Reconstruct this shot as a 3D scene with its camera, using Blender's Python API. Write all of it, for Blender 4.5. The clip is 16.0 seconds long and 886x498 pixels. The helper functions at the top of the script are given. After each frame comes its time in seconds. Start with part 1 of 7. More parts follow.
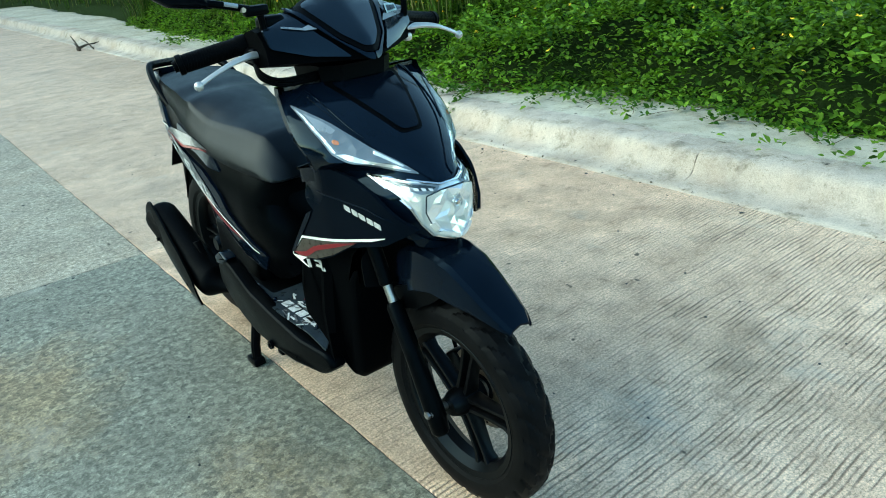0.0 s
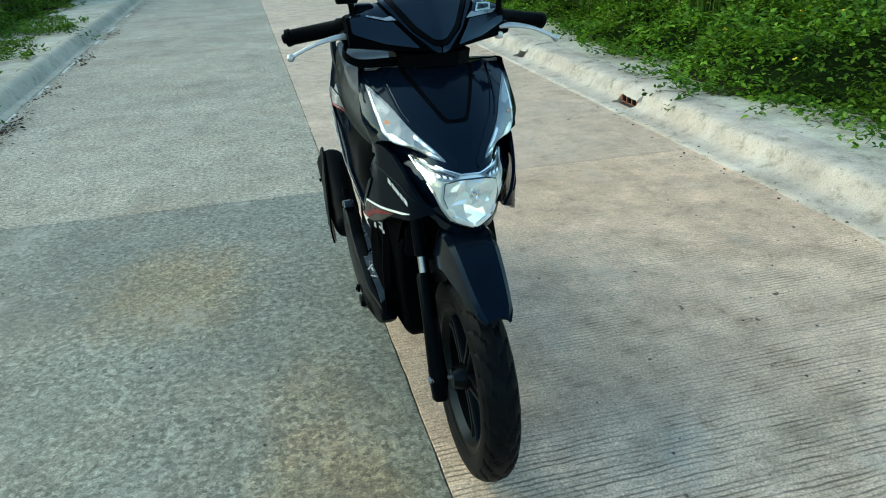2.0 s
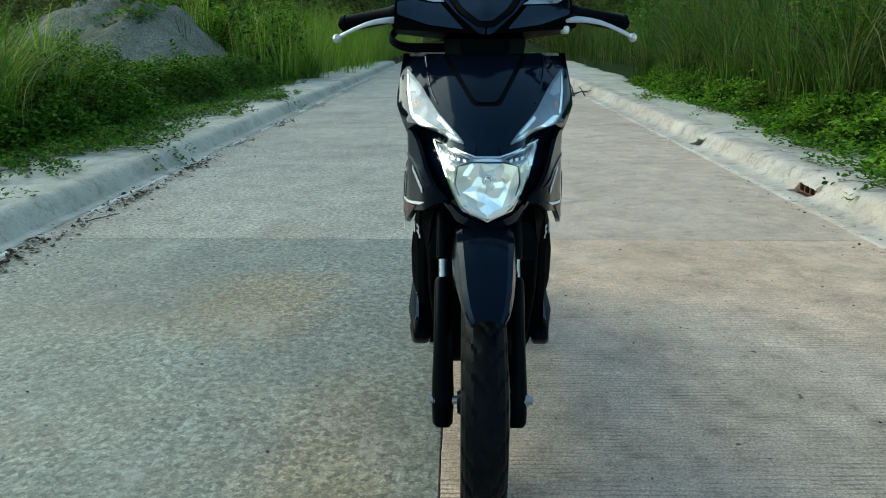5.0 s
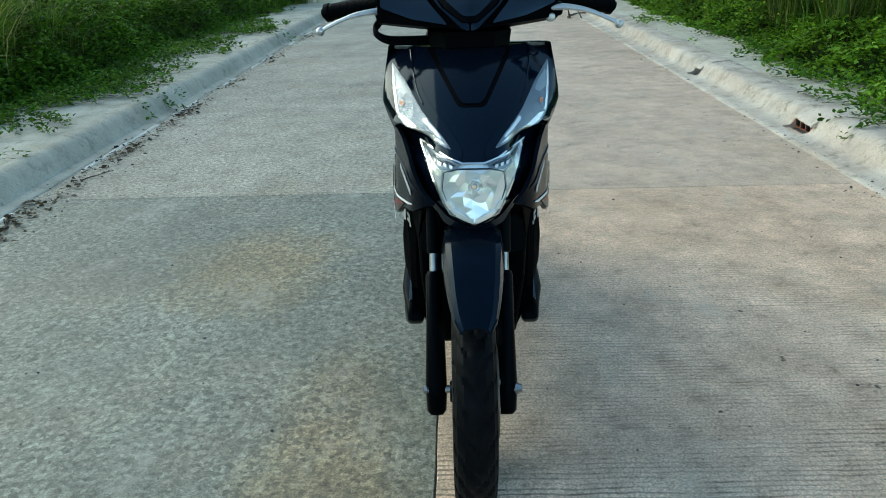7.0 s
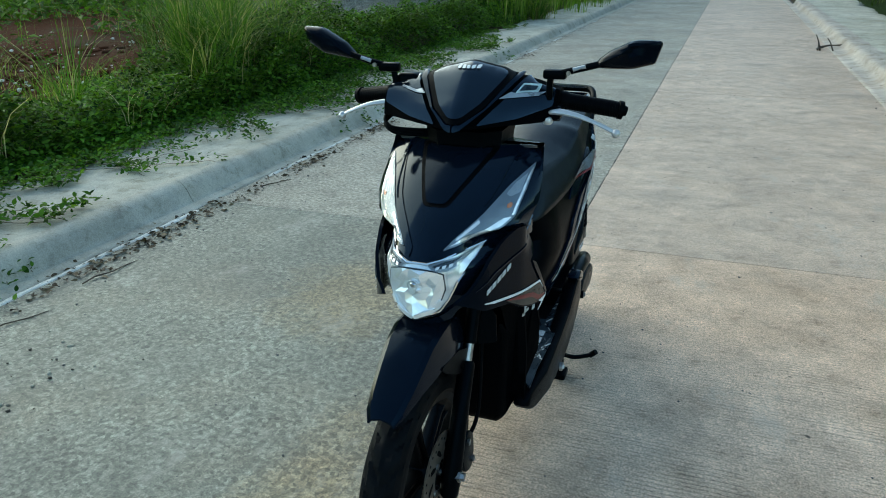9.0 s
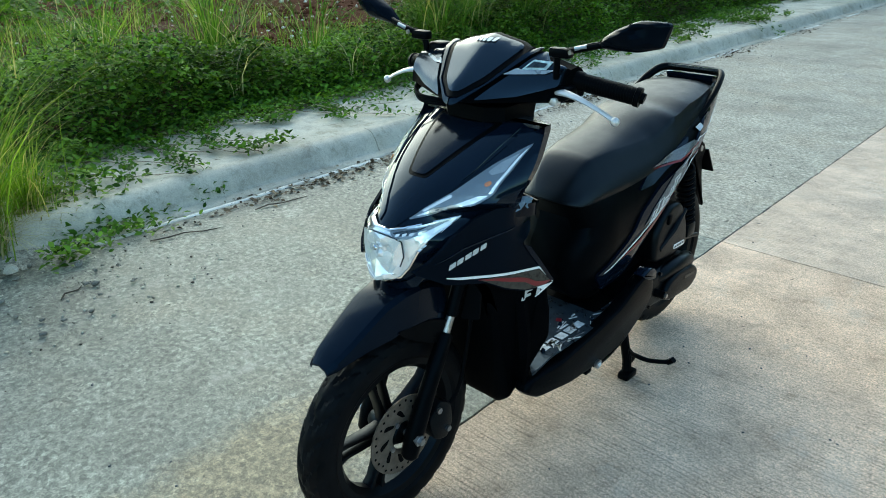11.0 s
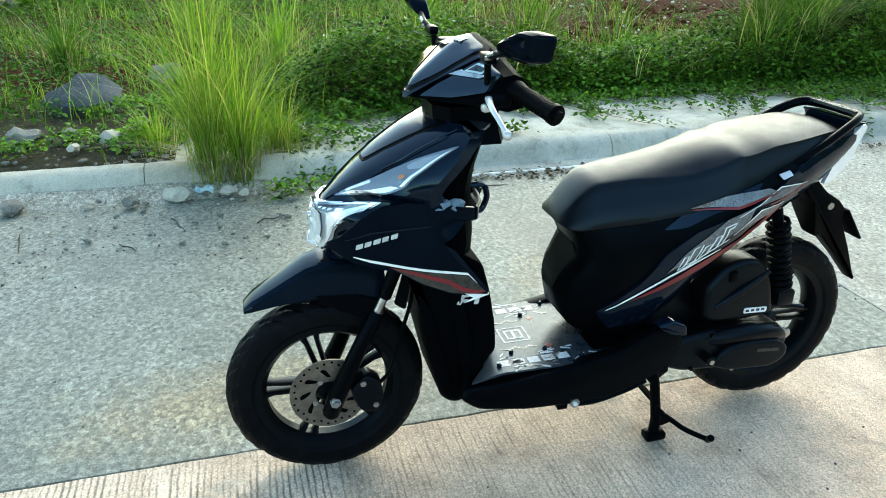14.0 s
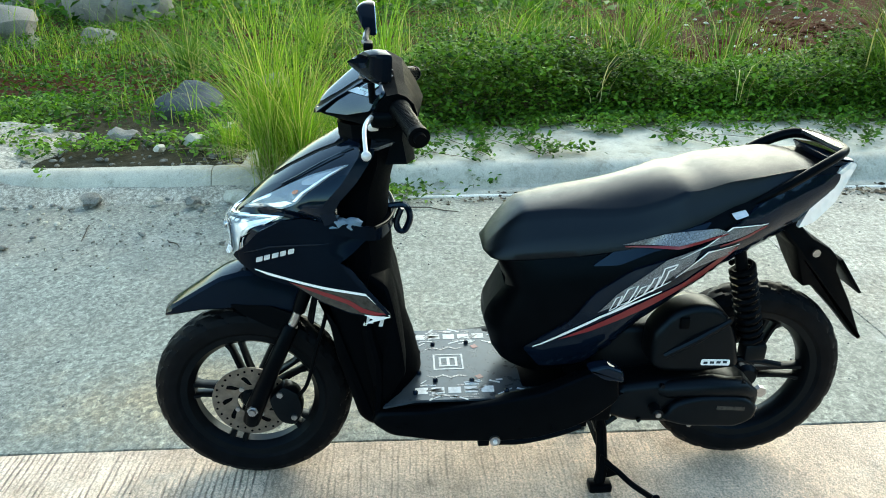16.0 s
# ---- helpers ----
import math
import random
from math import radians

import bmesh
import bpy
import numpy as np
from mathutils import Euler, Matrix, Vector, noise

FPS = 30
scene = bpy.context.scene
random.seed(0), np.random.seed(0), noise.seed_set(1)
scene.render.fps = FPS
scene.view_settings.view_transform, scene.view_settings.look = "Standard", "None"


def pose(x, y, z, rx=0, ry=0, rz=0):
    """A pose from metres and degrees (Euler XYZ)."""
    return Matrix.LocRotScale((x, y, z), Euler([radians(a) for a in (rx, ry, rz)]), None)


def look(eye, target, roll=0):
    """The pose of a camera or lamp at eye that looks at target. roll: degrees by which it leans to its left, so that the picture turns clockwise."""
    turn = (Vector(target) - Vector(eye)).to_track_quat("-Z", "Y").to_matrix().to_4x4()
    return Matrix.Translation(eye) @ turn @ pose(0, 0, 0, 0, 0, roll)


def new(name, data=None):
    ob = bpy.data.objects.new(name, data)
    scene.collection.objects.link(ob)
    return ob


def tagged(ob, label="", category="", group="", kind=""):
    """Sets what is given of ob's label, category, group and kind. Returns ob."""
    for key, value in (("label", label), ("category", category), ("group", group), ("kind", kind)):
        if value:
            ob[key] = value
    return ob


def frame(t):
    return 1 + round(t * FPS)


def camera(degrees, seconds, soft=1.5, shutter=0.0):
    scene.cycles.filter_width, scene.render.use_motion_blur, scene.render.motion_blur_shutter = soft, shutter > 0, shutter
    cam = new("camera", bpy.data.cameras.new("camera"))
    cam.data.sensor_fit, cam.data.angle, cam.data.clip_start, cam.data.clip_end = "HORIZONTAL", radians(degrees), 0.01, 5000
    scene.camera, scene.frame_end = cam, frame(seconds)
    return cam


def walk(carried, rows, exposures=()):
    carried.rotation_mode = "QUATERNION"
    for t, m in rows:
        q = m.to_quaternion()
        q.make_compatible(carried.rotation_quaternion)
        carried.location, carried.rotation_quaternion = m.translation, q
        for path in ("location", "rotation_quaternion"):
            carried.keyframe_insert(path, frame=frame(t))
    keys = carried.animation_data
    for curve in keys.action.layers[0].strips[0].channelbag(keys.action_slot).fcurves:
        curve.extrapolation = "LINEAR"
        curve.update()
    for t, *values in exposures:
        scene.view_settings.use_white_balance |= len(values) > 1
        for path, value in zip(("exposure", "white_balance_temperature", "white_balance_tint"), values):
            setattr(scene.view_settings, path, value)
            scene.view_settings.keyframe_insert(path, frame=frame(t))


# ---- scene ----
from mathutils import geometry

cam = camera(63.3, 16.0, soft=0.95)
PATH = [
    (0, (-0.823, -1.057, 1.204), (0.28, 0.4, 0.39), -5.2),
    (0.5, (-0.689, -1.139, 1.219), (0.238, 0.426, 0.389), -5.7),
    (1, (-0.599, -1.267, 1.218), (0.061, 0.423, 0.377), -5.5),
    (1.5, (-0.526, -1.384, 1.244), (-0.034, 0.38, 0.44), -3.8),
    (2, (-0.417, -1.393, 1.248), (0.029, 0.368, 0.41), -2.0),
    (2.5, (-0.293, -1.383, 1.272), (0.023, 0.402, 0.426), -2.9),
    (3, (-0.192, -1.376, 1.273), (-0.056, 0.454, 0.478), -2.9),
    (3.5, (-0.053, -1.39, 1.27), (-0.089, 0.482, 0.567), -1.0),
    (4, (-0.011, -1.321, 1.183), (-0.078, 0.59, 0.598), -0.2),
    (4.5, (-0.035, -1.331, 1.035), (-0.083, 0.604, 0.532), -1.0),
    (5, (-0.05, -1.338, 0.973), (-0.099, 0.578, 0.402), -0.2),
    (5.2, (-0.051, -1.334, 0.961), (-0.095, 0.575, 0.366), 0.7),
    (7.3, (-0.015, -1.317, 1.18), (-0.085, 0.521, 0.395), -2.5),
    (7.5, (0.035, -1.329, 1.21), (-0.165, 0.504, 0.436), -2.1),
    (8, (0.245, -1.347, 1.273), (-0.234, 0.439, 0.511), -0.9),
    (8.5, (0.379, -1.323, 1.299), (-0.141, 0.464, 0.567), -0.8),
    (9, (0.523, -1.217, 1.318), (-0.144, 0.512, 0.566), -0.8),
    (9.5, (0.671, -1.171, 1.316), (-0.271, 0.435, 0.584), -1.4),
    (9.7, (0.763, -1.15, 1.319), (-0.269, 0.379, 0.546), -1.4),
    (11.8, (1.212, -0.739, 1.328), (-0.225, 0.375, 0.495), -1.1),
    (12, (1.292, -0.698, 1.322), (-0.211, 0.313, 0.476), -1.5),
    (12.5, (1.403, -0.587, 1.329), (-0.168, 0.312, 0.48), -0.7),
    (13, (1.425, -0.437, 1.329), (-0.205, 0.376, 0.504), 0.0),
    (13.5, (1.451, -0.298, 1.328), (-0.239, 0.401, 0.517), -0.3),
    (14, (1.547, -0.137, 1.33), (-0.205, 0.346, 0.495), 0.5),
    (14.5, (1.632, 0.002, 1.339), (-0.162, 0.372, 0.537), -0.0),
    (15, (1.617, 0.136, 1.327), (-0.173, 0.481, 0.504), -0.3),
    (15.5, (1.585, 0.275, 1.331), (-0.219, 0.566, 0.518), 0.2),
    (16, (1.582, 0.393, 1.33), (-0.248, 0.488, 0.528), -0.3),
]
EXPOSURES = [(0, 1.57, 6920, -19), (1, 1.42, 6970, -19), (2.5, 1.27, 7150, -13), (3.5, 1.16, 7100, -13), (5, 1.12, 7000, -13), (7.5, 1.15, 6950, -11), (9, 1.07, 6780, -11), (12.5, 1.93, 7000, -9), (16, 2.06, 7200, -8)]
walk(cam, [(t, look(eye, target, roll)) for t, eye, target, roll in PATH], EXPOSURES)

# ---- light ----
SUN = Vector((-0.80, 0.46, 0.50)).normalized()
world = bpy.data.worlds.new("sky")
scene.world = world
world.use_nodes = True
wt = world.node_tree
sky = wt.nodes.new("ShaderNodeTexSky")
sky.sky_type = "NISHITA"
sky.sun_disc = False
sky.sun_elevation = math.asin(SUN.z)
sky.sun_rotation = math.atan2(SUN.x, SUN.y) % (2 * math.pi)
sky.air_density, sky.dust_density, sky.ozone_density = 1.0, 0.8, 1.8
wt.nodes["Background"].inputs["Strength"].default_value = 0.15
wt.links.new(sky.outputs[0], wt.nodes["Background"].inputs["Color"])
sun_data = bpy.data.lights.new("sun", "SUN")
sun_data.energy, sun_data.angle, sun_data.color = 0.92, radians(68), (1.0, 0.92, 0.81)
sun = new("sun", sun_data)
sun.matrix_world = look(SUN * 60, (0, 0, 0))

# ---- materials ----
def nodes_of(name):
    m = bpy.data.materials.new(name)
    m.use_nodes = True
    t = m.node_tree
    return m, t, t.nodes["Principled BSDF"]


def add(t, kind, **values):
    n = t.nodes.new(kind)
    for k, v in values.items():
        n.inputs[k.replace("_", " ")].default_value = v
    return n


def noise_at(t, src, scale, detail=4, rough=0.6, stretch=None):
    n = add(t, "ShaderNodeTexNoise", Scale=scale, Detail=detail, Roughness=rough)
    if stretch:
        mp = add(t, "ShaderNodeMapping")
        mp.inputs["Scale"].default_value = stretch
        t.links.new(src, mp.inputs["Vector"])
        src = mp.outputs[0]
    t.links.new(src, n.inputs["Vector"])
    return n.outputs["Fac"]


def ramp(t, src, stops):
    r = t.nodes.new("ShaderNodeValToRGB")
    while len(r.color_ramp.elements) < len(stops):
        r.color_ramp.elements.new(0.5)
    for e, (p, c) in zip(r.color_ramp.elements, stops):
        e.position = p
        e.color = (*c, 1) if len(c) == 3 else c
    t.links.new(src, r.inputs["Fac"])
    return r.outputs["Color"]


def mixed(t, fac, a, b, mode="MIX"):
    n = t.nodes.new("ShaderNodeMix")
    n.data_type, n.blend_type = "RGBA", mode
    for i, v in ((0, fac), (6, a), (7, b)):
        if hasattr(v, "default_value"):
            t.links.new(v, n.inputs[i])
        else:
            n.inputs[i].default_value = v if i == 0 else ((*v, 1) if len(v) == 3 else v)
    return n.outputs[2]


def bumped(t, bsdf, height, strength, distance):
    b = add(t, "ShaderNodeBump", Strength=strength, Distance=distance)
    t.links.new(height, b.inputs["Height"])
    t.links.new(b.outputs[0], bsdf.inputs["Normal"])
    return b


def place_of(t):
    return t.nodes.new("ShaderNodeTexCoord").outputs["Object"]


def grey(v):
    return (v, v, v)


def plain(name, colour, rough, metal=0.0, var=0.25, scale=30, bump=0.0, bscale=400, coat=0.0, spec=0.5, sheen=(1, 1, 1)):
    """Paint, plastic or metal: two scales of tone, uneven gloss and a fine grain."""
    m, t, b = nodes_of(name)
    src = place_of(t)
    big = noise_at(t, src, scale, 5)
    fine = noise_at(t, src, bscale, 3)
    lo = tuple(c * (1 - var) for c in colour)
    hi = tuple(min(1, c * (1 + var)) for c in colour)
    t.links.new(ramp(t, big, [(0.3, lo), (0.7, hi)]), b.inputs["Base Color"])
    t.links.new(ramp(t, big, [(0.3, grey(max(0.02, rough * 0.85))), (0.75, grey(min(1, rough * 1.15)))]), b.inputs["Roughness"])
    b.inputs["Metallic"].default_value = metal
    b.inputs["Coat Weight"].default_value = coat
    b.inputs["Coat Roughness"].default_value = 0.05
    b.inputs["Specular IOR Level"].default_value = spec
    b.inputs["Specular Tint"].default_value = (*sheen, 1)
    if bump:
        bumped(t, b, fine, bump, 0.001)
    return m


def clear(name, tint=(1, 1, 1), gloss=0.06):
    """Clear plastic or glass pane: mostly see-through, with a mirror sheen at the edge."""
    m, t, b = nodes_of(name)
    tr = add(t, "ShaderNodeBsdfTransparent", Color=(*tint, 1))
    gl = add(t, "ShaderNodeBsdfGlossy", Color=(1, 1, 1, 1), Roughness=0.03)
    lw = add(t, "ShaderNodeLayerWeight", Blend=0.5)
    mx = t.nodes.new("ShaderNodeMixShader")
    t.links.new(ramp(t, lw.outputs["Facing"], [(0.0, grey(0.015)), (0.7, grey(0.025)), (1.0, grey(0.09))]), mx.inputs[0])
    t.links.new(tr.outputs[0], mx.inputs[1])
    t.links.new(gl.outputs[0], mx.inputs[2])
    t.links.new(mx.outputs[0], t.nodes["Material Output"].inputs["Surface"])
    return m


def leafy(name, lo, hi, dry=None, through_light=0.35):
    """Leaf or grass blade: each island takes its own tone, some light comes through."""
    m, t, b = nodes_of(name)
    rnd = t.nodes.new("ShaderNodeNewGeometry").outputs["Random Per Island"]
    stops = [(0.0, lo), (0.85, hi)]
    if dry:
        stops = [(0.0, lo), (0.8, hi), (0.9, dry)]
    tone = ramp(t, rnd, stops)
    src = place_of(t)
    patch = noise_at(t, src, 1.3, 3)
    tone = mixed(t, 1.0, tone, ramp(t, patch, [(0.3, grey(0.6)), (0.7, grey(1.25))]), "MULTIPLY")
    t.links.new(tone, b.inputs["Base Color"])
    b.inputs["Roughness"].default_value = 0.5
    b.inputs["Specular IOR Level"].default_value = 0.12
    tl = t.nodes.new("ShaderNodeBsdfTranslucent")
    t.links.new(mixed(t, 1.0, tone, (1.5, 1.5, 0.7), "MULTIPLY"), tl.inputs["Color"])
    mx = add(t, "ShaderNodeMixShader", Fac=through_light)
    t.links.new(b.outputs[0], mx.inputs[1])
    t.links.new(tl.outputs[0], mx.inputs[2])
    t.links.new(mx.outputs[0], t.nodes["Material Output"].inputs["Surface"])
    return m


def concrete(name, lo, hi, stone=0.0, broom=0.0, warm=(0.4, 0.3, 0.2), rough=0.9, grime=0.0, wet=(), soak=0.5, shine=0.25, zone=None, dust=()):
    """Road concrete: clouds, stains, sand grain; stone: worn bare gravel; broom: strokes drawn across the road."""
    m, t, b = nodes_of(name)
    src = place_of(t)
    cloud = noise_at(t, src, 0.9, 6, 0.65)
    tone = ramp(t, cloud, [(0.3, lo), (0.7, hi)])
    blot = noise_at(t, src, 4.5, 8, 0.78)
    tone = mixed(t, 1.0, tone, ramp(t, blot, [(0.28, grey(0.62)), (0.5, grey(1.0)), (0.74, grey(1.24))]), "MULTIPLY")
    tint = noise_at(t, src, 1.7, 4)
    tone = mixed(t, ramp(t, tint, [(0.5, grey(0)), (0.75, grey(0.45))]), tone, warm)
    grain = noise_at(t, src, 160, 4, 0.7)
    rub = 0.45 if grime else 1.0
    tone = mixed(t, 1.0, tone, ramp(t, grain, [(0.34, grey(1 - 0.42 * rub)), (0.5, grey(1.0)), (0.66, grey(1 + 0.36 * rub))]), "MULTIPLY")
    height = grain
    strength, depth = 0.4, 0.003
    if stone:
        v = add(t, "ShaderNodeTexVoronoi", Scale=75.0, Randomness=1.0)
        t.links.new(src, v.inputs["Vector"])
        sep = t.nodes.new("ShaderNodeSeparateColor")
        t.links.new(v.outputs["Color"], sep.inputs[0])
        g = ramp(t, sep.outputs[0], [(0.0, grey(1 - 0.48 * stone)), (0.5, grey(1.0)), (1.0, grey(1 + 0.44 * stone))])
        wear = noise_at(t, src, 2.2, 4)
        tone = mixed(t, ramp(t, wear, [(0.3, grey(0.35)), (0.6, grey(1.0))]), tone, mixed(t, 1.0, tone, g, "MULTIPLY"))
        mott = noise_at(t, src, 45, 5, 0.8)
        tone = mixed(t, 1.0, tone, ramp(t, mott, [(0.32, grey(0.32)), (0.5, grey(1.0)), (0.66, grey(1.68))]), "MULTIPLY")
        height, strength, depth = mixed(t, 0.5, g, mott), 0.7, 0.006
    if broom:
        comb = add(t, "ShaderNodeTexWave", Scale=19.0, Distortion=3.6, Detail=3.0)
        comb.bands_direction = "Y"
        comb.inputs["Detail Scale"].default_value = 0.35
        t.links.new(src, comb.inputs["Vector"])
        drop = noise_at(t, src, 1.0, 4, 0.7, (3.0, 34, 1))
        line = mixed(t, ramp(t, drop, [(0.45, grey(0.0)), (0.62, grey(0.85))]), comb.outputs["Fac"], grey(0.6))
        where = noise_at(t, src, 0.8, 4, 0.6)
        fade = mixed(t, 1.0, ramp(t, where, [(0.38, grey(0.3)), (0.52, grey(1.0))]), ramp(t, noise_at(t, src, 5.0, 4, 0.7), [(0.38, grey(0.25)), (0.54, grey(1.0))]), "MULTIPLY")
        if zone:
            pos = t.nodes.new("ShaderNodeSeparateXYZ")
            t.links.new(src, pos.inputs[0])
            shift = t.nodes.new("ShaderNodeMath")
            shift.operation = "MULTIPLY_ADD"
            shift.inputs[1].default_value = 2.6
            t.links.new(noise_at(t, src, 1.3, 5, 0.7), shift.inputs[0])
            t.links.new(pos.outputs[1], shift.inputs[2])
            near = add(t, "ShaderNodeMapRange")
            for k, v in ((1, zone[0] + 1.3), (2, zone[1] + 1.3), (3, 0.0), (4, 1.0)):
                near.inputs[k].default_value = v
            t.links.new(shift.outputs[0], near.inputs[0])
            fade = mixed(t, 1.0, fade, ramp(t, near.outputs[0], [(0.0, grey(0.10)), (1.0, grey(1.0))]), "MULTIPLY")
            tone = mixed(t, 1.0, tone, ramp(t, near.outputs[0], [(0.0, (1.02, 1.0, 0.98)), (1.0, (0.97, 0.98, 0.98))]), "MULTIPLY")
        pits = noise_at(t, src, 70, 6, 0.8)
        tone = mixed(t, 1.0, tone, ramp(t, pits, [(0.32, grey(0.52)), (0.45, grey(0.98)), (0.66, grey(1.22))]), "MULTIPLY")
        tone = mixed(t, 1.0, tone, ramp(t, noise_at(t, src, 7.5, 9, 0.8), [(0.34, (0.66, 0.62, 0.58)), (0.44, (0.96, 0.95, 0.94)), (0.56, grey(1.08)), (0.68, grey(1.30))]), "MULTIPLY")
        tone = mixed(t, ramp(t, noise_at(t, src, 34, 3, 0.6, (0.7, 1, 1)), [(0.70, grey(0)), (0.74, grey(0.8))]), tone, (0.05, 0.042, 0.034))
        groove = ramp(t, line, [(0.0, grey(1 - 0.46 * broom)), (0.18, grey(1 - 0.32 * broom)), (0.44, grey(1.0)), (1.0, grey(1.06))])
        tone = mixed(t, fade, tone, mixed(t, 1.0, tone, groove, "MULTIPLY"))
        height, strength, depth = mixed(t, fade, grain, groove), 0.7, 0.009
    damp = noise_at(t, src, 1.0, 4, 0.55, (0.5, 1.1, 1))
    tone = mixed(t, 1.0, tone, ramp(t, damp, [(0.3, grey(0.82)), (0.45, grey(1.0)), (0.75, grey(1.06))]), "MULTIPLY")
    if grime:
        dirt = noise_at(t, src, 6.5, 8, 0.8)
        tone = mixed(t, ramp(t, dirt, [(0.53, grey(0)), (0.66, grey(0.62 * grime))]), tone, (0.13, 0.115, 0.075))
        crust = noise_at(t, src, 38, 4, 0.7)
        tone = mixed(t, ramp(t, crust, [(0.6, grey(0)), (0.7, grey(0.4 * grime))]), tone, (0.09, 0.08, 0.055))
    for cx, cy, rx, ry in wet:
        mp = add(t, "ShaderNodeMapping")
        mp.inputs["Scale"].default_value = (1 / rx, 1 / ry, 0)
        mp.inputs["Location"].default_value = (-cx / rx, -cy / ry, 0)
        t.links.new(src, mp.inputs[0])
        far = t.nodes.new("ShaderNodeVectorMath")
        far.operation = "LENGTH"
        t.links.new(mp.outputs[0], far.inputs[0])
        sm = t.nodes.new("ShaderNodeMath")
        sm.operation = "ADD"
        t.links.new(far.outputs["Value"], sm.inputs[0])
        t.links.new(noise_at(t, src, 5.0, 5, 0.7), sm.inputs[1])
        tone = mixed(t, ramp(t, sm.outputs[0], [(0.6, grey(soak)), (1.15, grey(0))]), tone, (0.10, 0.09, 0.075))
    for cx, cy, rx, ry in dust:
        mp = add(t, "ShaderNodeMapping")
        mp.inputs["Scale"].default_value = (1 / rx, 1 / ry, 0)
        mp.inputs["Location"].default_value = (-cx / rx, -cy / ry, 0)
        t.links.new(src, mp.inputs[0])
        far = t.nodes.new("ShaderNodeVectorMath")
        far.operation = "LENGTH"
        t.links.new(mp.outputs[0], far.inputs[0])
        sm = t.nodes.new("ShaderNodeMath")
        sm.operation = "ADD"
        t.links.new(far.outputs["Value"], sm.inputs[0])
        t.links.new(noise_at(t, src, 3.0, 6, 0.75), sm.inputs[1])
        tone = mixed(t, ramp(t, sm.outputs[0], [(0.7, grey(1)), (1.5, grey(0))]), tone, mixed(t, 1.0, tone, (1.22, 0.98, 0.74), "MULTIPLY"))
    if stone or broom:
        scuff = noise_at(t, src, 1.6, 9, 0.78)
        tone = mixed(t, ramp(t, scuff, [(0.55, grey(0)), (0.68, grey(0.38))]), tone, (0.12, 0.11, 0.085))
        chalk = noise_at(t, src, 2.9, 8, 0.75, (1, 0.6, 1))
        tone = mixed(t, ramp(t, chalk, [(0.56, grey(0)), (0.7, grey(0.45))]), tone, (0.5, 0.47, 0.41))
    spots = noise_at(t, src, 13, 2, 0.5)
    tone = mixed(t, ramp(t, spots, [(0.735, grey(0)), (0.76, grey(0.8))]), tone, (0.03, 0.027, 0.022))
    t.links.new(tone, b.inputs["Base Color"])
    b.inputs["Roughness"].default_value = rough
    b.inputs["Specular IOR Level"].default_value = shine
    bumped(t, b, height, strength, depth)
    return m


# sheen tints that put sky blue into the reflections of black parts
COOL, DEEP = (0.50, 0.76, 1.0), (0.24, 0.40, 0.58)
# visor copy of the gloss paint: reflection raised and blued for sky shine
visor_paint = plain("sky_reflecting_visor_paint", (0.004, 0.007, 0.012), 0.13, var=0.2, scale=9, spec=0.5, sheen=(0.42, 0.66, 0.92))
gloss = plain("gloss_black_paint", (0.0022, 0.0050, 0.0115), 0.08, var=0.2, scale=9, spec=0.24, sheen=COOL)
# copies of the gloss black paint, reflections dimmed where sides and nose look shaded
gloss_shaded = plain("gloss_black_paint_shaded", (0.0022, 0.004, 0.0075), 0.16, var=0.2, scale=9, spec=0.04, sheen=(0.32, 0.56, 0.84))
gloss_dimmed = plain("gloss_black_paint_dimmed", (0.0022, 0.0045, 0.0095), 0.14, var=0.2, scale=9, spec=0.16, sheen=(0.22, 0.42, 0.66))
satin = plain("satin_black_plastic", (0.0012, 0.0015, 0.002), 0.32, bump=0.15, bscale=900, spec=0.06, sheen=DEEP)
matt = plain("matt_black_plastic", (0.0015, 0.0016, 0.0019), 0.5, bump=0.3, bscale=700, spec=0.05, sheen=DEEP)
rim_paint = plain("black_wheel_paint", (0.002, 0.002, 0.0024), 0.36, spec=0.14, sheen=COOL)
vinyl = plain("black_seat_vinyl", (0.0012, 0.0018, 0.0030), 0.40, bump=0.25, bscale=520, spec=0.25, sheen=(0.62, 0.80, 1.0))
shield_black = plain("grained_black_shield", (0.0012, 0.0015, 0.002), 0.6, bump=0.3, bscale=700, spec=0.015, sheen=DEEP)
engine = plain("grey_black_engine_paint", (0.002, 0.0022, 0.0028), 0.36, bump=0.25, bscale=350, spec=0.14, sheen=COOL)
chrome = plain("chrome", (0.75, 0.76, 0.78), 0.08, metal=1, var=0.05)
def reflector(name, colour=(0.93, 0.96, 0.99), metal=0.5, scale=55.0, relief=0.22, rough=0.18):
    """Bright lamp bowl pressed into many little flutes."""
    m, t, b = nodes_of(name)
    src = place_of(t)
    v = add(t, "ShaderNodeTexVoronoi", Scale=scale, Randomness=1.0)
    t.links.new(src, v.inputs["Vector"])
    b.inputs["Base Color"].default_value = (*colour, 1)
    b.inputs["Metallic"].default_value = metal
    b.inputs["Roughness"].default_value = rough
    bumped(t, b, v.outputs["Distance"], relief, 0.012)
    return m


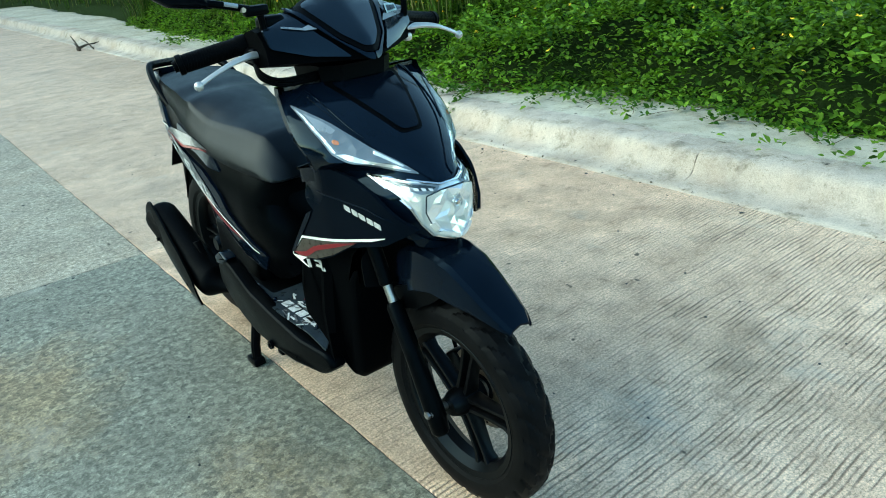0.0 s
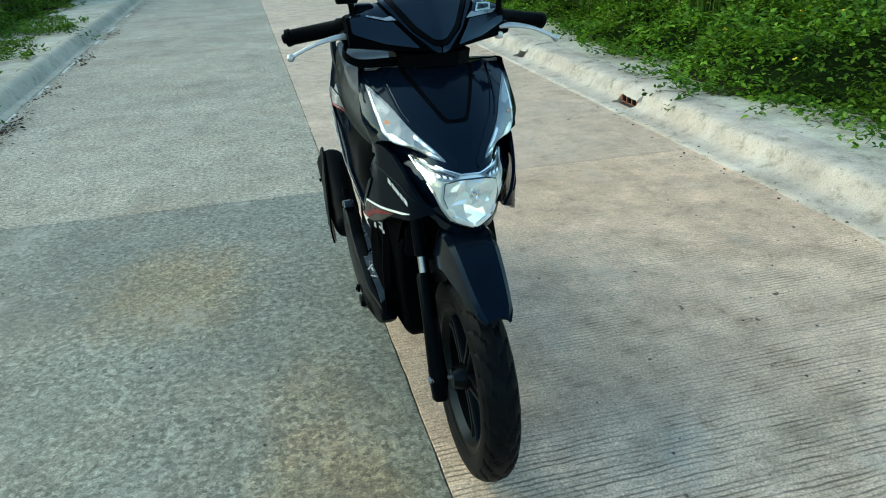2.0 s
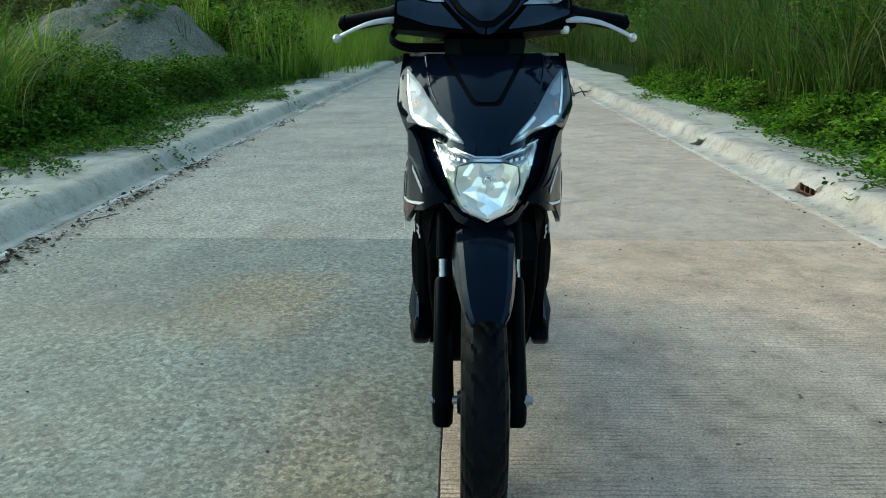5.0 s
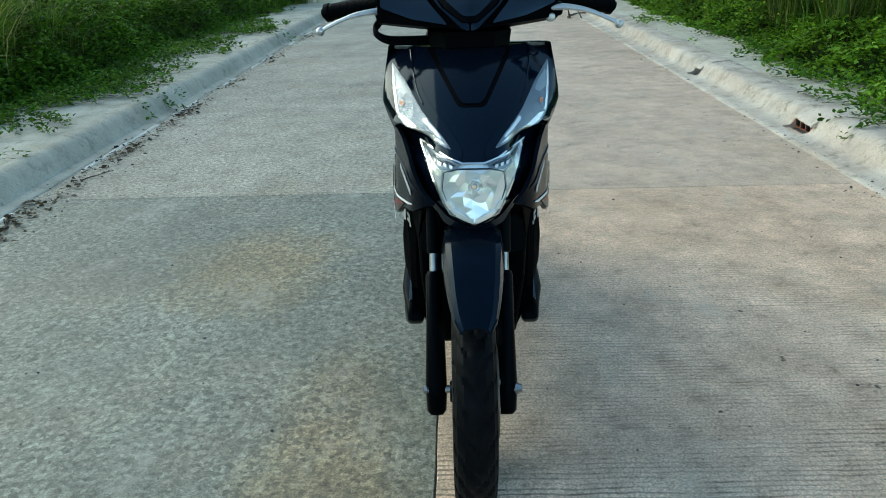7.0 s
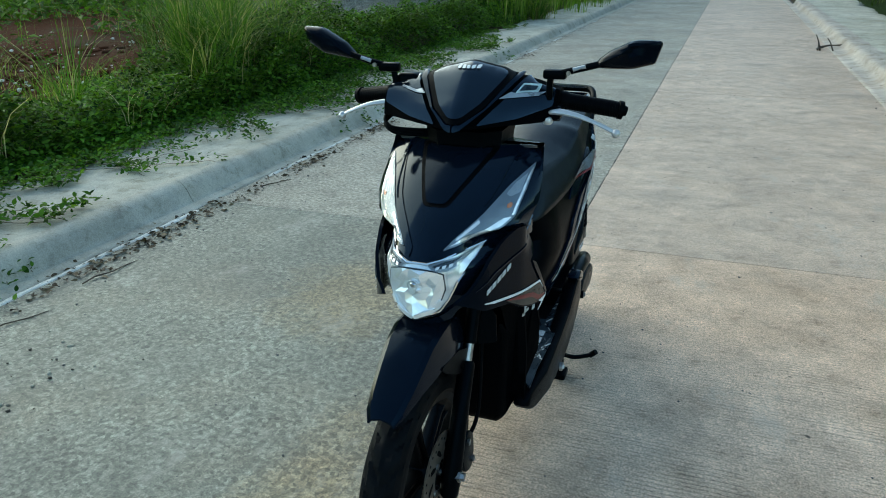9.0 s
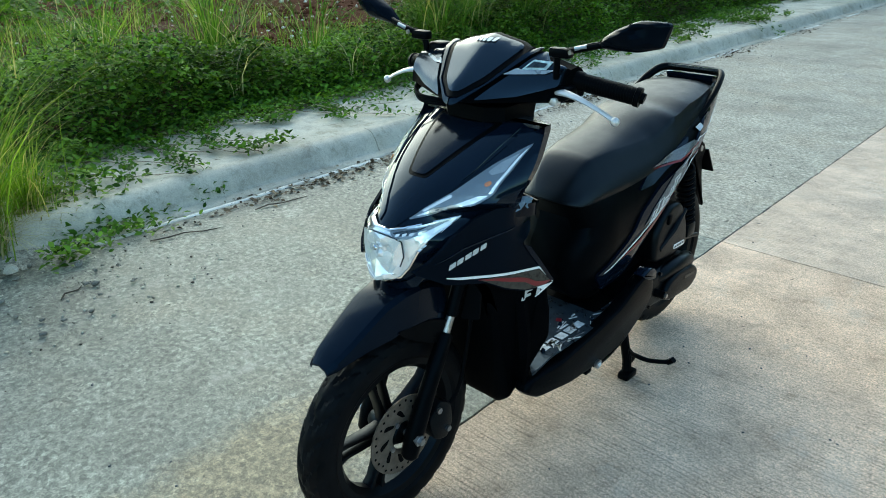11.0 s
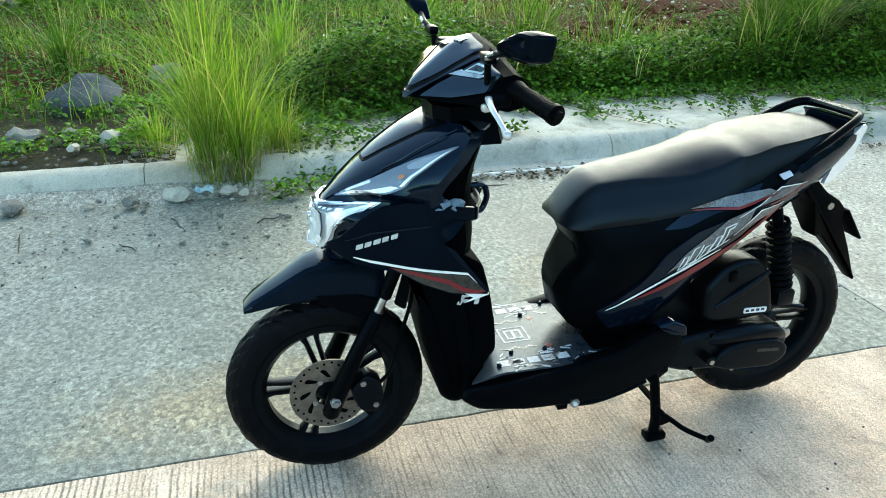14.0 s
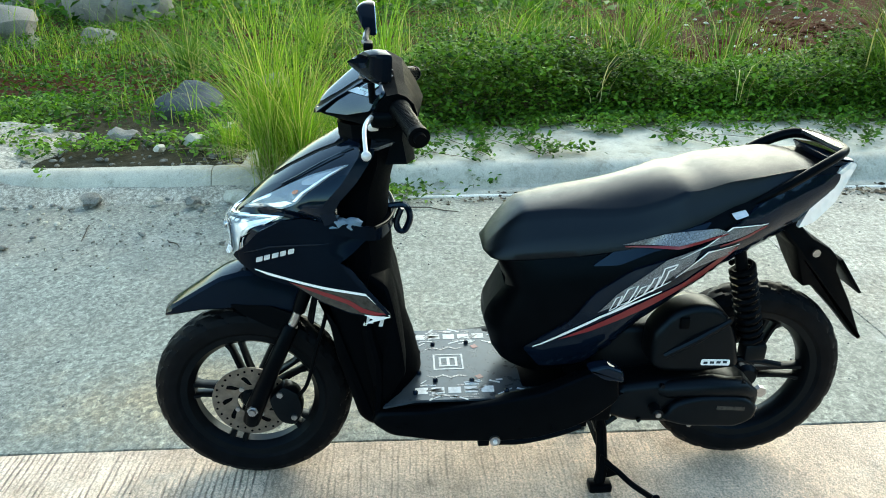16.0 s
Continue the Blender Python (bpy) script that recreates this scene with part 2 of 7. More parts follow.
facet = reflector("fluted_lamp_reflector")
shard_metal = plain("bright_lamp_reflector", (0.88, 0.93, 0.98), 0.15, metal=0.6, var=0.04, scale=60)
facet_plain = plain("lamp_reflector", (0.84, 0.91, 0.97), 0.2, metal=0.5, var=0.05, scale=60)
alu = plain("worn_aluminium", (0.55, 0.56, 0.58), 0.38, metal=0.6, var=0.12, bump=0.1)
dim_alu = plain("dull_silver_edge", (0.30, 0.34, 0.38), 0.3, metal=0.5, var=0.2)
steel = plain("brown_tinged_brake_steel", (0.17, 0.145, 0.12), 0.4, metal=0.7, var=0.3, scale=60)
bolt_steel = plain("bolt_steel", (0.4, 0.4, 0.41), 0.35, metal=1)
glass = clear("clear_lamp_cover")
mirror_glass = plain("mirror_glass", (0.8, 0.82, 0.85), 0.02, metal=1, var=0.02)
amber = plain("amber_bulb", (0.5, 0.19, 0.09), 0.25)
red_lens = plain("red_lens", (0.45, 0.015, 0.02), 0.15, coat=0.4)
silver_lens = reflector("silver_lamp_shell", (0.15, 0.185, 0.225), 0.45, 30.0, 0.25, 0.32)
white_paint = plain("white_print", (0.78, 0.78, 0.78), 0.4, var=0.06)
pale_print = plain("worn_white_print", (0.46, 0.47, 0.48), 0.4, var=0.2, scale=200)
red_paint = plain("red_print", (0.15, 0.004, 0.010), 0.35, var=0.15)
dim_silver, ht, hb = nodes_of("hatched_silver_print")
weave = add(ht, "ShaderNodeTexBrick", Scale=150.0)
weave.inputs["Color1"].default_value, weave.inputs["Color2"].default_value, weave.inputs["Mortar"].default_value = (0.34, 0.36, 0.39, 1), (0.16, 0.17, 0.19, 1), (0.03, 0.032, 0.036, 1)
weave.inputs["Mortar Size"].default_value = 0.05
tilted = add(ht, "ShaderNodeMapping")
tilted.inputs["Rotation"].default_value = (0, radians(90), radians(30))
ht.links.new(place_of(ht), tilted.inputs[0])
ht.links.new(tilted.outputs[0], weave.inputs["Vector"])
ht.links.new(weave.outputs["Color"], hb.inputs["Base Color"])
hb.inputs["Metallic"].default_value, hb.inputs["Roughness"].default_value = 0.4, 0.32
bronze = plain("dark_bronze_print", (0.045, 0.041, 0.036), 0.3, var=0.4, scale=70, spec=0.2, sheen=(0.6, 0.54, 0.48))
pale_blue = plain("pale_blue_cloth", (0.10, 0.155, 0.22), 0.8)
mat_print = plain("gloss_dark_mat", (0.02, 0.028, 0.037), 0.30, var=0.4, scale=40, bump=0.15, bscale=150, spec=0.34, sheen=(0.5, 0.75, 1.0))
mat_white = plain("worn_mat_print", (0.5, 0.52, 0.54), 0.5, var=0.3, scale=90)
pale_plastic = plain("pale_blue_plastic", (0.42, 0.55, 0.58), 0.4, var=0.35, scale=60)
# lighter copy of the black plastic, sky shine put into colour and reflection
sky_plastic = plain("sky_shine_black_plastic", (0.02, 0.024, 0.03), 0.24, spec=0.95, var=0.2, sheen=(0.85, 0.93, 1.0))

# tyre rubber: dusty black
tyre_rubber, tt, tb = nodes_of("tyre_rubber")
dust = noise_at(tt, place_of(tt), 26, 5)
rub = ramp(tt, dust, [(0.3, (0.0016, 0.0018, 0.0022)), (0.75, (0.0055, 0.0058, 0.0068))])
tt.links.new(rub, tb.inputs["Base Color"])
tb.inputs["Roughness"].default_value = 0.5
tb.inputs["Specular IOR Level"].default_value = 0.10
tb.inputs["Specular Tint"].default_value = (0.35, 0.42, 0.5, 1)
bumped(tt, tb, dust, 0.3, 0.002)

slab_bare = concrete("worn_gravelly_concrete", (0.141, 0.145, 0.117), (0.226, 0.231, 0.188), dust=((-0.35, -0.1, 0.5, 1.5), (-0.8, 1.2, 0.8, 0.9)), rough=0.66, shine=0.7, stone=1.0, warm=(0.25, 0.205, 0.14), wet=((-1.3, 1.2, 0.9, 0.6), (-1.6, -1.6, 0.8, 0.6)), soak=0.28)
slab_smooth = concrete("smooth_grey_concrete", (0.278, 0.252, 0.202), (0.405, 0.372, 0.308), rough=0.74, shine=0.45, stone=0.35, warm=(0.33, 0.26, 0.18), wet=((-0.9, 4.6, 1.2, 0.5), (-1.5, 8.2, 0.9, 0.8)), soak=0.2)
TAN = dict(soak=0.28, rough=0.8, shine=0.35, warm=(0.42, 0.285, 0.18), wet=((1.75, 4.8, 0.5, 0.12), (1.75, 6.9, 0.6, 0.3), (0.9, 8.9, 0.8, 0.5), (0.3, 3.0, 0.8, 0.35), (0.9, -1.3, 0.7, 0.25)))
slab_tan = concrete("smooth_tan_concrete", (0.428, 0.313, 0.226), (0.602, 0.453, 0.340), broom=0.3, **{**TAN, "rough": 0.6, "shine": 0.7})
slab_broom = concrete("broomed_tan_concrete", (0.522, 0.382, 0.280), (0.715, 0.545, 0.418), broom=1.35, zone=(1.25, 0.25), **TAN)
kerb_stone = concrete("pale_kerb_concrete", (0.41, 0.375, 0.30), (0.585, 0.545, 0.46), warm=(0.40, 0.32, 0.21), grime=0.85)
kerb_worn = concrete("pale_worn_kerb_concrete", (0.375, 0.328, 0.282), (0.605, 0.548, 0.485), warm=(0.40, 0.28, 0.19), grime=1.15)
verge_pale = concrete("pale_dusty_cement", (0.38, 0.36, 0.29), (0.60, 0.58, 0.50), warm=(0.33, 0.27, 0.17), grime=0.9)
pale_dust = concrete("pale_gravel_dust", (0.275, 0.255, 0.205), (0.43, 0.40, 0.34), stone=0.6, warm=(0.3, 0.24, 0.17))
verge_line = concrete("white_cement_line", (0.6, 0.585, 0.53), (0.8, 0.78, 0.72), warm=(0.5, 0.45, 0.36), grime=0.3)
clay = plain("brown_drain_clay", (0.07, 0.035, 0.022), 0.9, var=0.5, scale=30, bump=0.5, bscale=120, spec=0.05)
brick_red = plain("worn_red_brick", (0.22, 0.095, 0.06), 0.9, var=0.4, scale=40, bump=0.5, bscale=200, spec=0.1)
litter = leafy("dry_leaf_litter", (0.025, 0.018, 0.011), (0.09, 0.065, 0.04), (0.2, 0.16, 0.1), 0.1)
rock = concrete("field_stone", (0.14, 0.135, 0.115), (0.28, 0.265, 0.235), warm=(0.26, 0.2, 0.14), shine=0.1)
rock_dark = concrete("dark_field_stone", (0.05, 0.055, 0.062), (0.125, 0.132, 0.14), warm=(0.10, 0.09, 0.075), shine=0.1)

# field soil: grey-brown with red earth away from the road
soil, st, sb = nodes_of("field_soil")
ssrc = place_of(st)
sepx = st.nodes.new("ShaderNodeSeparateXYZ")
st.links.new(ssrc, sepx.inputs[0])
edge = noise_at(st, ssrc, 0.7, 5)
mr = add(st, "ShaderNodeMapRange")
for i, v in ((1, -3.6), (2, -5.0), (3, 0.0), (4, 1.0)):
    mr.inputs[i].default_value = v
st.links.new(sepx.outputs[0], mr.inputs[0])
ma = st.nodes.new("ShaderNodeMath")
ma.operation = "MULTIPLY"
st.links.new(mr.outputs[0], ma.inputs[0])
st.links.new(ramp(st, edge, [(0.3, grey(0.4)), (0.5, grey(1.0))]), ma.inputs[1])
grit = noise_at(st, ssrc, 24, 6, 0.75)
brown = ramp(st, grit, [(0.3, (0.04, 0.036, 0.02)), (0.7, (0.10, 0.085, 0.055))])
redd = ramp(st, grit, [(0.3, (0.035, 0.012, 0.006)), (0.7, (0.11, 0.04, 0.02))])
# beyond x 2.55, where the creeper bank stands, the soil turns dark green
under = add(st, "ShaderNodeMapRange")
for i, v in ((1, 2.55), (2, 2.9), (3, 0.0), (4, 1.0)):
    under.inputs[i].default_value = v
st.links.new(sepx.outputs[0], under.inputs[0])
dark_green = ramp(st, grit, [(0.3, (0.009, 0.018, 0.005)), (0.7, (0.028, 0.05, 0.013))])
st.links.new(mixed(st, under.outputs[0], mixed(st, ma.outputs[0], brown, redd), dark_green), sb.inputs["Base Color"])
sb.inputs["Roughness"].default_value = 0.95
sb.inputs["Specular IOR Level"].default_value = 0.04
bumped(st, sb, grit, 0.8, 0.03)

gravel_soil = concrete("grey_gravel_earth", (0.125, 0.115, 0.092), (0.24, 0.225, 0.185), shine=0.1, stone=0.8, warm=(0.2, 0.16, 0.1))
leaf_bright = leafy("bright_creeper_leaf", (0.014, 0.050, 0.005), (0.19, 0.35, 0.042), through_light=0.3)
leaf_dark = leafy("dark_bush_leaf", (0.008, 0.033, 0.004), (0.135, 0.265, 0.028), through_light=0.28)
leaf_far = leafy("far_tree_leaf", (0.022, 0.044, 0.011), (0.125, 0.180, 0.042), (0.12, 0.10, 0.045), through_light=0.2)
blade_bright = leafy("bright_grass_blade", (0.085, 0.19, 0.016), (0.22, 0.35, 0.05), (0.40, 0.38, 0.17), 0.42)
leaf_field = leafy("field_weed_leaf", (0.016, 0.056, 0.006), (0.088, 0.20, 0.020))
blade_tuft = leafy("tuft_grass_blade", (0.075, 0.165, 0.014), (0.21, 0.32, 0.045), (0.40, 0.36, 0.17), 0.48)
blade_dull = leafy("dull_grass_blade", (0.014, 0.042, 0.007), (0.095, 0.170, 0.028), (0.20, 0.19, 0.085), 0.24)
blade_field = leafy("field_grass_blade", (0.03, 0.085, 0.010), (0.11, 0.21, 0.03), (0.34, 0.32, 0.15), 0.35)
straw = leafy("dry_straw", (0.17, 0.12, 0.055), (0.48, 0.44, 0.25), through_light=0.3)
woods_green = plain("far_woods_green", (0.045, 0.066, 0.024), 0.9, var=0.5, scale=0.8, bump=0.8, bscale=4, spec=0.05)
stem_brown = plain("brown_stem", (0.10, 0.07, 0.04), 0.8, var=0.4)
flower_yellow = plain("yellow_petal", (0.75, 0.5, 0.03), 0.6)
bark = plain("dark_bark", (0.06, 0.045, 0.03), 0.9, var=0.5, scale=12, bump=0.6, bscale=60)
dark_wood = plain("weathered_stick", (0.05, 0.04, 0.03), 0.9, var=0.5)

# ---- builders ----
def finish(bm, angle=0.62):
    bmesh.ops.recalc_face_normals(bm, faces=bm.faces)
    for f in bm.faces:
        f.smooth = True
    for e in bm.edges:
        if len(e.link_faces) == 2 and e.calc_face_angle(0) > angle:
            e.smooth = False


def part(name, bm, material, parent=None, label="", angle=0.62):
    """Link a bmesh as one mesh object, under a thing or a part."""
    finish(bm, angle)
    data = bpy.data.meshes.new(name)
    bm.to_mesh(data)
    bm.free()
    data.materials.append(material)
    ob = new(name, data)
    if parent:
        ob.parent = parent
    if label:
        tagged(ob, label)
    return ob


def cloud_mesh(name, verts, faces, material, parent=None):
    """A mesh from numpy arrays of corners and of equal-sized faces."""
    data = bpy.data.meshes.new(name)
    n, k = faces.shape
    data.vertices.add(len(verts))
    data.vertices.foreach_set("co", np.ascontiguousarray(verts, dtype=np.float32).ravel())
    data.loops.add(n * k)
    data.loops.foreach_set("vertex_index", np.ascontiguousarray(faces, dtype=np.int32).ravel())
    data.polygons.add(n)
    data.polygons.foreach_set("loop_start", np.arange(0, n * k, k, dtype=np.int32))
    data.polygons.foreach_set("use_smooth", np.ones(n, dtype=bool))
    data.update(calc_edges=True)
    data.materials.append(material)
    ob = new(name, data)
    if parent:
        ob.parent = parent
    return ob


def empty(name, label, category, group="", kind=""):
    return tagged(new(name), label, category, group, kind)


def rounded(pts, r=0.01, corner=3):
    """The outline with its corners rounded off."""
    out, n = [], len(pts)
    for i in range(n):
        p, a, b = Vector(pts[i]), Vector(pts[i - 1]), Vector(pts[(i + 1) % n])
        ra = min(r, (a - p).length * 0.45)
        rb = min(r, (b - p).length * 0.45)
        pa, pb = p + (a - p).normalized() * ra, p + (b - p).normalized() * rb
        for k in range(corner):
            s = k / (corner - 1)
            out.append(tuple((1 - s) ** 2 * pa + 2 * s * (1 - s) * p + s * s * pb))
    return out


def sheet(outline, place, inward, step=0.02):
    """A curved panel: a flat outline cut into a fine net, each corner moved by place(u, v), thickened by inward."""
    bm = bmesh.new()
    bm.faces.new([bm.verts.new((u, v, 0)) for u, v in outline])
    us, vs = [p[0] for p in outline], [p[1] for p in outline]
    for lo, hi, no in ((min(us), max(us), (1, 0, 0)), (min(vs), max(vs), (0, 1, 0))):
        k = int((hi - lo) / step)
        for i in range(1, k + 1):
            c = lo + (hi - lo) * i / (k + 1)
            bmesh.ops.bisect_plane(bm, geom=bm.verts[:] + bm.edges[:] + bm.faces[:], dist=1e-5, plane_co=(c * no[0], c * no[1], 0), plane_no=no)
    for v in bm.verts:
        v.co = place(v.co.x, v.co.y)
    if inward:
        ret = bmesh.ops.extrude_face_region(bm, geom=bm.faces[:])
        for v in ret["geom"]:
            if isinstance(v, bmesh.types.BMVert):
                v.co += Vector(inward)
    return bm


def loft(rings, caps=True, closed=True):
    """A skin through rings of equally many points."""
    bm = bmesh.new()
    rows = [[bm.verts.new(p) for p in r] for r in rings]
    n = len(rows[0])
    for a, b in zip(rows, rows[1:]):
        for i in range(n if closed else n - 1):
            j = (i + 1) % n
            bm.faces.new((a[i], a[j], b[j], b[i]))
    if caps and closed:
        bm.faces.new(rows[0][::-1])
        bm.faces.new(rows[-1])
    return bm


def tube(points, radius, n=10, flat=1.0):
    """A round bar along a line of points; radius is one number or one for each point."""
    pts = [Vector(p) for p in points]
    rads = radius if isinstance(radius, (list, tuple)) else [radius] * len(pts)
    rings, side = [], None
    for i, p in enumerate(pts):
        d = (pts[min(i + 1, len(pts) - 1)] - pts[max(i - 1, 0)]).normalized()
        if side is None:
            side = d.orthogonal().normalized()
        side = (side - d * side.dot(d)).normalized()
        up = d.cross(side)
        rings.append([p + (side * math.cos(a) + up * math.sin(a) * flat) * rads[i] for a in (2 * math.pi * k / n for k in range(n))])
    return loft(rings)


def smooth_line(pts, per=6):
    """Catmull-Rom points through pts."""
    q = [Vector(p) for p in pts]
    q = [q[0] * 2 - q[1], *q, q[-1] * 2 - q[-2]]
    out = []
    for i in range(1, len(q) - 2):
        a, b, c, d = q[i - 1:i + 3]
        for k in range(per):
            s = k / per
            out.append(0.5 * (2 * b + (c - a) * s + (2 * a - 5 * b + 4 * c - d) * s * s + (3 * b - a - 3 * c + d) * s ** 3))
    out.append(q[-2])
    return out


def spin(profile, centre, n=48, closed=True):
    """A ring about the x axis from (x, radius) pairs."""
    c = Vector(centre)
    rings = []
    for k in range(n):
        a = 2 * math.pi * k / n
        rings.append([c + Vector((x, r * math.cos(a), r * math.sin(a))) for x, r in profile])
    rings.append(rings[0])
    bm = loft(rings, caps=False, closed=closed)
    bmesh.ops.remove_doubles(bm, verts=bm.verts, dist=1e-6)
    return bm


def block(lo, hi, bevel=0.004, segments=2):
    bm = bmesh.new()
    bmesh.ops.create_cube(bm, size=1)
    for v in bm.verts:
        v.co = Vector([lo[i] if v.co[i] < 0 else hi[i] for i in range(3)])
    if bevel:
        bmesh.ops.bevel(bm, geom=bm.edges[:], offset=bevel, segments=segments, affect="EDGES", profile=0.5)
    return bm


def extrude_side(outline, x0, x1, bevel=0.006, segments=2):
    """A solid from a side-view outline of (y, z), from x0 to x1, with rounded rims."""
    bm = bmesh.new()
    f = bm.faces.new([bm.verts.new((x0, y, z)) for y, z in outline])
    ret = bmesh.ops.extrude_face_region(bm, geom=[f])
    moved = [v for v in ret["geom"] if isinstance(v, bmesh.types.BMVert)]
    for v in moved:
        v.co.x = x1
    bmesh.ops.recalc_face_normals(bm, faces=bm.faces)
    if bevel:
        rim = [e for e in bm.edges if abs(e.verts[0].co.x - e.verts[1].co.x) < 1e-6]
        bmesh.ops.bevel(bm, geom=rim, offset=bevel, segments=segments, affect="EDGES", profile=0.5)
    return bm


def lump(centre, size, seed, rough=0.25, cuts=2):
    """A stone: an uneven, faceted ball."""
    bm = bmesh.new()
    bmesh.ops.create_icosphere(bm, subdivisions=cuts, radius=1)
    off = Vector((seed * 3.7, seed * 1.9, seed * 5.3))
    for v in bm.verts:
        k = 1 + rough * noise.noise(v.co * 1.3 + off) * 1.6 + 0.3 * rough * noise.noise(v.co * 4 + off)
        c = v.co * k
        v.co = Vector((c.x * size[0], c.y * size[1], max(c.z, -0.55) * size[2])) + Vector(centre)
    return bm


def join(*bms):
    """Several bmeshes poured into the first one."""
    first = bms[0]
    for other in bms[1:]:
        data = bpy.data.meshes.new("pour")
        other.to_mesh(data)
        other.free()
        first.from_mesh(data)
        bpy.data.meshes.remove(data)
    return first

# ---- ground, road and kerbs ----
JOINT = -0.095          # the joint between the two lanes
LEFT, RIGHT = -2.28, 2.05   # the gutters
CROSS = 2.095           # one cross joint; the next ones every 4.5 m


def ease(a, b, v):
    s = np.clip((v - a) / (b - a), 0, 1)
    return s * s * (3 - 2 * s)


def wave(x, y, seed=0.0):
    return np.sin(1.7 * x + 0.6 * y + seed) * np.sin(1.1 * y - 0.5 * x + 2 * seed) + 0.5 * np.sin(3.9 * x - 2.3 * y + 3 * seed) * np.sin(3.1 * y + seed)


def right_rim(y):
    """Where the plants begin beyond the broomed lane."""
    y = np.asarray(y, float)
    return np.interp(y, (-4, -1, 0.5, 1.2, 1.9, 2.4, 2.8, 3.3, 3.8, 4.3, 5.0, 6.3, 7.6, 9.6, 15, 24), (2.6, 2.62, 2.68, 2.80, 2.86, 2.70, 2.38, 2.46, 2.78, 2.60, 2.58, 2.92, 2.82, 2.76, 3.2, 3.5)) + 0.05 * np.sin(7 * y)


def left_rim(y):
    return -3.32 + 0.10 * np.sin(2.3 * y) * np.sin(0.9 * y + 0.7)


def lift(x, y):
    """Height of the ground beside the road."""
    x, y = np.asarray(x, float), np.asarray(y, float)
    left = 0.10 + 0.03 * wave(x, y) * ease(-3.4, -4.2, x)
    left = left + (0.04 + 0.14 * ease(3.9, 5.0, y)) * ease(-3.3, -3.8, x) * ease(-0.2, 0.8, y) * (1 - ease(-4.4, -5.2, x)) * (1 + 0.3 * wave(x, y, 1))
    left = left + 0.10 * ease(-6, -14, x)
    rim = right_rim(y)
    right = 0.085 + 0.17 * ease(0.15, 0.6, x - rim) + 0.45 * ease(0.4, 4.0, x - rim) * (1 + 0.15 * wave(x, y, 3))
    under = -0.09
    h = np.where(x < LEFT - 0.2, left, np.where(x > RIGHT + 0.2, right, under))
    far = ease(60, 120, np.hypot(x, y))
    return h * (1 - far) + under * far


gx = np.concatenate([np.linspace(-600, -30, 8), np.linspace(-26, -9, 18), np.linspace(-8.6, -2.7, 60), [-2.52, -2.45, -2.3], np.linspace(-1.5, 1.5, 4), [2.08, 2.2, 2.3], np.linspace(2.4, 8, 56), np.linspace(8.6, 26, 18), np.linspace(30, 600, 8)])
gy = np.concatenate([np.linspace(-300, -20, 8), np.linspace(-16, -4, 13), np.linspace(-3.8, 14, 110), np.linspace(14.5, 40, 34), np.linspace(44, 900, 12)])
XX, YY = np.meshgrid(gx, gy)
gv = np.stack([XX.ravel(), YY.ravel(), lift(XX, YY).ravel()], 1)
nx = len(gx)
ia = (np.arange(len(gy) - 1)[:, None] * nx + np.arange(nx - 1)[None]).ravel()
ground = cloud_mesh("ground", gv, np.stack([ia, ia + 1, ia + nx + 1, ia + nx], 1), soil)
tagged(ground, "brown and red field earth beside the road, reaching far off", "ground", kind="structure")


def verge_strip(name, inner, outer, y0, y1, material, seed):
    """A pale strip between kerb and plants, with an uneven outer rim and a thickness."""
    rows, cols = int((y1 - y0) / 0.12), 9
    ys = np.linspace(y0, y1, rows)
    v = []
    for y in ys:
        rim = (float(right_rim(y)) + 0.28 if outer > 0 else outer) + 0.10 * math.copysign(1, outer) * (wave(0.4, y * 1.3, seed) + 0.5 * wave(1, y * 4, seed))
        for c in range(cols):
            s = c / (cols - 1)
            x = inner + (rim - inner) * s
            v.append((x, y, 0.128 + 0.005 * noise.noise((x * 3, y * 3, seed)) + 0.006 * noise.noise((x * 11, y * 11, seed)) - 0.03 * s ** 6))
    v = np.array(v)
    low = v.copy()
    low[:, 2] -= 0.10
    i = (np.arange(rows - 1)[:, None] * cols + np.arange(cols - 1)[None]).ravel()
    top = np.stack([i, i + 1, i + cols + 1, i + cols], 1)
    n = len(v)
    e = np.arange(rows - 1) * cols + cols - 1
    side = np.stack([e, e + n, e + cols + n, e + cols], 1)
    return tagged(cloud_mesh(name, np.concatenate([v, low]), np.concatenate([top, side]), material), "pale dusty cement strip between kerb and plants, crossed by creepers", "verge", kind="structure")


verge_strip("pavement", LEFT - 0.150, -3.42, -0.55, 24, verge_pale, 1.3)
verge_strip("pavement", RIGHT + 0.318, 2.80, -9.2, 24, verge_pale, 4.1)


